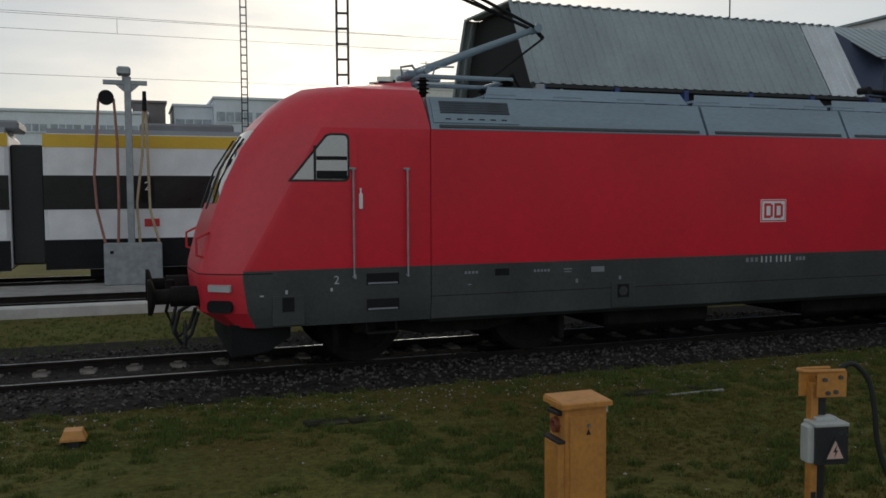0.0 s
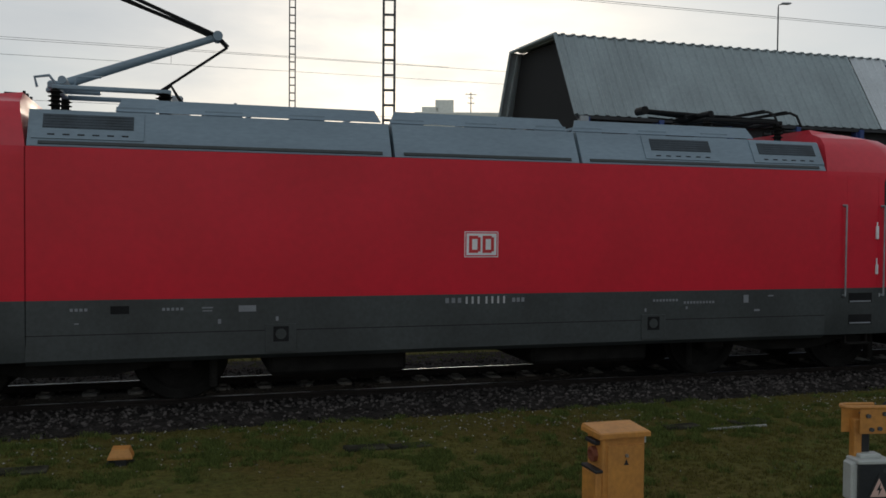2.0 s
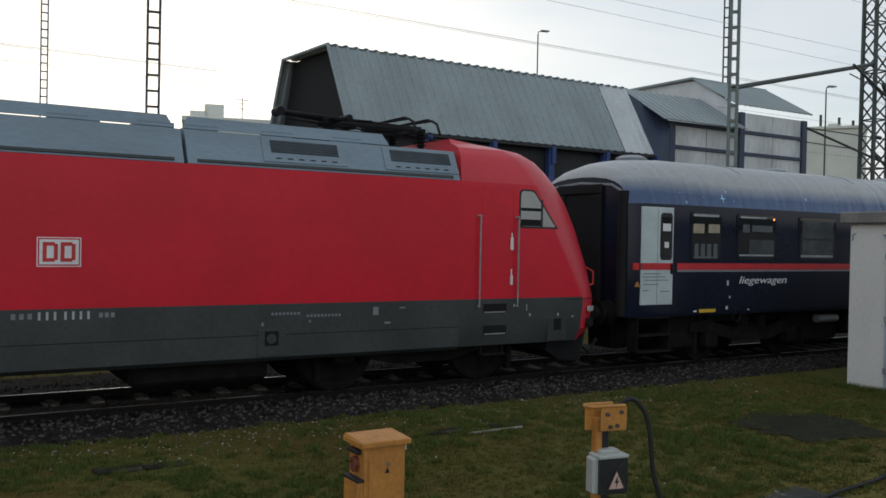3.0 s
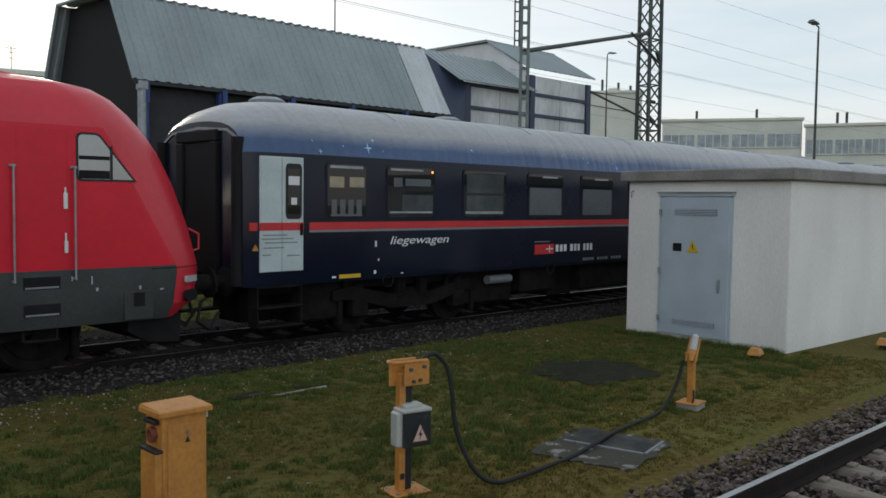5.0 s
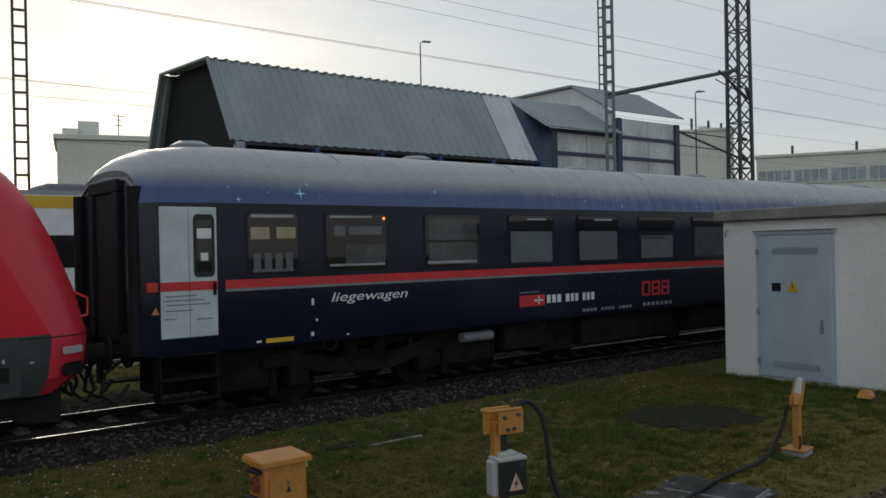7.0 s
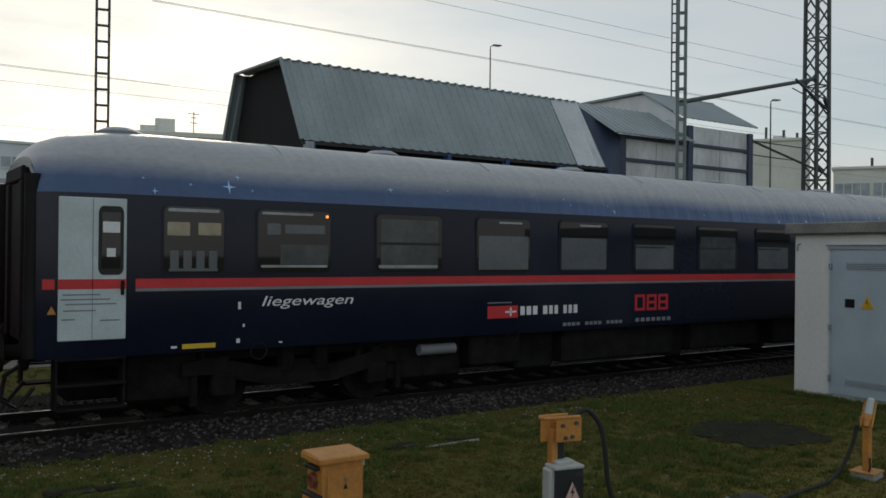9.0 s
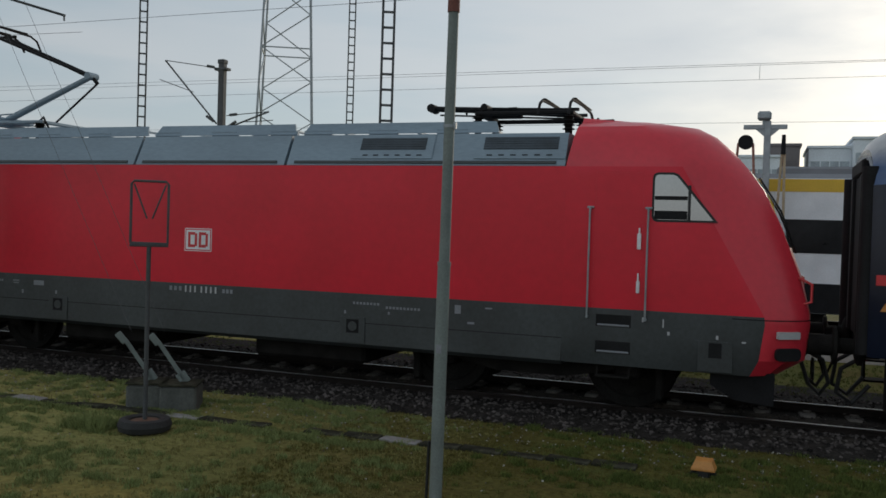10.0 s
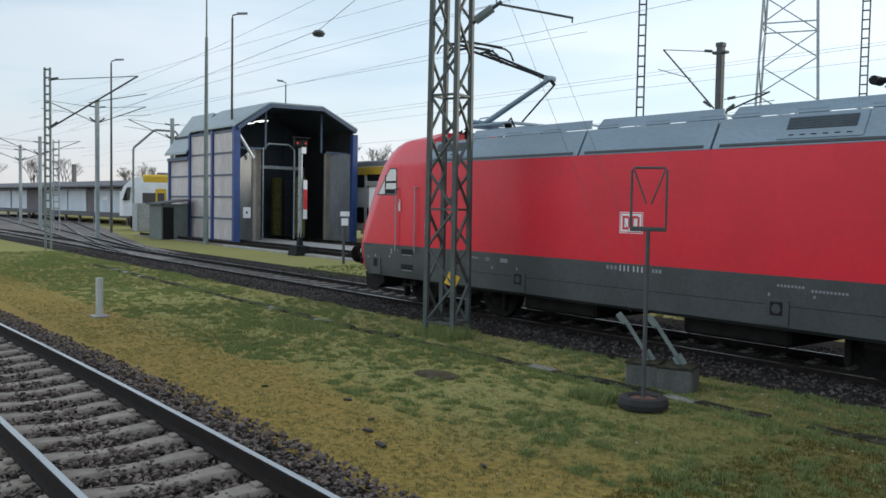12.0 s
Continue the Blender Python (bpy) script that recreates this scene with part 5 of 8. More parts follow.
def shed_right():
    t = thing("wash_hall", "grey corrugated wash hall with steep upper walls and an open end", "hall", group="wash halls")
    x0, x1 = 11.3, 24.05
    near = corrugated(x0, 22.6, 0.36, (23.5, 5.84), (25.1, 8.53))
    part("upper_wall", near, SHEET, t, "grey ribbed metal sheeting", smooth=0)
    part("repair_sheet", corrugated(22.52, x1, 0.36, (23.5, 5.84), (25.1, 8.53)), SHEETPALE, t, "newer pale zinc sheets", smooth=0)
    part("upper_wall", corrugated(x0, x1, 0.36, (30.2, 6.0), (28.9, 8.66)), SHEET, t, "", smooth=0)
    part("roof", corrugated(x0 - 0.05, x1, 0.36, (25.05, 8.55), (28.95, 8.72)), SHEET, t, "", smooth=0)
    part("gable_edge", Shape().tube([(x0 - 0.02, 23.5, 5.84), (x0 - 0.02, 25.1, 8.55), (x0 - 0.02, 28.9, 8.68), (x0 - 0.02, 30.2, 6.0)], 0.07, 6), SHEET, t)
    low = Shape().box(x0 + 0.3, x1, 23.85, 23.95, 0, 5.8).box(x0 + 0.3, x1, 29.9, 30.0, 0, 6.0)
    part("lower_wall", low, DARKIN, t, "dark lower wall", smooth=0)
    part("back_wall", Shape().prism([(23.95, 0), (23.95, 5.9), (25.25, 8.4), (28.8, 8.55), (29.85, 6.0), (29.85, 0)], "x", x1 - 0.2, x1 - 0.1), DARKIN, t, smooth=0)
    # black sheet added across the open end in place of interior shade
    part("interior_dark_sheet", Shape().prism([(23.95, 0), (23.95, 5.9), (25.25, 8.45), (28.8, 8.6), (29.85, 6.0), (29.85, 0)], "x", x0 + 0.35, x0 + 0.45), BLACK, t, "black sheet added to darken the hall inside", smooth=0)
    for x in np.arange(x0 + 0.3, x1 + 0.1, 2.5):
        c = Shape().box(x - 0.12, x + 0.12, 23.52, 23.78, 0, 5.75, 0.02).box(x - 0.08, x + 0.08, 23.4, 23.7, 5.2, 5.78)
        part("post", c, BLUEF, t, "blue steel post")
    part("downpipe", Shape().box(x0 + 0.05, x0 + 0.33, 23.38, 23.6, 5.55, 5.8, 0.02).cyl((x0 + 0.19, 23.5, 0), (x0 + 0.19, 23.5, 5.6), 0.12, 10), GALV, t, "galvanised downpipe with a hopper")
    part("eave_beam", Shape().box(x0, x1, 23.46, 23.6, 5.72, 5.82), DARKIN, t)
    return t


def hall_end():
    t = thing("wash_hall", "blue-framed hall end with pale wall panels and a low gable", "hall", group="wash halls")
    x0, x1, y = 25.35, 33.5, 24.0
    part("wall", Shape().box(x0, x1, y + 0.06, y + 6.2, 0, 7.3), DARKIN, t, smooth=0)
    for a, b, top in ((x0, 29.4, 7.15), (29.4, x1, 8.0)):
        for k, (z0, z1) in enumerate(((1.0, 3.0), (3.1, 4.5), (4.6, 5.5), (5.6, 6.25), (6.35, top))):
            part("panel", Shape().box(a + 0.1, (a + b) / 2 - 0.02, y, y + 0.04, z0, z1), PANELW, t, smooth=0)
            part("panel", Shape().box((a + b) / 2 + 0.02, b - 0.1, y, y + 0.04, z0, z1), PANELW, t, smooth=0)
    for z in (3.05, 4.55, 5.55, 6.3, 7.2):
        part("rail", Shape().box(x0, x1, y - 0.08, y + 0.05, z - 0.07, z + 0.07, 0.01), SLATEB, t)
    for x in (x0, 29.4, x1):
        part("post", Shape().box(x - 0.16, x + 0.16, y - 0.12, y + 0.2, 0, 8.0 if x > 26 else 7.2, 0.02), SLATEB, t)
    part("side_wall", Shape().add([(24.06, 23.55, 5.0), (24.06, 25.2, 8.45), (x0, 23.95, 7.2), (x0, 23.95, 5.0)], [(0, 1, 2, 3)]), SLATEB, t, "slate-blue side wall", smooth=0, fix=False)
    # overlapping low gables
    part("roof", corrugated(24.5, 29.25, 0.36, (23.5, 7.25), (26.0, 8.75), 0.03), SHEET, t, "grey ribbed gable roof", smooth=0)
    part("roof", corrugated(29.1, 34.1, 0.36, (23.9, 8.3), (26.4, 9.72), 0.03), SHEET, t, smooth=0)
    part("roof", Shape().box(29.1, 34.1, 26.4, 30.3, 9.68, 9.78), SHEET, t, smooth=0)
    part("gable_panel", Shape().prism([(24.2, 6.5), (24.2, 8.3), (26.3, 9.62), (30.2, 9.70), (30.2, 6.5)], "x", 29.25, 29.35), WHITEP, t, "pale gable sheet", smooth=0)
    return t


def wash_left():
    """Open front facing along the tracks; local y across, the near side wall at -4.1."""
    t = thing("wash_hall", "open-fronted wash hall with blue frames and pale panels", "hall", pose(-48.3, 25.85, 0), group="wash halls")
    hw, L = 4.1, 10.9
    prof = [(-hw, 0), (-hw, 7.0), (-1.95, 8.5), (1.65, 8.55), (hw, 7.3), (hw, 0)]
    for k in range(1, 4):
        a, b = prof[k], prof[k + 1]
        s = Shape().loft([[(x, a[0] + (-0.15 if k == 1 else 0), a[1]), (x, b[0] + (0.15 if k == 3 else 0), b[1]), (x, b[0] + (0.15 if k == 3 else 0), b[1] + 0.10), (x, a[0] + (-0.15 if k == 1 else 0), a[1] + 0.10)] for x in (0.14, -7.2)])
        part("roof", s, SHEET, t, "grey sheet roof", smooth=0)
        part("fascia", Shape().tube([(0.2, a[0], a[1] - 0.12), (0.2, b[0], b[1] - 0.12)], 0.16, 4), BLUEDULL, t, smooth=0)
    for e in (-1, 1):
        part("front_post", Shape().box(-0.2, 0.15, e * hw - 0.2, e * hw + 0.2, 0, 7.0, 0.03), BLUEF, t, "blue corner post")
    # the hall behind: steep sheet upper side leaning outwards, as on the other wash hall
    s = Shape().loft([[(x, -hw - 0.35, 5.6), (x, -hw + 1.6, 8.3), (x, -hw + 1.6, 8.45), (x, -hw - 0.35, 5.75)] for x in (-7.0, -L)])
    part("steep_side", s, SHEET, t, "steep corrugated upper side", smooth=0)
    part("roof", Shape().loft([[(x, -hw + 1.6, 8.35), (x, 0, 9.0), (x, hw - 1.4, 8.35), (x, hw - 1.4, 8.2), (x, 0, 8.85), (x, -hw + 1.6, 8.2)] for x in (-7.0, -L)]), SHEET, t, smooth=0)
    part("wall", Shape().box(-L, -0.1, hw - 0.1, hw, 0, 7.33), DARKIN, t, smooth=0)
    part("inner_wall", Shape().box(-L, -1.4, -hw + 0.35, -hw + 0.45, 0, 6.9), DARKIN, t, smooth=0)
    # dark sheets added at back, roof and side to give the interior shade
    part("back_dark_sheet", Shape().prism([(y, z) for y, z in prof], "x", -7.3, -7.2), HALLIN, t, smooth=0)
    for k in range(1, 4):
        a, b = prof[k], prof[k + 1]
        part("roof_dark_sheet", Shape().loft([[(x, a[0], a[1] - 0.04), (x, b[0], b[1] - 0.04), (x, b[0], b[1] - 0.01), (x, a[0], a[1] - 0.01)] for x in (0.1, -7.2)]), HALLIN, t, smooth=0)
    part("side_dark_sheet", Shape().box(-7.2, -0.25, -hw + 0.02, -hw + 0.06, 0, 6.9), HALLIN, t, smooth=0)
    xs3 = (0.0, -3.3, -7.0, -10.65)
    for k in range(3):
        xa, xb = xs3[k] - 0.1, xs3[k + 1] + 0.1
        top = 6.75 if k < 2 else 5.2
        part("post", Shape().box(xb - 0.22, xb + 0.05, -hw - 0.18, -hw + 0.3, 0, top + 0.15, 0.02), BLUEF, t, "blue steel post")
        z = 0.15
        while z < top - 0.25:
            z1 = min(z + 1.33, top)
            part("panel", Shape().box(xb, xa - 0.1, -hw - 0.05, -hw, z + 0.04, z1 - 0.04), PANELM, t, smooth=0)
            part("rail", Shape().box(xb, xa - 0.05, -hw - 0.10, -hw + 0.02, z1 - 0.055, z1 + 0.055), BLUEDULL, t, smooth=0)
            z = z1
    part("eaves_rail", Shape().box(-10.7, -7.0, -hw - 0.25, -hw + 0.1, 5.2, 5.42), BLUEDULL, t, smooth=0)
    for e, y0, y1, y2 in ((-1, -3.95, -2.75, -2.15), (1, 3.9, 2.75, 2.3)):
        top = 5.75
        part("splash_wall", Shape().add([(-0.15, y0, 0), (-0.75, y1, 0), (-0.75, y1, top), (-0.15, y0, top - (0.8 if e < 0 else 0)), (-0.23, y0, 0), (-0.83, y1, 0), (-0.83, y1, top), (-0.23, y0, top - (0.8 if e < 0 else 0))], [(0, 1, 2, 3), (4, 5, 6, 7), (0, 1, 5, 4), (1, 2, 6, 5), (2, 3, 7, 6), (3, 0, 4, 7)]), SPLASH, t, "dull steel splash wall", smooth=0)
        pts = [(-0.72 - 0.35 * math.sin(math.pi * j / 8), y1 + (y2 - y1) * j / 8) for j in range(9)]
        lip = Shape().prism([(x, y) for x, y in pts] + [(x - 0.06, y) for x, y in reversed(pts)], "z", 0, top)
        part("splash_lip", lip, LIPM, t, "curved brownish steel lip", smooth=40)
        part("hanger", Shape().box(-0.6, -0.5, e * 1.95 - 0.06, e * 1.95 + 0.06, top, 8.2), BLUEDULL, t, smooth=0)
        part("tie", Shape().box(-0.6, -0.5, min(y0, y2), max(y0, y2), top - 0.02, top + 0.10), BLUEDULL, t, smooth=0)
    part("brace", Shape().cyl((0.0, -hw + 0.2, 6.5), (-0.4, -2.8, 5.2), 0.09, 6), WHITEP, t, "pale diagonal strut")
    for x in (-1.2, -3.2, -5.2):
        for y0 in (-1.75, -1.45):
            part("strip_light", Shape().box(x - 1.3, x, y0 - 0.025, y0 + 0.025, 7.57, 7.61), LAMPW, t, "lit fluorescent tube", smooth=0)
            part("light_hanger", Shape().box(x - 0.8, x - 0.76, y0 - 0.02, y0 + 0.02, 7.62, 8.5), MASTB, t, smooth=0)
    for x, y0, z1 in ((-2.2, 1.35, 4.2), (-4.5, -1.7, 3.6), (-5.6, 1.4, 4.2)):
        part("brush", Shape().cyl((x, y0, 0.3), (x, y0, z1), 0.36, 14), YBRUSH, t, "upright yellow-green washing brush")
    part("wash_portal", Shape().box(-3.4, -3.2, -2.2, 2.2, 4.7, 4.9).box(-3.4, -3.2, -2.2, -2.05, 0, 4.9).box(-3.4, -3.2, 2.05, 2.2, 0, 4.9), GALV, t, "grey washing portal", smooth=0)
    part("spray_pipe", Shape().tube([(-1.6, -1.6, 0.2), (-1.6, -1.6, 5.9), (-1.6, -1.2, 6.2), (-1.6, 0.2, 6.2), (-1.6, 0.6, 5.9), (-1.6, 0.6, 0.2)], 0.06, 6), GALV, t)
    part("notice", Shape().box(-0.42, -0.39, -3.5, -2.98, 1.55, 2.2), WHITEP, t, "white notice board", smooth=0)
    part("notice_mark", Shape().box(-0.40, -0.38, -3.28, -3.18, 1.8, 1.95), BLACK, t, smooth=0)
    return t


# interior shade of the left hall painted as dark navy
HALLIN = mat("navy_hall_darkening", (0.05, 0.065, 0.085), 0.7, var=0.2, scale=1, grain=10)
BLUEDULL = mat("dull_blue_steel", (0.06, 0.085, 0.14), 0.55, var=0.12, scale=2, grain=30)
LAMPW = glow("fluorescent_tube", (1.0, 0.98, 0.92), 0.9)
SPLASH = mat("dark_steel_splash_wall", (0.15, 0.16, 0.17), 0.45, 0.5, var=0.15, scale=0.8, grain=8, bump=0.03, stretch=(1, 1, 0.3))
LIPM = mat("brownish_steel_lip", (0.36, 0.33, 0.30), 0.4, 0.5, var=0.15, scale=0.8, grain=8, bump=0.03)
YBRUSH = mat("brush_bristles", (0.13, 0.12, 0.03), 0.9, var=0.3, scale=6, grain=30, bump=0.6, depth=0.02)
shed_right()
hall_end()
wash_left()


DIMGLASS = mat("dark_tinted_train_glass", (0.012, 0.013, 0.014), 0.3, var=0.3, scale=0.8, grain=6, bump=0.0, spec=0.25)


def regional_train():
    t = thing("regional_train", "parked regional train, white and black with a yellow roof edge", "train", pose(0, 27.05, 0.2))
    w = 1.43
    cars = [(-36.4, -21.6), (-20.9, -3.02), (-2.2, 17.0)]
    for n, (a, b) in enumerate(cars):
        c = part("car", Shape().box(a, b, -w, w, 0.35, 4.05, 0.1), WHITEP, t, "white car body")
        part("roof", Shape().loft([[(x, -w + 0.05, 4.0), (x, -w + 0.35, 4.2), (x, w - 0.35, 4.2), (x, w - 0.05, 4.0)] for x in (a + 0.1, b - 0.1)]), GREYS, c)
        for sy in (-1,):
            for name, z0, z1, m2 in (("yellow_band", 3.68, 4.03, YBAND), ("window_band", 2.00, 2.92, DIMGLASS), ("skirt", 0.37, 1.18, BLACK)):
                part(name, Shape().box(a + 0.01, b - 0.01, sy * w, sy * (w + 0.012), z0, z1), m2, c, smooth=0)
            for d in np.arange(a + 5.8, b - 2, 6.2):
                dr = part("door", Shape().box(d, d + 1.3, sy * w, sy * (w + 0.02), 0.75, 2.95), BLACK, c, "black double door", smooth=0)
                part("door_mark", Shape().box(d + 0.25, d + 0.45, sy * w, sy * (w + 0.026), 1.0, 1.25), WHITEP, dr, smooth=0)
        for x in np.arange(a + 2.5, b - 2, 6.5):
            part("roof_unit", Shape().box(x, x + 2.6, -0.9, 0.9, 4.15, 4.42, 0.08), GREYS, c)
        for d in (a + 2.5, b - 2.5):
            part("wheel_truck", Shape().box(d - 1.4, d + 1.4, -1.2, 1.2, 0.05, 0.6, 0.1), UNDER, c)
    for x, hx in ((-21.25, 0.6), (-2.61, 0.41)):
        part("gangway", Shape().box(x - hx, x + hx, -1.1, 1.1, 0.5, 3.75, 0.05), RUBBER, t, "black folding gangway")
    lettering("class_number", "2", 0.34, WHITEP, t, Matrix.Translation((0.45, -w - 0.022, 2.62)) @ pose(0, 0, 0, 90, 0, 0))
    part("plate", Shape().box(0.27, 0.63, -w - 0.016, -w - 0.01, 2.15, 2.85), BLACK, t, smooth=0)
    part("emblem", Shape().box(0.35, 0.75, -w - 0.02, -w, 1.5, 1.72), STRIPE, t, "red outlined emblem", smooth=0)
    return t


regional_train()


# ---- things on the grass in front of the train ----
BOXG = mat("pale_grey_plastic", (0.42, 0.44, 0.42), 0.45, var=0.07, scale=6, grain=60, bump=0.05)
SMOKE = mat("smoked_cover", (0.03, 0.033, 0.036), 0.25, var=0.1, scale=5, grain=50, bump=0.02)
CABLE = mat("black_cable_sheath", (0.008, 0.0085, 0.008), 0.7, var=0.25, scale=8, grain=80, bump=0.15)
PINK = mat("faded_sign_face", (0.62, 0.42, 0.36), 0.5, var=0.06)
TYRE = mat("old_tyre_rubber", (0.022, 0.022, 0.022), 0.85, var=0.3, scale=7, grain=60, bump=0.4)
TROUGHM = mat("mossy_dark_concrete", (0.026, 0.026, 0.018), 0.95, var=0.4, scale=6, grain=30, bump=0.6, col2=(0.07, 0.068, 0.048), spec=0.08, lo=0.45, hi=0.7)
BLOCKM = mat("damp_block_concrete", (0.085, 0.09, 0.082), 0.9, var=0.2, scale=4, grain=30, bump=0.3)
RUSTY = mat("dull_rust_red", (0.20, 0.06, 0.03), 0.6, var=0.2, scale=6)
SOIL = mat("bare_dark_soil", (0.022, 0.021, 0.016), 0.95, var=0.4, scale=3, grain=25, bump=0.9, depth=0.02, spec=0.1, col2=(0.034, 0.036, 0.021))


def yellow_cabinet():
    t = thing("cable_cabinet", "weathered yellow steel cable cabinet standing on the grass", "cabinet", pose(3.0, 5.52, 0) @ Matrix.Diagonal((0.92, 1.0, 1.045, 1.0)))
    part("body", Shape().box(-0.17, 0.19, -0.115, 0.135, -0.05, 1.0, 0.012), YEL, t, "yellow steel body")
    part("lid", Shape().loft([[(-0.215, -0.15, 0.985), (0.215, -0.15, 0.985), (0.215, 0.15, 0.985), (-0.215, 0.15, 0.985)], [(-0.215, -0.15, 1.015), (0.215, -0.15, 1.015), (0.215, 0.15, 1.015), (-0.215, 0.15, 1.015)], [(-0.205, -0.14, 1.022), (0.205, -0.14, 1.022), (0.205, 0.14, 1.036), (-0.205, 0.14, 1.036)]]), YEL, t, "overhanging sloped lid", smooth=20)
    d = part("door", Shape().box(-0.135, 0.17, -0.128, -0.112, 0.02, 0.93, 0.008), YEL, t, "flat yellow door")
    part("lock", Shape().cyl((0.02, -0.128, 0.86), (0.02, -0.142, 0.86), 0.012, 10), STEEL, d)
    part("mark", Shape().prism([(0.0, 0.795), (0.04, 0.795), (0.02, 0.835)], "y", -0.131, -0.127), RUBBER, d, smooth=0)
    sk = part("side_socket", Shape().lathe([(0.055, -0.17), (0.055, -0.205), (0.035, -0.21), (0.03, -0.18)], 8, "x", (0, 0.01, 0.85)), RUSTY, t, "dull rust-red side socket")
    part("socket_hood", Shape().box(-0.215, -0.165, -0.07, 0.09, 0.925, 0.955, 0.01), RUBBER, t)
    bx = part("side_box", Shape().box(-0.225, -0.168, -0.11, 0.115, 0.05, 0.745, 0.01), YEL, t, "narrow yellow side box")
    part("box_edge", Shape().box(-0.23, -0.165, -0.113, 0.118, 0.745, 0.765, 0.006), RUBBER, bx)
    part("bracket", Shape().box(0.19, 0.205, -0.10, -0.05, 0.93, 0.985), BOXG, t)
    return t


def socket_stand():
    t = thing("socket_stand", "yellow plug stand with a grey junction box and hanging cable", "power outlet", pose(5.085, 5.425, 0, 0, 0, -12) @ Matrix.Diagonal((1.1, 1.0, 1.0, 1.0)))
    part("base_plate", Shape().box(-0.16, 0.16, -0.14, 0.14, 0.0, 0.018, 0.004), YEL, t)
    for x in (-0.12, 0.12):
        for y in (-0.1, 0.1):
            part("bolt", Shape().cyl((x, y, 0.018), (x, y, 0.032), 0.012, 6), GALV, t)
    part("post", Shape().box(-0.075, -0.02, -0.03, 0.05, 0.015, 1.03, 0.006), YEL, t, "yellow steel post")
    part("channel", Shape().box(-0.02, 0.05, -0.01, 0.05, 0.015, 1.0, 0.01), RUBBER, t, "black cable duct")
    part("tag", Shape().box(-0.068, -0.03, -0.034, -0.029, 0.12, 0.17), RUBBER, t, smooth=0)
    b = part("junction_box", Shape().box(-0.14, 0.13, -0.12, 0.01, 0.42, 0.72, 0.014), BOXG, t, "grey plastic junction box")
    part("box_lid", Shape().box(-0.10, 0.145, -0.15, -0.115, 0.42, 0.72, 0.012), SMOKE, b, "smoked front cover")
    part("box_roof", Shape().box(-0.11, 0.15, -0.155, 0.02, 0.715, 0.745, 0.01).box(-0.06, 0.1, -0.08, 0.02, 0.74, 0.775, 0.01), BOXG, b)
    tri = Shape().prism([(-0.045, 0.455), (0.125, 0.455), (0.04, 0.645)], "y", -0.158, -0.150)
    tr_ = part("warning_sign", tri, RUBBER, b, "warning triangle with a bolt", smooth=0)
    part("sign_face", Shape().prism([(-0.022, 0.47), (0.102, 0.47), (0.04, 0.612)], "y", -0.161, -0.156), PINK, tr_, smooth=0)
    part("sign_bolt", Shape().prism([(0.033, 0.482), (0.060, 0.537), (0.043, 0.533), (0.052, 0.582), (0.022, 0.518), (0.041, 0.523)], "y", -0.164, -0.159), RUBBER, tr_, smooth=0)
    h = part("head_plate", Shape().box(-0.06, 0.165, -0.075, -0.062, 0.93, 1.13, 0.004), YEL, t, "yellow bolted head plate")
    part("head_plate", Shape().box(-0.135, -0.06, 0.04, 0.052, 0.92, 1.12, 0.004).box(-0.06, 0.165, 0.04, 0.052, 0.93, 1.12, 0.004), YEL, t)
    for x, z in ((-0.005, 1.07), (0.115, 1.085), (0.02, 0.965), (0.08, 0.972)):
        part("bolt", Shape().cyl((x, -0.074, z), (x, -0.094, z), 0.017, 6).cyl((x, -0.07, z), (x, 0.06, z), 0.008, 6), MASTB, h)
    part("head_loop", Shape().tube([(0.15, -0.068, 1.135), (-0.10, -0.068, 1.135), (-0.15, -0.045, 1.135), (-0.165, -0.01, 1.135), (-0.15, 0.03, 1.135), (-0.10, 0.046, 1.135), (0.10, 0.046, 1.135)], 0.016, 8), YEL, t, "rounded yellow guide rail")
    return t


def supply_cable():
    pts = [(5.20, 5.37, 1.10), (5.28, 5.36, 1.17), (5.37, 5.34, 1.16), (5.45, 5.29, 1.03), (5.47, 5.25, 0.80), (5.48, 5.23, 0.58), (5.53, 5.17, 0.33), (5.62, 5.06, 0.11), (5.78, 4.97, 0.03), (6.1, 4.95, 0.03), (6.46, 4.97, 0.03), (6.9, 5.0, 0.03), (7.35, 5.05, 0.06), (7.8, 5.17, 0.05), (8.25, 5.27, 0.03), (8.72, 5.31, 0.03), (9.10, 5.36, 0.04), (9.35, 5.38, 0.14), (9.52, 5.36, 0.36), (9.60, 5.34, 0.60)]
    fine = []
    for k in range(len(pts) - 1):
        p0, p1, p2, p3 = (Vector(pts[max(k - 1, 0)]), Vector(pts[k]), Vector(pts[k + 1]), Vector(pts[min(k + 2, len(pts) - 1)]))
        for u in (0, 0.25, 0.5, 0.75):
            fine.append(0.5 * (2 * p1 + (p2 - p0) * u + (2 * p0 - 5 * p1 + 4 * p2 - p3) * u**2 + (3 * p1 - p0 - 3 * p2 + p3) * u**3))
    fine.append(Vector(pts[-1]))
    return lone("supply_cable", Shape().tube(fine, 0.021, 8), CABLE, "thick black supply cable looping over the grass", "cable")


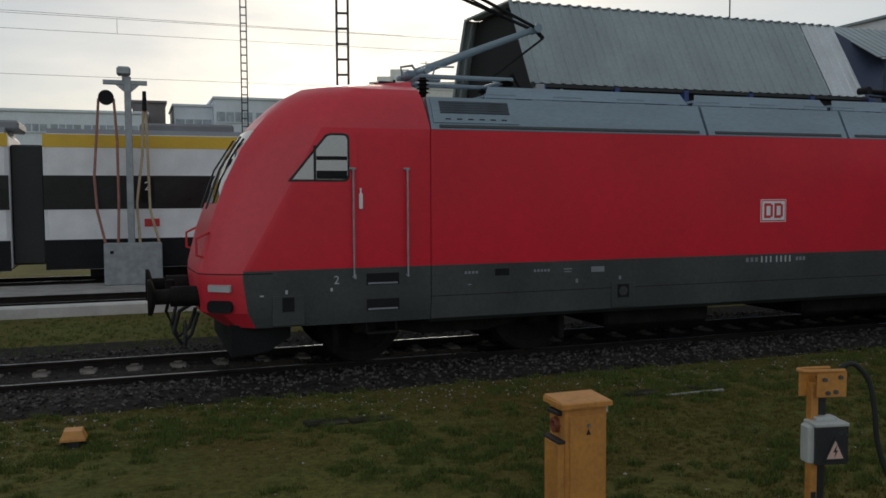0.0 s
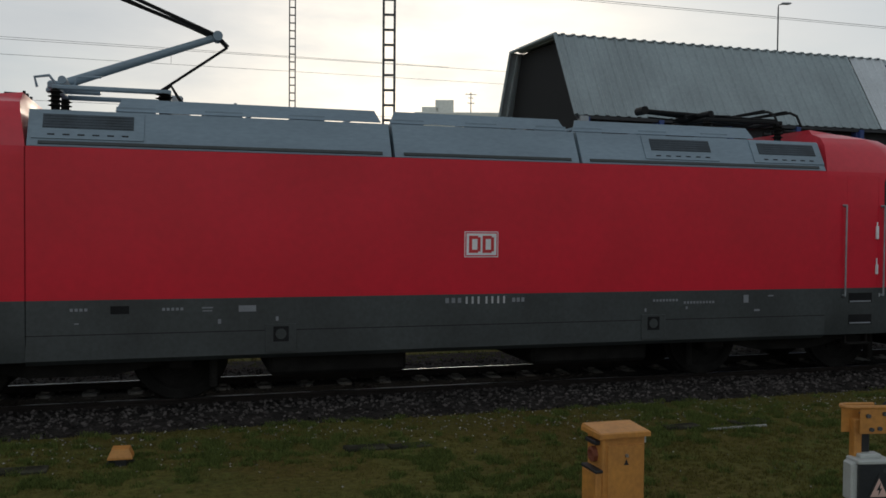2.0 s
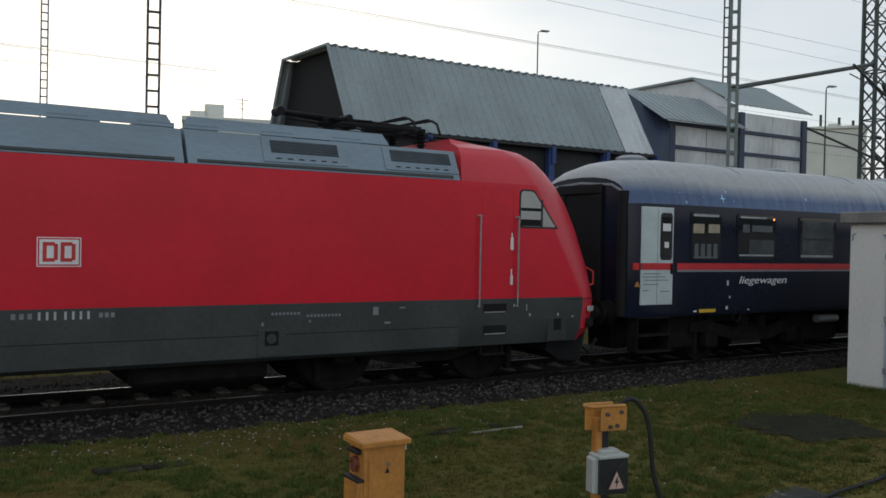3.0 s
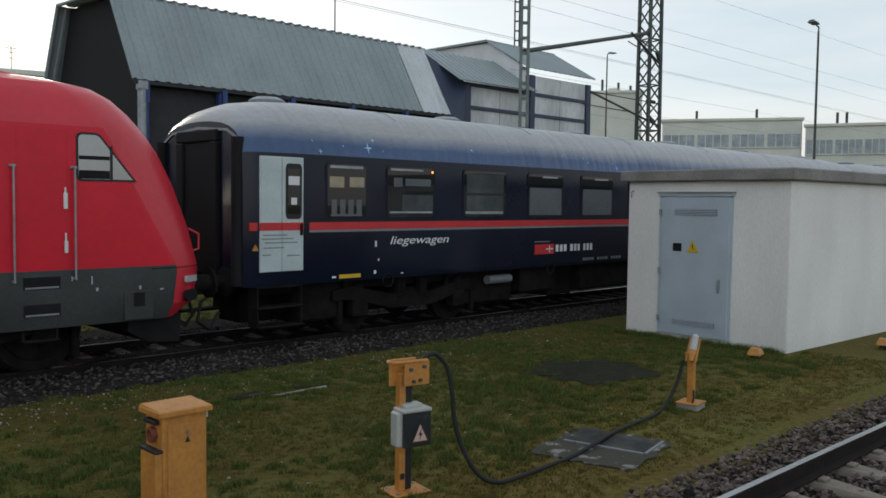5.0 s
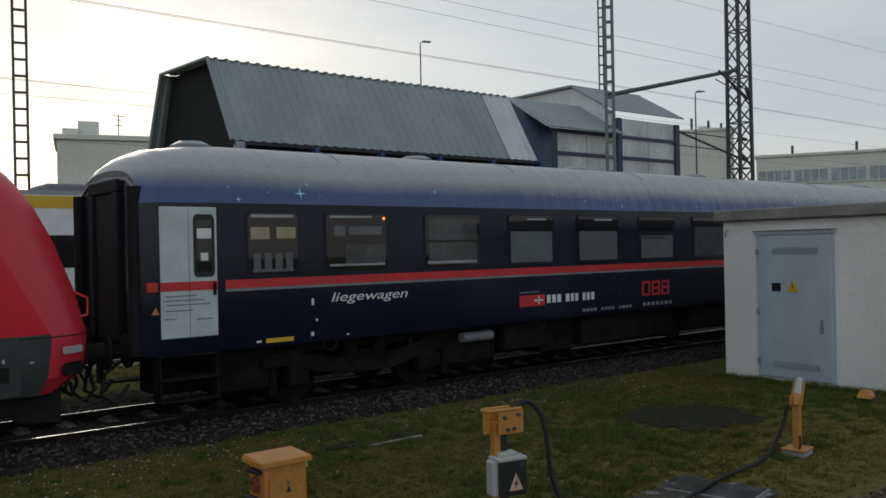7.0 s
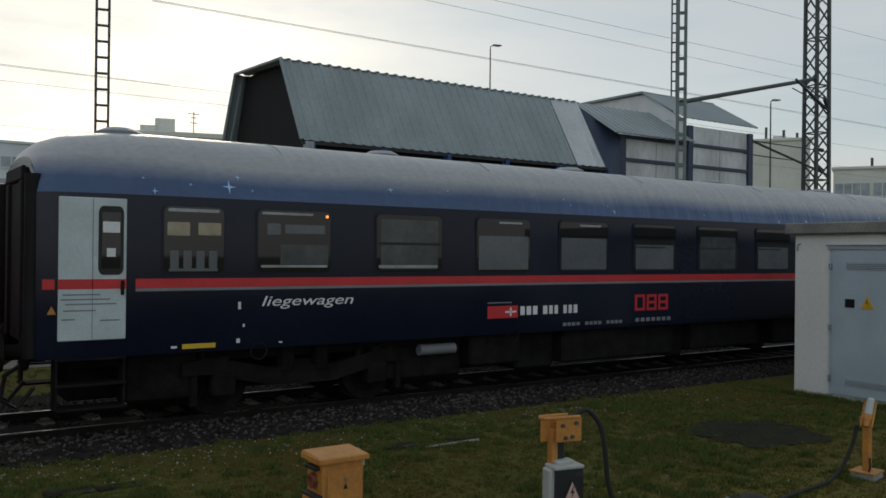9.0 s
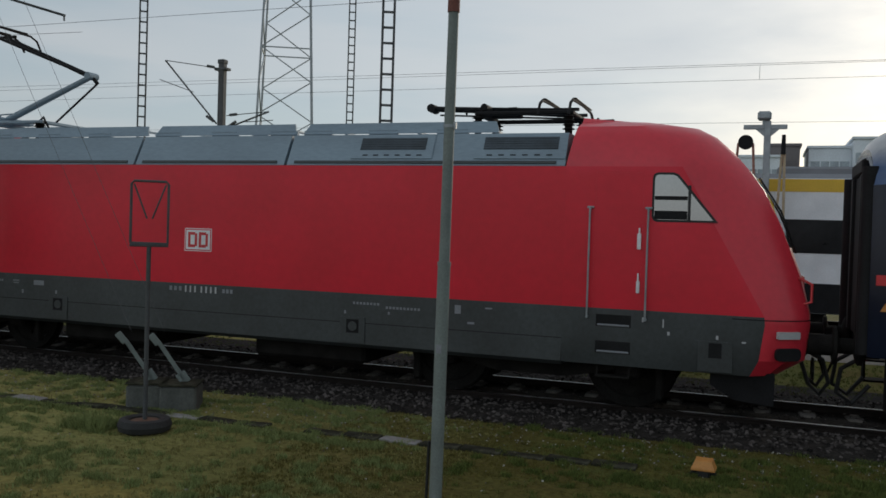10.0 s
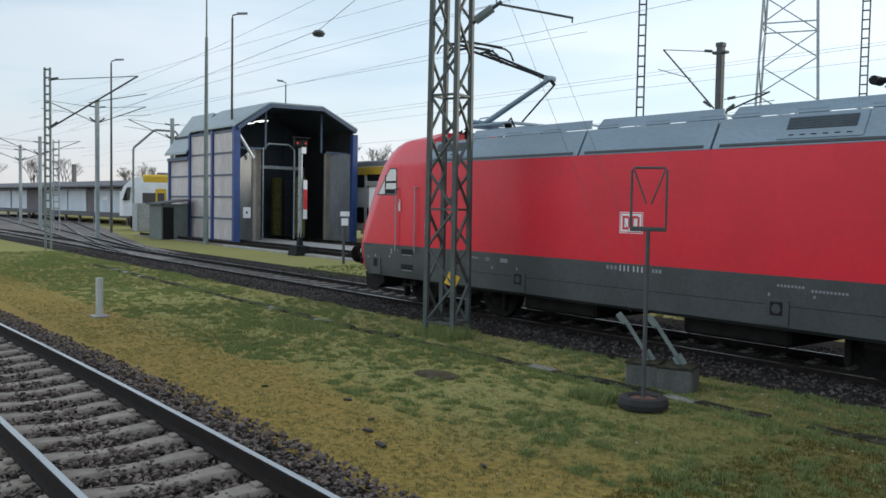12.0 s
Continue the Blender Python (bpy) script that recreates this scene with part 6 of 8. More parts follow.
def plug_post():
    t = thing("plug_holder", "short yellow post holding a white and yellow cable plug", "post", pose(9.70, 5.28, 0, 0, 0, 8))
    part("footing", Shape().box(-0.14, 0.14, -0.13, 0.13, -0.02, 0.07, 0.01), CONC, t)
    part("base_plate", Shape().box(-0.155, 0.155, -0.14, 0.14, 0.07, 0.088, 0.004), YEL, t)
    part("post", Shape().box(-0.045, 0.045, -0.04, 0.04, 0.085, 0.66, 0.008), YEL, t)
    part("strap", Shape().tube([(-0.05, -0.05, 0.24), (-0.06, -0.06, 0.15), (-0.10, -0.06, 0.09)], 0.012, 6), RUBBER, t)
    a = Vector((-0.11, -0.03, 0.60))
    d = Vector((0.42, 0.0, 0.9)).normalized()
    part("cradle", Shape().cyl(a + Vector((0, 0.06, 0)), a + d * 0.30 + Vector((0, 0.06, 0)), 0.012, 6).cyl(a + Vector((0, -0.06, 0)), a + d * 0.30 + Vector((0, -0.06, 0)), 0.012, 6).box(-0.08, 0.08, -0.05, 0.06, 0.62, 0.70, 0.01), YEL, t, "yellow cradle")
    p = part("plug", Shape().cyl(a, a + d * 0.08, 0.034, 12, 0.05).cyl(a + d * 0.08, a + d * 0.14, 0.055, 12), YEL, t, "yellow plug collar")
    part("plug_cap", Shape().cyl(a + d * 0.14, a + d * 0.31, 0.05, 12, 0.046).cyl(a + d * 0.31, a + d * 0.34, 0.046, 12, 0.025), BOXG, p, "pale plug cap")
    return t


def ground_lamp(x, y, turn, s=0.9):
    t = thing("dwarf_box", "small yellow hooded ground box on a dark foot", "ground box", pose(x, y, 0, 0, 0, turn), group="yellow ground boxes")
    part("foot", Shape().box(-0.07 * s, 0.07 * s, -0.06 * s, 0.06 * s, -0.02, 0.09, 0.01), RUBBER, t)
    part("hood", Shape().loft([[(-0.135 * s, -0.10 * s, 0.075), (0.135 * s, -0.10 * s, 0.075), (0.135 * s, 0.10 * s, 0.075), (-0.135 * s, 0.10 * s, 0.075)], [(-0.135 * s, -0.10 * s, 0.095), (0.135 * s, -0.10 * s, 0.095), (0.135 * s, 0.10 * s, 0.095), (-0.135 * s, 0.10 * s, 0.095)], [(-0.095 * s, -0.065 * s, 0.175), (0.095 * s, -0.065 * s, 0.175), (0.095 * s, 0.065 * s, 0.19), (-0.095 * s, 0.065 * s, 0.19)]]), YEL, t, "bright yellow hood", smooth=20)
    for e in (-1, 1):
        part("cable_tail", Shape().tube([(e * 0.06, 0, 0.03), (e * 0.11, 0, 0.04), (e * 0.14, 0.02, 0.0)], 0.018, 6), RUBBER, t)
    return t


def slim_pole():
    t = thing("lamp_pole", "slim grey steel pole with a cable at its foot", "pole", pose(-2.30, 5.97, 0.5, 0.5, 0.6, 0) @ Matrix.Diagonal((0.72, 0.72, 0.8, 1.0)))
    part("shaft", Shape().cyl((0, 0, -0.75), (0, 0, 2.2), 0.066, 16).cyl((0, 0, 2.2), (0, 0, 6.4), 0.056, 16, 0.05), MASTG, t, "grey painted shaft", smooth=40)
    part("collar", Shape().cyl((0, 0, 2.18), (0, 0, 2.22), 0.07, 16), MASTG, t)
    part("clamp", Shape().cyl((0, 0, 3.45), (0, 0, 3.48), 0.061, 16).box(0.05, 0.075, -0.02, 0.02, 3.44, 3.5), GALV, t)
    part("top_sleeve", Shape().cyl((0, 0, 4.5), (0, 0, 6.0), 0.062, 16), mat("rust_red_sleeve", (0.16, 0.055, 0.04), 0.7, var=0.2), t, "rust-red upper sleeve")
    part("plate", Shape().box(-0.03, 0.03, -0.073, -0.064, 1.38, 1.46), GREYS, t)
    part("foot_cable", Shape().tube([(-0.085, -0.02, 0.55), (-0.09, -0.02, 0.25), (-0.10, -0.03, -0.66)], 0.018, 6), CABLE, t)
    return t


def wire_sign():
    t = thing("frame_sign", "empty metal sign frame on a thin post in a tyre", "sign", pose(-6.92, 8.42, 0, 0, 0, 38))
    part("tyre", Shape().lathe([(0.17, 0.02), (0.24, 0.0), (0.30, 0.03), (0.315, 0.09), (0.29, 0.155), (0.23, 0.17), (0.18, 0.15), (0.17, 0.10)], 26, "z"), TYRE, t, "old black tyre")
    part("filling", Shape().lathe([(0.01, 0.11), (0.19, 0.11), (0.19, 0.13), (0.01, 0.15)], 20, "z"), mat("rusty_filling", (0.13, 0.07, 0.045), 0.9, var=0.3, scale=8), t, "rusty concrete filling")
    part("post", Shape().cyl((0, 0, 0.1), (0, 0, 2.22), 0.027, 10), MASTB, t)
    part("frame", Shape().tube([(-0.21, 0, 2.25), (-0.21, 0, 2.95), (-0.18, 0, 2.985), (0.18, 0, 2.985), (0.21, 0, 2.95), (0.21, 0, 2.25), (-0.21, 0, 2.25)], 0.016, 8), MASTB, t, "rounded rectangular tube frame")
    part("foot_bar", Shape().box(-0.22, 0.22, -0.025, 0.025, 2.205, 2.245, 0.006), MASTB, t)
    for e in (-1, 1):
        part("stay", Shape().cyl((e * 0.18, 0, 2.95), (e * 0.03, 0, 2.54), 0.011, 6), MASTB, t)
    return t


def weight_blocks():
    for k, (x, y) in enumerate(((-7.82, 9.60), (-7.36, 9.70))):
        t = thing("anchor_block", "grey concrete block carrying a leaning steel bracket", "concrete block", pose(x, y, 0, 0, 0, 24), group="anchor blocks")
        part("block", Shape().box(-0.24, 0.24, -0.24, 0.24, -0.05, 0.33, 0.03), BLOCKM, t, "weathered concrete block")
        part("cap", Shape().box(-0.25, 0.25, -0.25, 0.25, 0.33, 0.355, 0.01), TROUGHM, t)
        part("bracket", Shape().box(-0.028, 0.028, -0.012, 0.012, 0.0, 0.66, 0.004).box(-0.07, 0.07, -0.012, 0.012, 0.0, 0.16, 0.01), MASTG, t, "bent galvanised bracket", Matrix.Translation((0.05, 0.05, 0.34)) @ pose(0, 0, 0, 0, -34, 10))
        part("bracket_head", Shape().box(-0.045, 0.045, -0.018, 0.018, 0.0, 0.17, 0.015), MASTG, t, "", Matrix.Translation((-0.32, 0.0, 0.86)) @ pose(0, 0, 0, 0, -40, 10))


PATCHY = mat("patchy_concrete", (0.045, 0.042, 0.03), 0.9, col2=(0.24, 0.23, 0.21), var=0.2, scale=5.5, grain=40, bump=0.4, lo=0.55, hi=0.63)


def slabs():
    t = thing("manhole_cover", "weathered concrete and steel manhole cover flush with the grass", "manhole cover", pose(7.45, 5.02, 0, 0, 0, 12))
    rs = random.Random(8)
    edge = []
    for k in range(36):
        a = 2 * math.pi * k / 36
        q = max(abs(math.cos(a)) / 0.60, abs(math.sin(a)) / 0.54)
        edge.append((math.cos(a) / q + rs.uniform(-0.05, 0.03), math.sin(a) / q + rs.uniform(-0.05, 0.03)))
    part("surround", Shape().prism(edge, "z", -0.05, 0.018), PATCHY, t, "broken, half overgrown concrete surround", smooth=0)
    part("plate", Shape().box(-0.02, 0.50, -0.44, 0.40, 0.0, 0.030, 0.006), mat("worn_steel_plate", (0.018, 0.018, 0.017), 0.65, 0.0, var=0.4, scale=3, grain=20, bump=0.2, col2=(0.055, 0.055, 0.05), lo=0.5, hi=0.65, spec=0.25), t, "dark worn steel plate")
    part("plate_edge", Shape().box(-0.05, -0.02, -0.44, 0.42, 0.0, 0.034, 0.004).box(-0.02, 0.52, -0.47, -0.44, 0.0, 0.033, 0.004), GREYS, t)
    s = Shape()
    ring = []
    for k in range(96):
        a = 2 * math.pi * k / 96
        r = 0.92 + 0.4 * noise.noise((math.cos(a) * 2, math.sin(a) * 2, 3)) + 0.22 * noise.noise((math.cos(a) * 9, math.sin(a) * 9, 5)) + rs.uniform(-0.06, 0.06)
        ring.append((10.75 + 1.05 * r * math.cos(a), 7.55 + 0.95 * r * math.sin(a)))
    s.add([(10.75, 7.55, 0.045)] + [(x, y, 0.010) for x, y in ring], [(0, 1 + k, 1 + (k + 1) % 96) for k in range(96)])
    lone("bare_patch", s, SOIL, "bare dark soil patch in the grass", "soil", kind="structure", fix=False)
    s = Shape()
    ring = [(-10.0 + 0.42 * math.cos(2 * math.pi * k / 24), 7.55 + 0.28 * math.sin(2 * math.pi * k / 24)) for k in range(24)]
    s.add([(-10.0, 7.55, 0.045)] + [(x, y, 0.012) for x, y in ring], [(0, 1 + k, 1 + (k + 1) % 24) for k in range(24)])
    lone("bare_patch", s, mat("dry_bare_soil", (0.075, 0.062, 0.042), 0.95, var=0.35, scale=5, grain=30, bump=0.8, depth=0.02, spec=0.1), "round bare spot in the moss", "soil", kind="structure", fix=False)


def trough():
    t = thing("cable_trough", "row of half-buried concrete cable trough lids", "cable trough", kind="structure")
    x = -34.0
    rs = random.Random(3)
    while x < 9.5:
        w = 0.5
        y = interp(x, [-34, -14.3, -4.5, -1.0, 6.2, 12], [9.6, 9.05, 9.35, 9.42, 9.40, 9.6])
        if rs.random() < (0.97 if x < -1 else 0.25):
            part("lid", Shape().box(-w / 2 + 0.01, w / 2 - 0.01, -0.10, 0.10, -0.03, 0.022, 0.008), TROUGHM if rs.random() < 0.88 else SLABM, t, "", pose(x, y, rs.uniform(-0.006, 0.016), rs.uniform(-4, 4), rs.uniform(-2, 2), rs.uniform(-5, 5)))
        x += w
    s = Shape().box(6.24, 7.1, 9.16, 9.20, 0.0, 0.03, 0.008)
    lone("timber_strip", s, CONC, "pale weathered strip lying in the grass", "strip", m=pose(0, 0, 0))


yellow_cabinet()
socket_stand()
supply_cable()
plug_post()
ground_lamp(-0.57, 9.45, -4)
ground_lamp(13.58, 6.27, 10, 1.0)
ground_lamp(16.3, 5.2, 10, 1.0)
slim_pole()
wire_sign()
weight_blocks()
slabs()
trough()
st = thing("marker_post", "short pale grey marker post on a plate beside the track", "post", pose(-18.9, 5.36, 0))
part("shaft", Shape().cyl((0, 0, 0), (0, 0, 0.83), 0.075, 12), BOXG, st)
part("plate", Shape().box(-0.2, 0.2, -0.16, 0.16, 0.0, 0.04, 0.01), CONC, st)


# ---- masts, wires and the far side ----
# far facade and window colours lightened to paint in the haze
BUILDP = mat("hazed_grey_facade", (0.64, 0.69, 0.74), 0.9, var=0.08, scale=0.3, grain=5, bump=0.05)
BUILDB = mat("hazed_beige_facade", (0.66, 0.67, 0.62), 0.9, var=0.08, scale=0.3, grain=5, bump=0.05)
BRICKD = mat("hazed_dark_facade", (0.16, 0.145, 0.145), 0.9, var=0.1, scale=0.4, grain=5)
FARW = mat("hazed_window_glass", (0.30, 0.35, 0.39), 0.25, var=0.2, scale=0.8, grain=6, bump=0)
ROOFT = mat("flat_roof_felt", (0.10, 0.10, 0.11), 0.9, var=0.15, scale=0.5, grain=8)


def ladder_mast(x, y, h, w, turn=0.0, gap=0.57, material=MASTB, base=0.0):
    t = thing("catenary_mast", "slender ladder-like steel catenary mast", "mast", pose(x, y, base, 0, 0, turn), group="catenary masts")
    for e in (-1, 1):
        part("upright", Shape().box(e * w / 2 - 0.045, e * w / 2 + 0.045, -0.05, 0.05, 0, h, 0.01), material, t)
    me = Shape().box(-w / 2, w / 2, -0.02, 0.02, -0.045, 0.045, 0.008).mesh("rung", material)
    z = 0.8
    while z < h:
        part("rung", me, None, t, "", pose(0, 0, z))
        z += gap
    return t


def lattice_mast(x, y, h, w0, w1, turn=0.0, step=0.9, leg=0.05, brace=0.025, material=MASTG, label="riveted four-legged lattice mast, grey-green"):
    t = thing("lattice_mast", label, "mast", pose(x, y, 0, 0, 0, turn), group="lattice masts")
    def at(a, b, z):
        w = w0 + (w1 - w0) * z / h
        return (a * w / 2, b * w / 2, z)
    C = [(-1, -1), (1, -1), (1, 1), (-1, 1)]
    for a, b in C:
        p, q = Vector(at(a, b, -0.1)), Vector(at(a, b, h))
        part("leg", Shape().cyl(p, q, leg, 4), material, t, smooth=0)
    z, k = 0.25, 0
    while z < h - step:
        for i in range(4):
            a, b = C[i], C[(i + 1) % 4]
            if k % 2:
                a, b = b, a
            part("brace", Shape().cyl(at(*a, z), at(*b, z + step), brace, 4), material, t, smooth=0)
            if k % 3 == 0:
                part("brace", Shape().cyl(at(*a, z), at(*b, z), brace, 4), material, t, smooth=0)
        z += step
        k += 1
    return t


def street_lamp(x, y, h, arm, turn=0.0, r=0.07):
    t = thing("yard_lamp", "tall grey yard lamp with one short arm", "lamp post", pose(x, y, 0, 0, 0, turn), group="yard lamps")
    part("pole", Shape().cyl((0, 0, 0), (0, 0, h - 0.25), r, 10, r * 0.6), MASTB, t)
    part("arm", Shape().tube([(0, 0, h - 0.3), (0.02, 0, h - 0.1), (arm * 0.4, 0, h)], r * 0.45, 6), MASTB, t)
    part("lamp_head", Shape().loft([[(arm * 0.3, -0.14, h - 0.03), (arm * 0.3, 0.14, h - 0.03), (arm * 0.3, 0.10, h + 0.07), (arm * 0.3, -0.10, h + 0.07)], [(arm, -0.18, h + 0.02), (arm, 0.18, h + 0.02), (arm, 0.08, h + 0.12), (arm, -0.08, h + 0.12)]]), GREYS, t, "flat grey lamp head")
    return t


def wire(p, q, r=0.012, sag=0.0, n=10):
    p, q = Vector(p), Vector(q)
    pts = [p + (q - p) * (k / n) - Vector((0, 0, sag * 4 * (k / n) * (1 - k / n))) for k in range(n + 1)]
    return lone("overhead_wire", Shape().tube(pts, r, 4), WIREM, "thin dark overhead wire", "wire", group="overhead wires", smooth=0, fix=False)


def cantilever(x, y, z, reach, turn, rise=1.3, r=0.042):
    """Hinged bracket with insulators, its top tube level and its strut sloping."""
    t = thing("cantilever_bracket", "sloping catenary bracket with dark insulators", "bracket", pose(x, y, z, 0, 0, turn), group="catenary brackets")
    part("strut", Shape().cyl((0, 0, -rise), (reach, 0, 0.25), r, 6), MASTB, t)
    part("top_tube", Shape().cyl((0, 0, 0), (reach, 0, 0.25), r * 0.5, 6), MASTB, t)
    part("steady_arm", Shape().cyl((reach * 0.45, 0, -rise * 0.45), (reach * 1.1, 0, -rise * 0.25), r * 0.45, 6), MASTB, t)
    for p, d in (((0.12, 0, -rise + 0.1), (0.35, 0, 0.25)), ((0.15, 0, 0.03), (0.35, 0, 0.05))):
        part("insulator", Shape().cyl(p, (p[0] + d[0], 0, p[2] + d[2]), r * 1.6, 8), MASTB, t)
    return t


ladder_mast(7.60, 32.2, 16, 0.42, -13)
ladder_mast(7.90, 64.5, 22, 0.42, -7)
ladder_mast(-13.2, 29.2, 15, 0.42, 24)
ladder_mast(-26.9, 53.7, 20, 0.42, 27)
ladder_mast(-31.9, 38.5, 18, 0.38, 40)
ladder_mast(19.0, 15.75, 13, 0.20, -50, 0.42, MASTG)
ladder_mast(40.2, 34.0, 19, 0.27, -50)
lattice_mast(28.07, 17.35, 13, 0.62, 0.52, -13, 0.55, 0.07, 0.03, MASTL)
lattice_mast(-13.15, 10.2, 11, 0.60, 0.50, 22, 0.72, 0.06, 0.03, MASTL)
lattice_mast(-40.9, 68.8, 34, 5.6, 3.2, 28, 3.0, 0.13, 0.07, GALV, "tall galvanised power pylon with open bracing")
cm = thing("catenary_mast", "stout concrete catenary mast", "mast", pose(-24.0, 34.5, 0), group="catenary masts")
part("shaft", Shape().box(-0.15, 0.15, -0.15, 0.15, 0, 10.1, 0.03), MASTB, cm)
part("cap", Shape().box(-0.18, 0.18, -0.18, 0.18, 10.0, 10.2, 0.03), MASTB, cm)
for z in (9.75, 7.0):
    part("clamp", Shape().box(-0.34, 0.34, -0.19, 0.19, z - 0.06, z + 0.06, 0.02), MASTB, cm)
cantilever(-24.2, 34.4, 9.8, 2.4, 205, 2.6)
cantilever(-23.8, 34.6, 7.6, 2.0, 20, 0.6)
# bracket of the near lattice mast, reaching over the main track
br = thing("cantilever_bracket", "catenary bracket reaching over the main track", "bracket", pose(-12.9, 10.5, 6.05, 0, 0, 40), group="catenary brackets")
part("strut", Shape().cyl((0, 0, -0.1), (0.55, 0, 0.30), 0.035, 8), MASTB, br)
part("insulator", Shape().cyl((0.05, 0, -0.05), (0.38, 0, 0.18), 0.085, 10), MASTG, br, "grey-green insulator")
part("steady_arm", Shape().cyl((0.5, 0, 0.25), (1.9, 0, -0.05), 0.022, 6).cyl((1.88, 0, -0.05), (1.88, 0, -0.14), 0.015, 6), MASTB, br)
part("stay", Shape().cyl((0.45, 0, 0.28), (0.5, 0.2, 1.9), 0.014, 5), MASTB, br)
tg = thing("mast_tag", "small white tag strapped to the lattice mast", "tag", pose(-13.33, 9.83, 2.0, 0, 0, 22))
part("plate", Shape().box(-0.05, 0.05, -0.03, 0.0, -0.14, 0.14, 0.01), WHITEP, tg)
tg = thing("mast_tag", "small yellow tag plate on the lattice mast", "tag", pose(-12.80, 10.04, 1.08, 0, 25, 32))
part("plate", Shape().box(-0.12, 0.12, -0.02, 0.0, -0.12, 0.12, 0.02), YBAND, tg)
# beam between the masts on the far side of the coach
bm_ = lone("portal_beam", Shape().cyl((19.05, 15.8, 6.75), (28.0, 17.3, 8.75), 0.065, 8), MASTL, "grey cross beam between two masts", "beam")
cantilever(28.0, 16.85, 7.85, 3.4, 195, 0.3)
cantilever(28.3, 17.1, 6.2, 3.0, 160, 0.8)

street_lamp(37.2, 14.9, 10.1, -0.75, 0)
street_lamp(49.6, 33.95, 12.7, 0.9, 0)
street_lamp(36.9, 47.4, 17.0, 0.9, 0)
street_lamp(-50.3, 22.35, 14.0, 0.9, 60, 0.10)
street_lamp(-55.1, 28.5, 11.0, -0.6, 60)
street_lamp(-67.1, 20.2, 13.0, 0.9, 60, 0.10)
tm = thing("radio_mast", "tall slim grey mast beside the wash hall", "mast", pose(-48.6, 20.0, 0))
part("shaft", Shape().cyl((0, 0, 0), (0, 0, 12.0), 0.16, 10, 0.09).cyl((0, 0, 12), (0, 0, 15), 0.06, 8, 0.04), MASTG, tm)
ladder_mast(-45.6, 10.65, 8.9, 0.26, 55, 0.40, MASTG)
cantilever(-45.58, 10.67, 8.3, 4.4, 52, 2.4)
for x, y, h in ((-57.8, 16.5, 8.9), (-61.0, 22.6, 8.4), (-75.0, 17.0, 7.5), (-88.2, 18.3, 7.5), (-95, 14, 7.5)):
    m_ = thing("catenary_mast", "grey catenary mast in the yard", "mast", pose(x, y, 0), group="catenary masts")
    part("shaft", Shape().box(-0.12, 0.12, -0.12, 0.12, 0, h, 0.03), MASTFAR, m_)
    cantilever(x, y, h - 0.5, 3.0, 80, 1.0, 0.03)
    cantilever(x, y, h - 0.5, 3.0, 260, 1.0, 0.03)
ladder_mast(-70.0, 17.0, 7.0, 0.4, 70, 0.5, GALV)
gb = lone("bent_gantry", Shape().tube([(-71.4, 23.25, 0), (-71.4, 23.25, 6.6), (-71.38, 23.3, 6.8), (-70.85, 24.75, 8.25), (-70.8, 24.9, 8.3), (-70.3, 26.3, 8.25), (-70.2, 26.5, 8.0)], 0.09, 8), MASTG, "bent grey steel gantry arm", "bracket")

# wires along the tracks
for p, q, sg in (((-120, 32.2, 8.78), (120, 32.2, 8.5), 0.0), ((-120, 32.2, 8.22), (120, 32.2, 8.05), 0.0), ((-120, 32.2, 6.77), (60, 32.2, 6.57), 0.0),
                 ((-120, 32.2, 9.25), (10, 32.2, 8.65), 0.0), ((5, 17.15, 7.4), (90, 17.15, 7.35), 0.0), ((10, 17.15, 8.56), (90, 17.15, 8.25), 0.0), ((10, 17.3, 8.95), (90, 17.3, 9.4), 0.0), ((16, 17.0, 10.4), (90, 17.0, 11.4), 0.0), ((20, 17.15, 6.5), (90, 17.15, 6.7), 0),
                 ((-120, 12.88, 6.22), (60, 12.88, 6.20), 0.0), ((-17, 22.35, 10.3), (-103, 22.35, 11.2), 0.0), ((-24, 22.35, 11.5), (-103, 22.35, 12.9), 0.0), ((-21, 22.35, 8.6), (-103, 22.35, 9.9), 0.0),
                 ((-12.65, 10.8, 6.3), (-120, 13.5, 7.4), 0.3), ((-12.65, 10.8, 8.1), (-60, 12.88, 7.6), 0.5)):
    wire(p, q, 0.0045 if p[1] < 20 else 0.0075, sg)
for x, y, z0, z1 in ((-0.3, 32.2, 8.15, 8.65), (16, 32.2, 8.1, 8.6)):
    wire((x, y, z0), (x, y, z1), 0.010, 0, 2)
# guy wires seen against the roof of the locomotive
wire((-12.85, 10.45, 8.0), (-8.15, 9.62, 1.0), 0.0028, 0, 3)
wire((-12.75, 10.55, 8.8), (-7.7, 9.75, 1.0), 0.0028, 0, 3)
hl = thing("hanging_lamp", "dark oval lamp hung on a span wire", "lamp", pose(-41.9, 23.6, 11.75))
part("body", Shape().lathe([(0.03, -0.2), (0.28, -0.14), (0.36, 0.0), (0.24, 0.14), (0.03, 0.2)], 14, "z"), MASTB, hl)
wire((-41.9, 23.6, 11.93), (-14, 21, 17.0), 0.014)
wire((-41.9, 23.6, 11.93), (-120, 30.8, -2 + 13.5), 0.014)


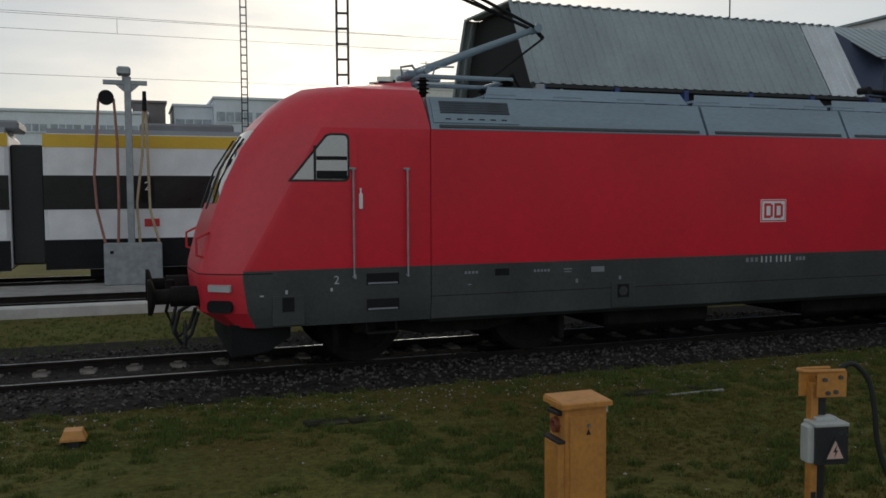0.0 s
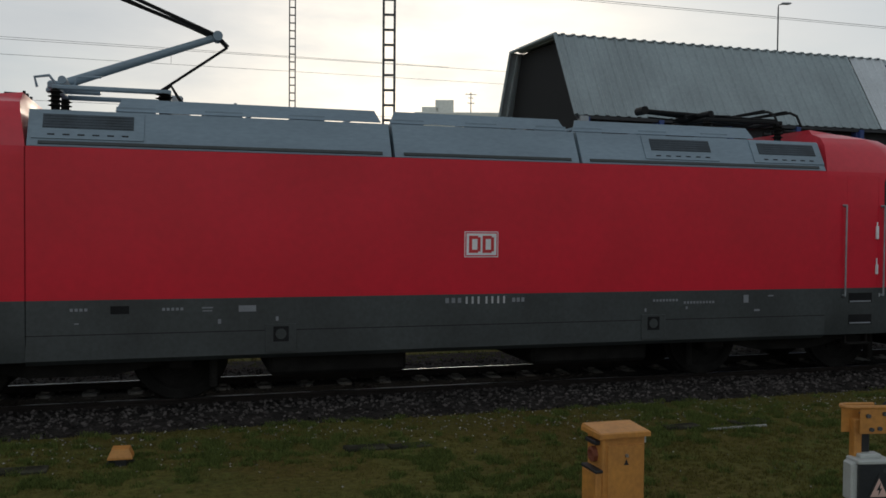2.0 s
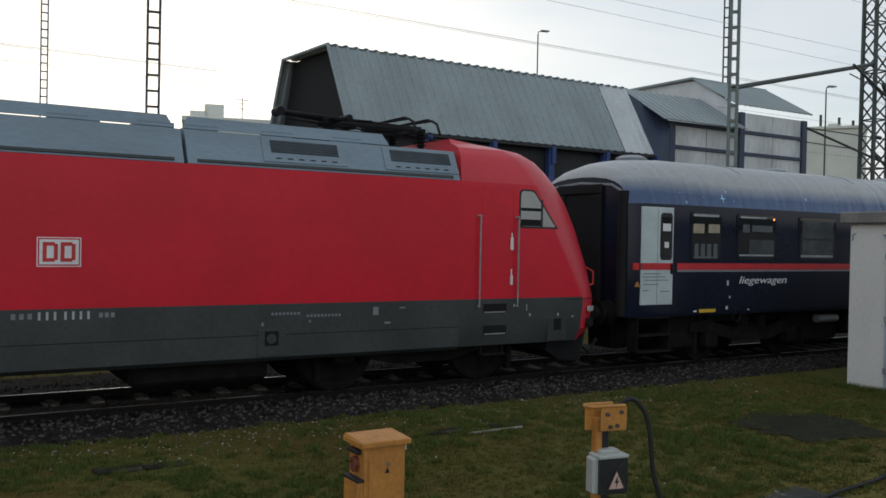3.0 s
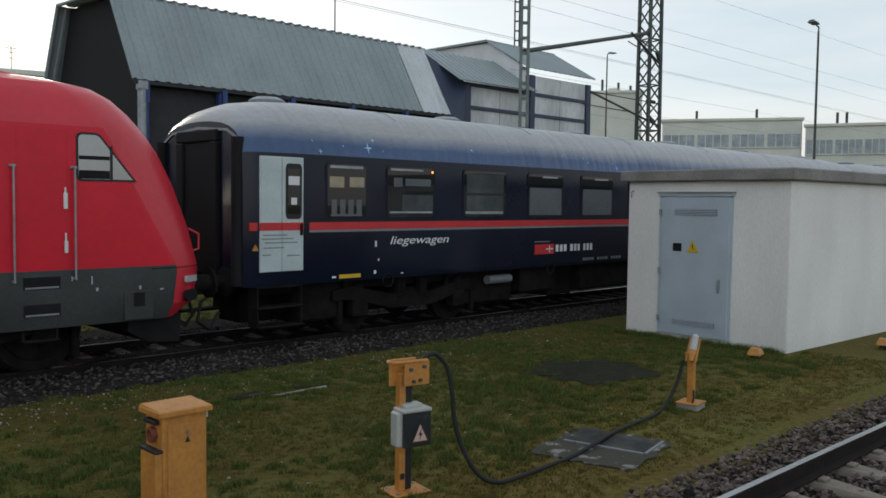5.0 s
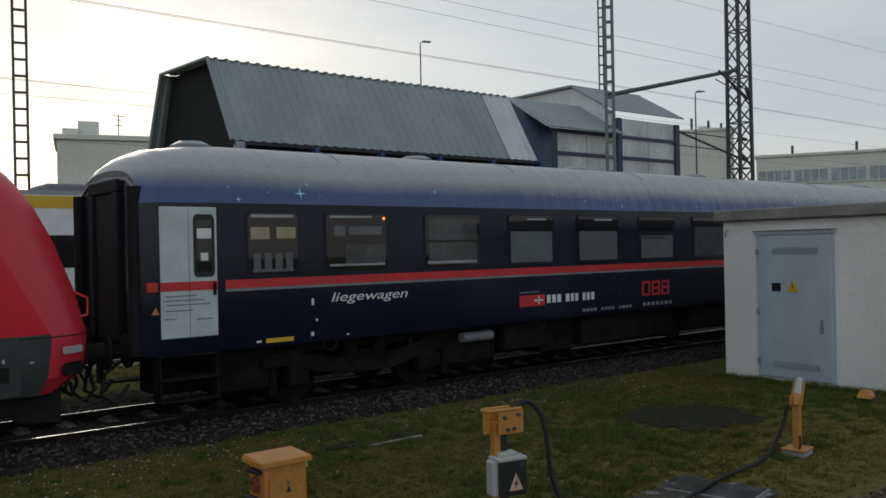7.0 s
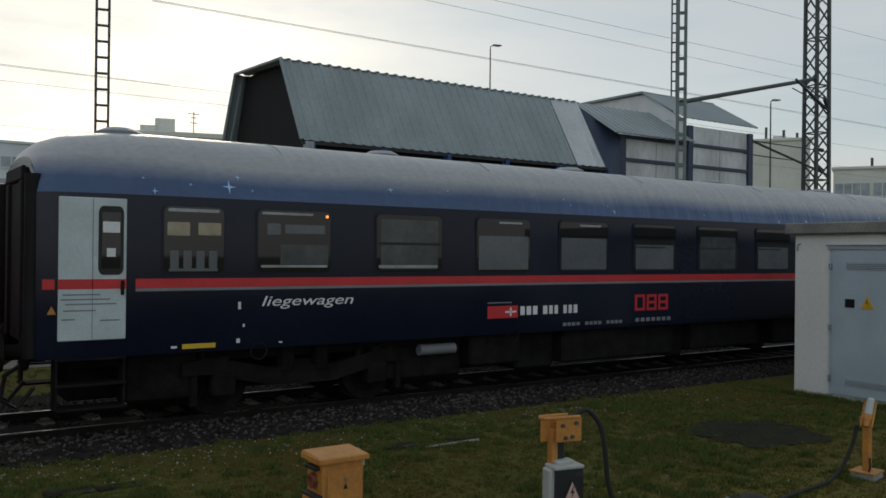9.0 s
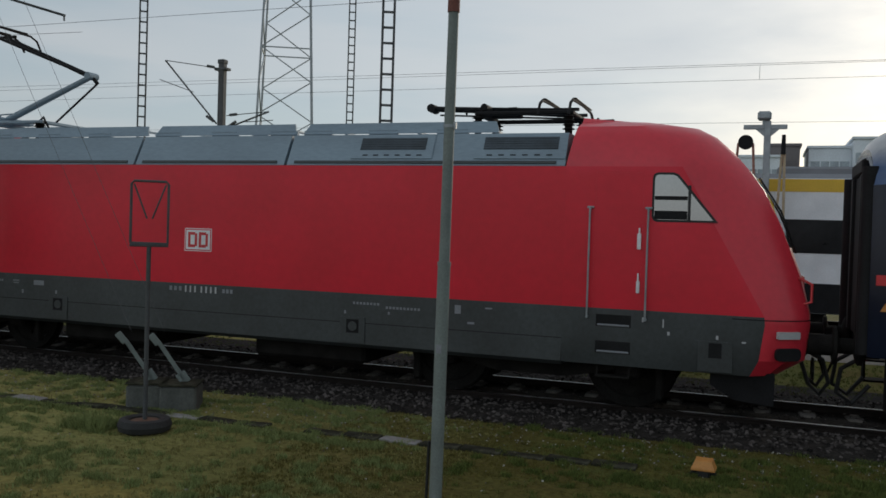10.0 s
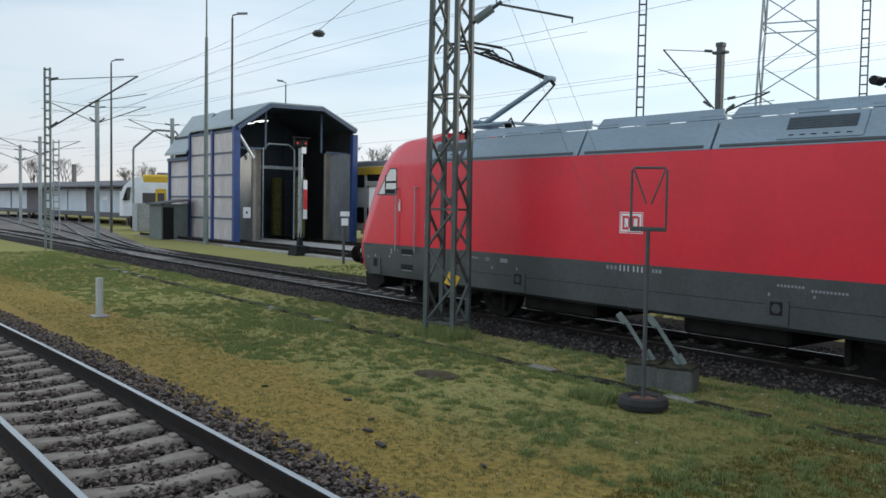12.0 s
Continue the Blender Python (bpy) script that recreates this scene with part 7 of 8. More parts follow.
# ---- hose stand and kerb behind the train ----
HOSER = mat("faded_red_hose", (0.30, 0.14, 0.11), 0.7, var=0.15, scale=5)
HOSEB = mat("beige_hose", (0.42, 0.33, 0.22), 0.7, var=0.15, scale=5)
kb = thing("kerb", "pale concrete kerb along the wash track", "kerb", kind="structure")
part("edge", Shape().box(-26, 11, 19.85, 20.25, -0.1, 0.24, 0.03), PALECONC, kb)
part("edge", Shape().box(-46, -26, 19.85, 20.15, -0.1, 0.11, 0.03), CONC, kb)
slab = thing("slab", "concrete slab of the wash track", "slab", kind="structure")
part("top", Shape().box(-60, 11, 22.9, 25.7, -0.1, 0.16, 0.02), CONC, slab)
track("track_wash", [(x, 21.4, 0.24) for x in range(-62, 13, 6)], "side track with dark rails beside the slab", (0, 0))
track("track_hall", [(x, 27.05, 0.20) for x in range(-62, 37, 6)], "track through the wash halls", (0, 0))
hs = thing("hose_stand", "grey steel stand with cross arm and hanging hoses", "hose stand", pose(0.0, 25.1, 0.16))
part("cabinet", Shape().box(-0.71, 0.78, -0.3, 0.3, 0.0, 1.12, 0.02), GALV, hs, "grey steel cabinet")
part("handle", Shape().box(-0.55, -0.46, -0.33, -0.3, 0.85, 0.93), BLACK, hs)
part("column", Shape().box(-0.09, 0.09, -0.09, 0.09, 1.1, 5.6, 0.015), GALV, hs)
part("cross_arm", Shape().box(-0.62, 0.50, -0.06, 0.06, 5.38, 5.50, 0.01).prism([(-0.3, 5.38), (0.3, 5.38), (0.1, 5.2), (-0.1, 5.2)], "y", -0.04, 0.04), GALV, hs)
part("cap", Shape().box(-0.27, 0.09, -0.16, 0.16, 5.62, 5.86, 0.06).cyl((-0.09, 0, 5.45), (-0.09, 0, 5.65), 0.05, 8), GALV, hs)
part("reel", Shape().cyl((-0.55, -0.05, 5.03), (-0.55, 0.05, 5.03), 0.20, 20), BLACK, hs, "black hose reel")
part("reel", Shape().cyl((0.42, -0.06, 4.7), (0.42, -0.06, 5.22), 0.07, 10, 0.05), BLACK, hs)
for pts, m2 in (([(-0.74, 0, 5.0), (-0.80, 0, 4.2), (-0.90, 0, 2.9), (-0.85, 0, 2.0), (-0.66, 0, 1.1)], HOSER), ([(-0.36, 0, 5.0), (-0.30, 0, 3.9), (-0.30, 0, 2.2), (-0.34, 0, 1.1)], HOSER), ([(0.39, 0, 4.8), (0.33, 0, 3.5), (0.16, 0, 2.2), (0.22, 0, 1.1)], HOSEB), ([(0.45, 0, 4.8), (0.48, 0, 3.0), (0.50, 0, 2.0), (0.72, 0, 1.1)], HOSEB)):
    part("hose", Shape().tube(pts, 0.035, 8), m2, hs)


# ---- far buildings ----
def block(name, label, x, y, w, d, h, turn, wallm, rows, cols, wz=1.3, wh=1.2, extra=(), roofm=None):
    t = thing(name, label, "building", pose(x, y, 0, 0, 0, turn), group="far buildings")
    part("wall", Shape().box(-w / 2, w / 2, 0, d, 0, h, 0.05), wallm, t)
    part("roof", Shape().box(-w / 2 - 0.2, w / 2 + 0.2, -0.2, d + 0.2, h, h + 0.35, 0.05), roofm or wallm, t)
    gap = w / cols
    for r in range(rows):
        for c in range(cols):
            xw, zw = -w / 2 + gap * (c + 0.5), h - 1.0 - (r + 1) * (wh + wz) + wz * 0.6
            wn_ = part("window", Shape().box(xw - gap * 0.45, xw + gap * 0.45, -0.06, 0.05, zw, zw + wh), FARW, t, smooth=0)
            for dx in (-gap * 0.22, 0.0, gap * 0.22):
                part("mullion", Shape().box(xw + dx - 0.05, xw + dx + 0.05, -0.10, 0.0, zw, zw + wh), wallm, wn_, smooth=0)
            part("sill", Shape().box(xw - gap * 0.46, xw + gap * 0.46, -0.18, 0.0, zw - 0.12, zw), wallm, wn_, smooth=0)
    for k, (ex, ez, eh, ew) in enumerate(extra):
        part("chimney", Shape().box(ex - ew / 2, ex + ew / 2, 2.0, 2.0 + ew, h, h + eh, 0.03), wallm if ew > 0.5 else MASTB, t)
    return t


block("apartment_building", "pale grey flat-roofed apartment block, far off", 7.9, 119, 5.0, 12, 14.4, 0, BUILDP, 3, 1, 1.6, 1.3)
block("apartment_building", "pale grey apartment block with balconies, far off", 15.5, 117, 10.2, 14, 15.3, 0, BUILDP, 3, 2, 1.6, 1.3, ((1, 0, 0.6, 1.2),))
block("dark_block", "dark square roof building, far off", 2.35, 118, 4.0, 8, 14.6, 0, BRICKD, 0, 1)
block("long_hall", "long low pale hall behind the train", -20.0, 112, 44.0, 16, 12.6, 0, BUILDP, 1, 12, 1.0, 0.9)
block("house", "beige gabled house with chimneys beyond the yard", 18.2, 56.5, 5.6, 7, 9.9, -16, BUILDB, 0, 2, 1.2, 1.1, ((-1.9, 0, 1.0, 1.2), (-0.9, 0, 1.5, 1.3)))
an = thing("roof_aerial", "thin rooftop television aerial", "aerial", pose(19.25, 56.9, 10.0))
part("mast", Shape().cyl((0, 0, 0), (0, 0, 1.75), 0.03, 6), MASTB, an)
for z, w in ((1.6, 0.8), (1.0, 0.5), (1.35, 0.35)):
    part("bar", Shape().cyl((-w / 2, 0, z), (w / 2, 0, z), 0.025, 5), MASTB, an)
block("stair_tower", "beige stair tower with aerials on its roof", 91.5, 61.5, 6.8, 9, 16.2, -56, BUILDB, 0, 1, extra=((-1.5, 0, 2.0, 0.3), (0.5, 0, 1.6, 0.3), (2.0, 0, 1.2, 0.3), (0.0, 0, 0.9, 1.5)))
block("office_building", "long beige office building with window bands", 98.5, 49.5, 16.0, 14, 12.6, -62, BUILDB, 3, 4, 1.5, 1.5, ((-4, 0, 1.5, 0.3), (3, 0, 1.6, 0.3)))
block("office_building", "long beige office building with window bands", 104.5, 33.0, 18.5, 14, 11.7, -72, BUILDB, 3, 6, 1.3, 1.6, ((-5, 0, 1.8, 0.3), (-6, 0, 1.8, 0.3)))
block("office_building", "long beige office building, farther wing", 112.0, 10.0, 26.0, 14, 11.0, -78, BUILDB, 3, 8, 1.3, 1.6)
gs = thing("goods_shed", "long low goods shed with pale panels under a dark roof", "building", pose(-134, 25.0, 0, 0, 0, 4.4), group="far buildings")
part("deck", Shape().box(-12, 52, -1.2, 9, 0.75, 1.15, 0.05), ROOFT, gs, "dark loading deck")
part("wall", Shape().box(-12, 51.6, 0.3, 8.5, 1.15, 4.15), BRICKD, gs)
part("roof", Shape().loft([[(x, -1.4, 4.0), (x, 3.6, 4.75), (x, 9.0, 4.0), (x, 9.0, 3.85), (x, -1.4, 3.85)] for x in (-12, 52.2)]), ROOFT, gs, "dark felt roof with deep eaves", smooth=0)
GPANEL = mat("pale_blue_shed_panel", (0.56, 0.61, 0.66), 0.6, var=0.08, scale=0.5, grain=6, bump=0.03)
for x0, x1 in ((-11, -7), (-6, -1), (-0.2, 5), (5.6, 12), (19, 27), (27.4, 33), (35.5, 40), (40.3, 45.5), (45.8, 51.4)):
    part("panel", Shape().box(x0, x1, 0.18, 0.3, 1.2, 3.55), GPANEL, gs, smooth=0)
    part("transom", Shape().box(x0, x1, 0.16, 0.3, 3.62, 3.8), GPANEL, gs, smooth=0)
for x0 in np.arange(-10, 52, 4.4):
    part("deck_post", Shape().box(x0, x0 + 0.25, -1.0, -0.75, 0, 0.8), BRICKD, gs, smooth=0)
    part("eave_bracket", Shape().box(x0, x0 + 0.15, -1.2, 0.3, 3.70, 3.86), BRICKD, gs, smooth=0)
part("notice", Shape().box(38.0, 39.2, 0.14, 0.18, 2.5, 2.9), WHITEP, gs, smooth=0)
part("chimney", Shape().box(20.3, 20.75, 3, 3.45, 4.3, 6.9, 0.03), BRICKD, gs, "dark brick chimney")
sh = thing("tool_shed", "small grey-green shed with an open dark doorway beside the wash hall", "shed", pose(-55.6, 20.3, 0, 0, 0, 0))
part("wall", Shape().box(-1.3, 0.9, -0.75, 1.0, 0, 2.3, 0.02), mat("grey_green_boards", (0.13, 0.15, 0.14), 0.8, var=0.12, scale=2), sh)
part("opening", Shape().box(0.88, 0.93, -0.65, 0.05, 0.05, 2.1), BLACK, sh, smooth=0)
part("roof", Shape().loft([[(-1.5, -0.95, 2.25), (-1.5, 1.15, 2.55), (-1.5, 1.15, 2.63), (-1.5, -0.95, 2.33)], [(1.1, -0.95, 2.25), (1.1, 1.15, 2.55), (1.1, 1.15, 2.63), (1.1, -0.95, 2.33)]]), ROOFT, sh, smooth=0)
rt = thing("parked_railcar", "parked white railcar with a yellow roof edge and yellow door", "train", pose(-74.3, 23.9, 0.75, 0, 0, 68))
part("body", Shape().loft([[(x, y0, z) for y0, z in ((-1.4 * k, 0.45), (-1.4 * k, 2.5), (-1.1 * k, h), (1.1 * k, h), (1.4 * k, 2.5), (1.4 * k, 0.45))] for x, k, h in ((-0.75, 0.6, 1.9), (-0.45, 0.8, 2.9), (0.25, 0.95, 3.6), (0.9, 1.0, 3.75), (16, 1.0, 3.75))]), WHITEP, rt, "white body with a sloping cab nose", smooth=25)
part("windscreen", Shape().prism([(-0.50, 1.75), (0.05, 1.75), (0.20, 2.85), (-0.12, 2.85)], "y", -1.36, 1.36), GLASS, rt, smooth=0)
part("roof_band", Shape().box(1.05, 15.9, -1.22, 1.22, 3.15, 3.95, 0.15), YBAND, rt, "yellow roof edge")
part("roof_unit", Shape().box(2.2, 8, -0.8, 0.8, 3.9, 4.15, 0.06), GREYS, rt)
part("window_band", Shape().box(1.1, 3.0, -1.42, 1.42, 1.5, 2.4), GLASS, rt, smooth=0)
part("door", Shape().box(2.15, 3.0, -1.45, 1.45, 0.5, 2.75), YBAND, rt, "yellow door", smooth=0)
part("door_pane", Shape().box(2.3, 2.85, -1.46, 1.46, 1.4, 2.4), GLASS, rt, smooth=0)
part("wheel_truck", Shape().box(0.1, 2.6, -1.1, 1.1, -0.6, 0.5, 0.12), UNDER, rt)
bx = thing("relay_cabinet", "grey relay cabinet beside the bent gantry post", "cabinet", pose(-70.6, 24.0, 0))
part("body", Shape().box(-0.6, 0.6, -0.9, 0.9, 0, 2.3, 0.05), GALV, bx)
part("door", Shape().box(0.59, 0.63, -0.8, 0.8, 0.2, 2.1), GALV, bx, smooth=0)
wh = thing("white_hut", "small white trackside hut with a grey roof slab", "utility hut", pose(-44.4, 28.6, 0, 0, 0, 8))
part("wall", Shape().box(0, 3.2, 0, 2.6, 0.0, 3.6, 0.02), RENDERM, wh)
part("roof", Shape().box(-0.15, 3.35, -0.15, 2.75, 3.6, 3.9, 0.03), SLABM, wh, "grey roof slab")
part("vent", Shape().box(0.9, 1.5, -0.03, 0.02, 0.2, 0.6), BLACK, wh, smooth=0)
dd = thing("double_deck_coach", "parked double-deck coach, white with a yellow roof edge", "train", pose(-47, 31.6, 0.3), group="")
part("body", Shape().box(-12, 10, 0, 2.8, 0.4, 4.75, 0.12), WHITEP, dd)
part("roof", Shape().box(-11.9, 9.9, 0.15, 2.65, 4.7, 5.15, 0.2), GREYS, dd, "grey curved roof")
part("roof_band", Shape().box(-11.9, 9.9, -0.012, 0.05, 4.1, 4.72), YBAND, dd, smooth=0)
for x0 in np.arange(-11.4, 9, 2.3):
    part("upper_window", Shape().box(x0, x0 + 1.9, -0.03, 0.05, 3.35, 4.2), GLASS, dd, smooth=0)
    part("lower_window", Shape().box(x0, x0 + 1.9, -0.03, 0.05, 0.95, 2.0), GLASS, dd, smooth=0)
part("wing_mark", Shape().prism([(0.3, 2.5), (0.9, 2.45), (1.2, 2.9), (1.0, 3.2), (0.75, 2.85), (0.5, 3.0)], "y", -0.014, 0.05), GREYS, dd, smooth=0)
sg_ = thing("shunting_signal", "slim signal post with a red and white plate", "signal", pose(-36.8, 19.8, 0))
part("foot", Shape().loft([[(-0.42, -0.42, 0), (0.42, -0.42, 0), (0.42, 0.42, 0), (-0.42, 0.42, 0)], [(-0.36, -0.36, 0.45), (0.36, -0.36, 0.45), (0.36, 0.36, 0.45), (-0.36, 0.36, 0.45)], [(-0.12, -0.12, 0.5), (0.12, -0.12, 0.5), (0.12, 0.12, 0.5), (-0.12, 0.12, 0.5)], [(-0.08, -0.08, 1.1), (0.08, -0.08, 1.1), (0.08, 0.08, 1.1), (-0.08, 0.08, 1.1)]]), BLACK, sg_, smooth=0)
part("post", Shape().cyl((0, 0, 0.5), (0, 0, 5.1), 0.10, 10), GALV, sg_)
part("head", Shape().box(-0.12, 0.14, -0.36, 0.30, 5.15, 5.55, 0.05), BLACK, sg_, "black signal head")
part("hood", Shape().box(-0.12, 0.34, -0.40, 0.34, 5.55, 5.60, 0.02), BLACK, sg_)
part("indicator", Shape().box(0.10, 0.16, -0.02, 0.22, 4.85, 5.15), WHITEP, sg_, smooth=0)
part("plate", Shape().box(0.10, 0.14, 0.10, 0.30, 1.75, 3.6), WHITEP, sg_, smooth=0)
part("plate_red", Shape().box(0.12, 0.15, 0.10, 0.30, 2.2, 3.15), STRIPE, sg_, smooth=0)
for y0 in (-0.25, 0.18):
    part("red_light", Shape().cyl((0.13, y0, 5.33), (0.17, y0, 5.33), 0.045, 12), glow("red_signal_light", (0.6, 0.03, 0.03), 0.15), sg_)
for z0 in (1.6, 2.2, 2.8, 3.4, 4.0):
    part("step", Shape().box(-0.03, 0.03, -0.28, -0.08, z0, z0 + 0.04), MASTB, sg_, smooth=0)
sn = thing("number_post", "small post with a white plate", "sign", pose(-30.9, 18.65, 0))
part("post", Shape().cyl((0, 0, 0), (0, 0, 2.0), 0.06, 8), MASTB, sn)
part("plate", Shape().box(0.06, 0.08, -0.16, 0.16, 1.6, 1.9), WHITEP, sn, smooth=0)
part("plate", Shape().box(0.06, 0.08, -0.22, 0.22, 1.98, 2.18), WHITEP, sn, smooth=0)
track("track_yard", [(-150, 26, 0.15), (-110, 21.5, 0.15), (-80, 18.0, 0.15), (-55, 14.9, 0.15), (-44, 13.6, 0.15), (-38, 13.1, 0.15)], "yard track curving away from the main track", (0, 0))
track("track_yard", [(-150, 34, 0.15), (-110, 27.0, 0.15), (-84, 22.0, 0.15), (-60, 16.9, 0.15), (-48, 14.6, 0.15), (-41, 13.5, 0.15)], "yard siding branching off beside the shed", (0, 0))
track("track_yard", [(-150, 12, 0.15), (-110, 12.2, 0.15), (-80, 12.8, 0.15), (-66, 13.4, 0.15)], "yard track running on to the left", (0, 0))
lone("ballast_bed_yard", Shape().loft([[(x, y0, -0.05), (x, y0, 0.03), (x, (y0 + y1) / 2, 0.045), (x, y1, 0.03), (x, y1, -0.05)] for x, y0, y1 in ((-160, 9, 38), (-110, 10, 29.5), (-84, 10.6, 24.5), (-60, 11.0, 18.8), (-48, 11.1, 16.2), (-36, 11.2, 14.7))]), STONE, "grey-brown ballast of the yard tracks", "ballast", kind="structure", smooth=0)
# bare trees on the left skyline
TWIG = mat("bare_twigs", (0.10, 0.085, 0.075), 0.9, var=0.2)


def bare_tree(x, y, h, seed):
    t = thing("bare_tree", "leafless winter tree on the skyline", "tree", pose(x, y, 0), group="bare trees")
    rs = random.Random(seed)
    tr, cr = Shape(), Shape()
    tr.cyl((0, 0, 0), (0, 0, h * 0.4), 0.25, 7, 0.16)
    def grow(p, d, L, r, k):
        q = p + d * L
        (tr if k < 1 else cr).cyl(p, q, r, 4, r * 0.6, cap=False)
        if k < 4:
            for _ in range(3 if k < 3 else 4):
                grow(q, (d + Vector((rs.uniform(-0.8, 0.8), rs.uniform(-0.8, 0.8), rs.uniform(-0.1, 0.6)))).normalized(), L * rs.uniform(0.55, 0.8), r * 0.55, k + 1)
    for _ in range(4):
        grow(Vector((0, 0, h * 0.35)), Vector((rs.uniform(-0.6, 0.6), rs.uniform(-0.6, 0.6), 1)).normalized(), h * 0.2, 0.13, 0)
    part("trunk", tr, TWIG, t, fix=False)
    part("crown", cr, TWIG, t, "fine bare branches", fix=False)
    return t


for k, (x, y, h) in enumerate(((-150, 22, 9), (-145, 32, 10), (-160, 40, 11), (-140, 46, 9), (-62.0, 39.5, 9.0), (-170, 30, 10), (-155, 52, 10))):
    bare_tree(x, y, h, k)


# ---- stones and grass, scattered ----
def stone_field(name, label, places, size, material, parent=None):
    """Many small angular stones in one mesh."""
    rs = np.random.RandomState(11)
    base = np.array([(1, 0, 0), (-1, 0, 0), (0, 1, 0), (0, -1, 0), (0, 0, 1), (0, 0, -1)], float)
    tri = np.array([(0, 2, 4), (2, 1, 4), (1, 3, 4), (3, 0, 4), (2, 0, 5), (1, 2, 5), (3, 1, 5), (0, 3, 5)])
    n = len(places)
    P = np.array(places)
    ang = rs.uniform(0, 6.28, n)
    tilt = rs.uniform(-0.8, 0.8, n)
    sc = rs.uniform(0.5, 1.3, (n, 1, 3)) * size * np.array([1, 0.8, 0.6])
    V = base[None] * (1 + rs.uniform(-0.28, 0.28, (n, 6, 3))) * sc + rs.uniform(-0.2, 0.2, (n, 6, 3)) * size
    ct, st_ = np.cos(tilt)[:, None], np.sin(tilt)[:, None]
    y, z = V[..., 1] * ct - V[..., 2] * st_, V[..., 1] * st_ + V[..., 2] * ct
    ca, sa = np.cos(ang)[:, None], np.sin(ang)[:, None]
    x, y = V[..., 0] * ca - y * sa, V[..., 0] * sa + y * ca
    W = np.stack([x, y, z], -1) + P[:, None]
    F = (tri[None] + (np.arange(n) * 6)[:, None, None]).reshape(-1, 3)
    me = bpy.data.meshes.new(name)
    me.vertices.add(n * 6)
    me.vertices.foreach_set("co", W.reshape(-1))
    me.loops.add(len(F) * 3)
    me.loops.foreach_set("vertex_index", F.reshape(-1).astype(np.int32))
    me.polygons.add(len(F))
    me.polygons.foreach_set("loop_start", np.arange(0, len(F) * 3, 3, dtype=np.int32))
    me.update(calc_edges=True)
    me.shade_flat()
    me.materials.append(material)
    return tagged(new(name, me), label, "gravel", kind="stuff")


def island_material(name, a, b, rough=0.9, back=None):
    m = mat(name, a, rough, var=0.2, scale=8, grain=60, bump=0.3, spec=0.15)
    n, l = m.node_tree.nodes, m.node_tree.links
    hv = next(q for q in n if q.type == "HUE_SAT")
    ge, mx = n.new("ShaderNodeNewGeometry"), n.new("ShaderNodeMix")
    mx.data_type = "RGBA"
    mx.inputs["A"].default_value, mx.inputs["B"].default_value = (*a, 1), (*b, 1)
    l.new(ge.outputs["Random Per Island"], mx.inputs["Factor"])
    l.new(mx.outputs["Result"], hv.inputs["Color"])
    return m


STONES = island_material("ballast_stones", (0.040, 0.032, 0.029), (0.21, 0.168, 0.150))
# stone colours darkened to hold the shade beneath the train
DARKSTONES = island_material("darkened_ballast_stones", (0.009, 0.008, 0.0075), (0.115, 0.10, 0.094))
PALE = island_material("pale_chips", (0.10, 0.095, 0.08), (0.42, 0.40, 0.36))
rs = np.random.RandomState(4)
pl = []
while len(pl) < 44000:
    x = rs.uniform(-24, 15)
    d = rs.uniform(-1.9, 1.85)
    edge = abs(d) > 1.45
    if edge and rs.rand() < (abs(d) - 1.42) * 2.6:
        continue
    z = 0.080 if abs(d) < 1.1 else (0.10 if not edge else 0.10 - (abs(d) - 1.45) * 0.22)
    pl.append((x, near_y(x) + d, z + rs.uniform(-0.02, 0.02)))
stone_field("ballast_stones_near", "loose grey-brown ballast stones of the platform track", pl, 0.036, STONES)
pl = []
while len(pl) < 36000:
    x = rs.uniform(-44, 20)
    y = rs.uniform(10.75, 15.2)
    if y < 11.1 and rs.rand() < (11.1 - y) * 2.4:
        continue
    if y > 12.1 and rs.rand() < 0.5:
        continue
    pl.append((x, y, interp(abs(y - TRACK_Y), [0.66, 0.86, 1.6, 1.95, 2.15], [0.005, 0.07, 0.075, 0.04, 0.01]) + rs.uniform(-0.015, 0.02)))
stone_field("ballast_stones_main", "dark ballast stones along the main track", pl, 0.036, DARKSTONES)
pl = [(rs.uniform(-20, 13), min(11.4, rs.normal(10.45, 0.6)), 0.012) for _ in range(2600)] + [(rs.uniform(-20, 13), rs.uniform(4.6, 10.5), 0.008) for _ in range(500)]
stone_field("pale_chips", "pale stone chips strewn in the grass", pl, 0.017, PALE)


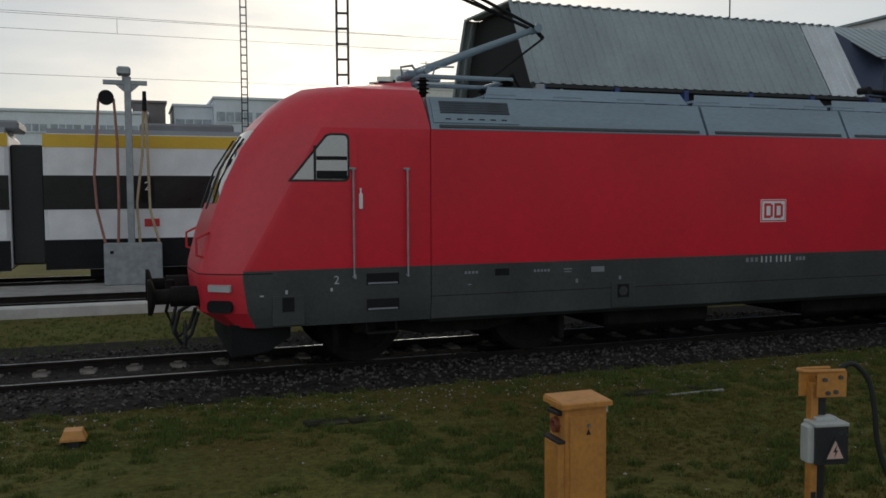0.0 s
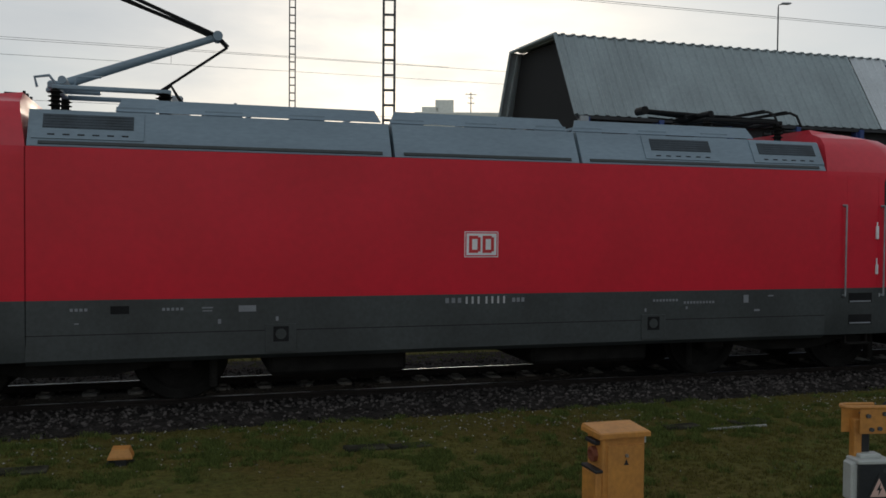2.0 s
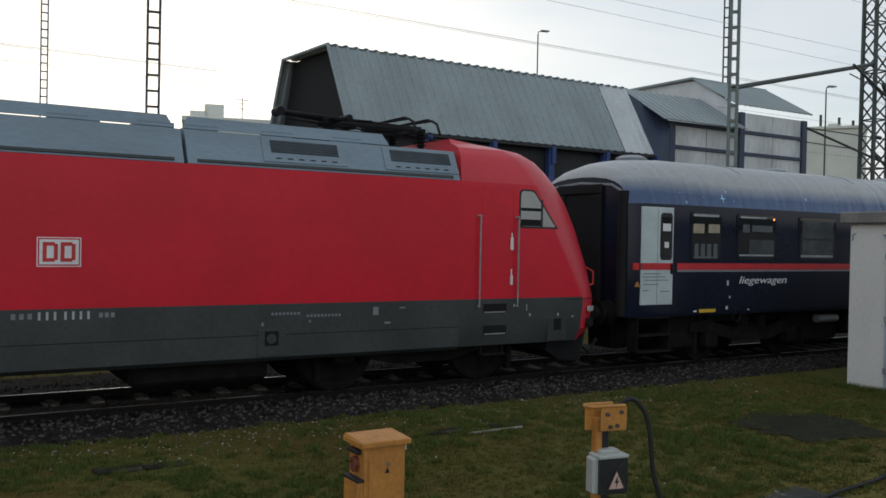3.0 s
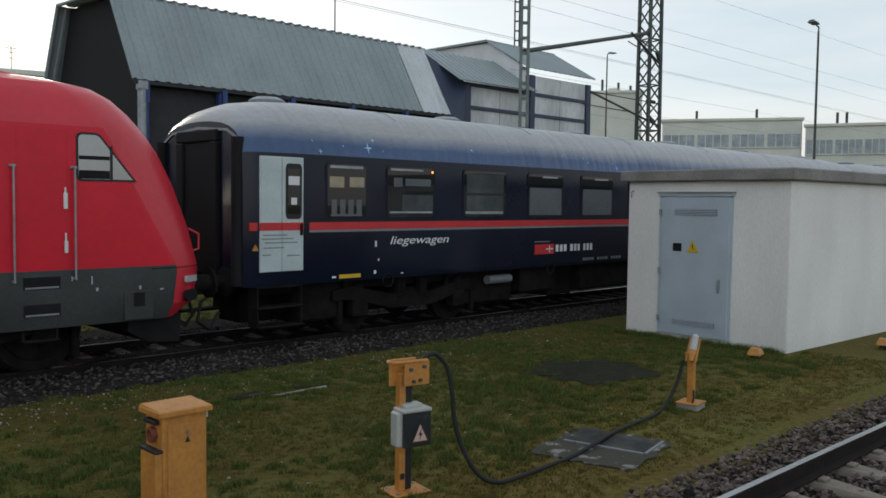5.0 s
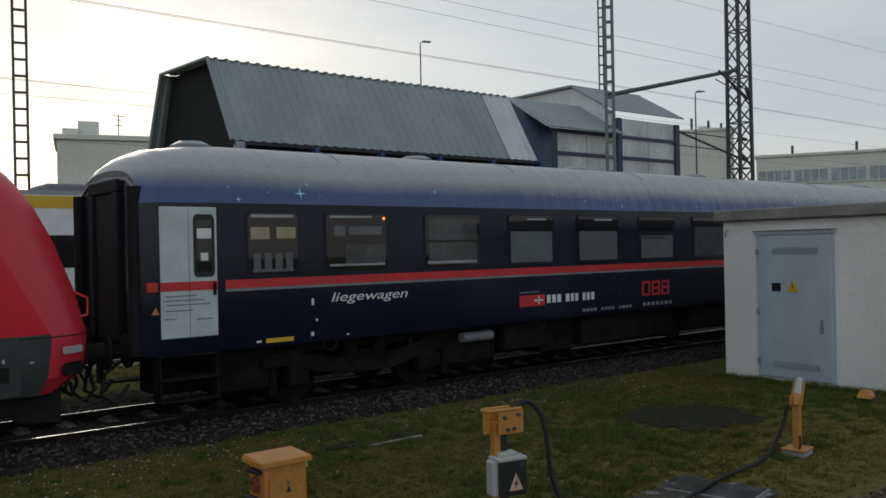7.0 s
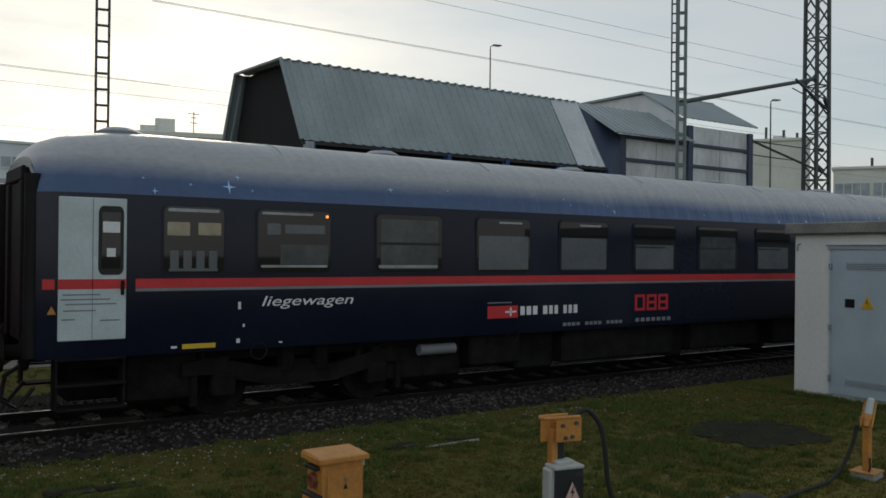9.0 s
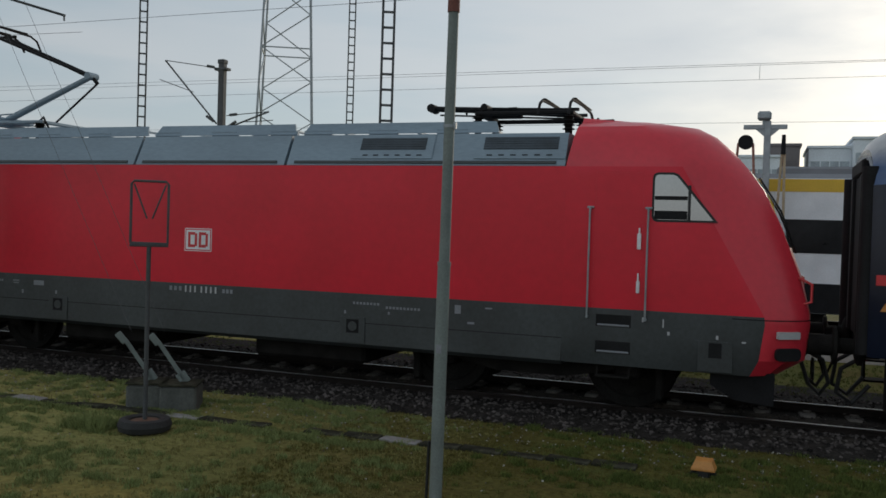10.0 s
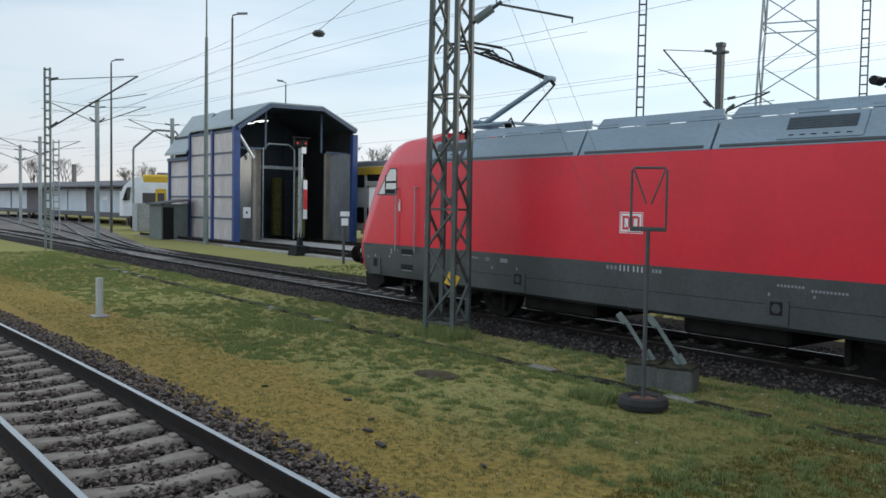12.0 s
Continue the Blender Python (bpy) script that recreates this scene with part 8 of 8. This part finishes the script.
def grass_field(name, label, n, area, height, material, clump, seed):
    rs = np.random.RandomState(seed)
    blades = 7
    pts = []
    while len(pts) < n:
        x, y = rs.uniform(area[0], area[1]), rs.uniform(area[2], area[3])
        if clump > -1 and 0.45 * noise.noise((x * 0.5, y * 0.7, seed)) + 0.35 * noise.noise((x * 1.7, y * 2.3, seed + 7)) + 0.85 * noise.noise((x * 4.2, y * 5.6, seed + 3)) + rs.normal(0, 0.09) < clump:
            continue
        if abs(x - 7.4) < 0.55 and abs(y - 5.0) < 0.5 and rs.rand() < 0.75 or ((x - 10.75) / 1.05) ** 2 + ((y - 7.55) / 0.95) ** 2 < 0.75 and rs.rand() < 0.7:
            continue
        if 14.4 < x < 22.2 and 6.0 < y < 9.6:
            continue
        pts.append((x, y))
    P = np.repeat(np.array(pts), blades, axis=0)
    k = len(P)
    P = P + rs.normal(0, 0.02, (k, 2))
    a = rs.uniform(0, 6.28, k)
    h = height * rs.uniform(0.4, 1.3, k)
    w = rs.uniform(0.0035, 0.008, k)
    lean = rs.uniform(0.2, 1.1, k) * h
    la = rs.uniform(0, 6.28, k)
    V = np.zeros((k, 3, 3))
    V[:, 0] = np.stack([P[:, 0] - w * np.cos(a), P[:, 1] - w * np.sin(a), np.full(k, -0.005)], -1)
    V[:, 1] = np.stack([P[:, 0] + w * np.cos(a), P[:, 1] + w * np.sin(a), np.full(k, -0.005)], -1)
    V[:, 2] = np.stack([P[:, 0] + lean * np.cos(la), P[:, 1] + lean * np.sin(la), h + 0.01], -1)
    me = bpy.data.meshes.new(name)
    me.vertices.add(k * 3)
    me.vertices.foreach_set("co", V.reshape(-1))
    me.loops.add(k * 3)
    me.loops.foreach_set("vertex_index", np.arange(k * 3, dtype=np.int32))
    me.polygons.add(k)
    me.polygons.foreach_set("loop_start", np.arange(0, k * 3, 3, dtype=np.int32))
    me.update(calc_edges=True)
    me.materials.append(material)
    return tagged(new(name, me), label, "grass", kind="stuff")


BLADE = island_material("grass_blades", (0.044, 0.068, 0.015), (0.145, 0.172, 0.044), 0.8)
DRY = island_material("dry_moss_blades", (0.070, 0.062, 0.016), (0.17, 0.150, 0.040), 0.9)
# brightened copies of the blade and moss colours for the -x side
BLADE_BRIGHT = island_material("brightened_grass_blades", (0.12, 0.155, 0.050), (0.27, 0.305, 0.118), 0.8)
DRY_BRIGHT = island_material("brightened_moss_blades", (0.15, 0.14, 0.050), (0.31, 0.285, 0.112), 0.9)
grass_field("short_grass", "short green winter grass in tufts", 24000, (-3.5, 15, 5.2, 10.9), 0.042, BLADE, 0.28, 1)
grass_field("short_grass", "short green grass in tufts along the yard, colour brightened", 42000, (-44, -3.5, 5.8, 10.9), 0.042, BLADE_BRIGHT, 0.26, 1)
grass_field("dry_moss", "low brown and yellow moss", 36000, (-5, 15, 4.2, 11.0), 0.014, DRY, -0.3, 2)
grass_field("dry_moss", "low yellow moss, colour brightened", 40000, (-44, -3, 4.2, 11.0), 0.014, DRY_BRIGHT, -0.3, 2)
grass_field("far_grass", "rough grass beyond the main track", 9000, (-30, 12, 15.0, 19.7), 0.05, BLADE, -0.1, 3)
grass_field("trough_fringe", "grass creeping over the edge of the cable trough", 1500, (-16, -4, 8.85, 9.05), 0.05, BLADE_BRIGHT, 0.1, 12)
for k, (x, y, r, hh) in enumerate(((-12.9, 9.9, 0.6, 0.22), (-7.6, 8.3, 0.35, 0.14), (-15.5, 8.2, 0.9, 0.10))):
    grass_field("tall_tuft", "tuft of longer bright green grass", 220, (x - r, x + r, y - r * 0.6, y + r * 0.6), hh, BLADE_BRIGHT, -1, 20 + k)
grass_field("hut_weeds", "weeds along the foot of the hut", 500, (14.25, 14.48, 6.2, 9.5), 0.09, BLADE, -1, 31)
# litter on the moss
for k, (x, y, s_) in enumerate(((-7.35, 4.8, 0.05), (-7.9, 5.0, 0.04), (-9.3, 5.6, 0.035), (-8.3, 5.3, 0.03), (-6.2, 5.2, 0.04), (-4.6, 6.6, 0.03), (-10.6, 5.1, 0.03))):
    lone("leaf_litter", Shape().box(-s_ * 1.5, s_ * 1.5, -s_ * 0.6, s_ * 0.6, 0.0, s_ * 0.5, s_ * 0.2), RUBBER, "dark scrap lying on the moss", "litter", pose(x, y, 0.012, 6 * k, 5, 37 * k), group="litter")


def motions():
    """The train rolls to the left and slows; its wheels turn with the way it makes."""
    def way(t):
        return interp(t, [q[0] for q in fine], [q[1] for q in fine])
    # a smooth curve through the given stations
    ts, xs2 = [q[0] for q in TRAVEL], [q[1] for q in TRAVEL]
    slope = np.gradient(np.array(xs2), np.array(ts))
    fine = []
    for k in range(len(ts) - 1):
        h = ts[k + 1] - ts[k]
        for u in np.arange(0, 1, 0.1):
            fine.append((ts[k] + u * h, (2 * u**3 - 3 * u**2 + 1) * xs2[k] + (u**3 - 2 * u**2 + u) * h * slope[k] + (-2 * u**3 + 3 * u**2) * xs2[k + 1] + (u**3 - u**2) * h * slope[k + 1]))
    fine.append((ts[-1], xs2[-1]))
    steps = [0.2 * k for k in range(61)]
    for ob, x in ((loco, LOCO_X), (coach, COACH_X), (next_coach, COACH_X + 26.6)):
        walk(ob, [(t, pose(x + way(t), TRACK_Y, RAIL_Z)) for t in steps])
    for ob, x, r in WHEELS_LOCO + WHEELS_COACH + WHEELS_NEXT:
        walk(ob, [(t, pose(x, 0, r, 0, math.degrees(way(t) / r), 0)) for t in steps])


motions()
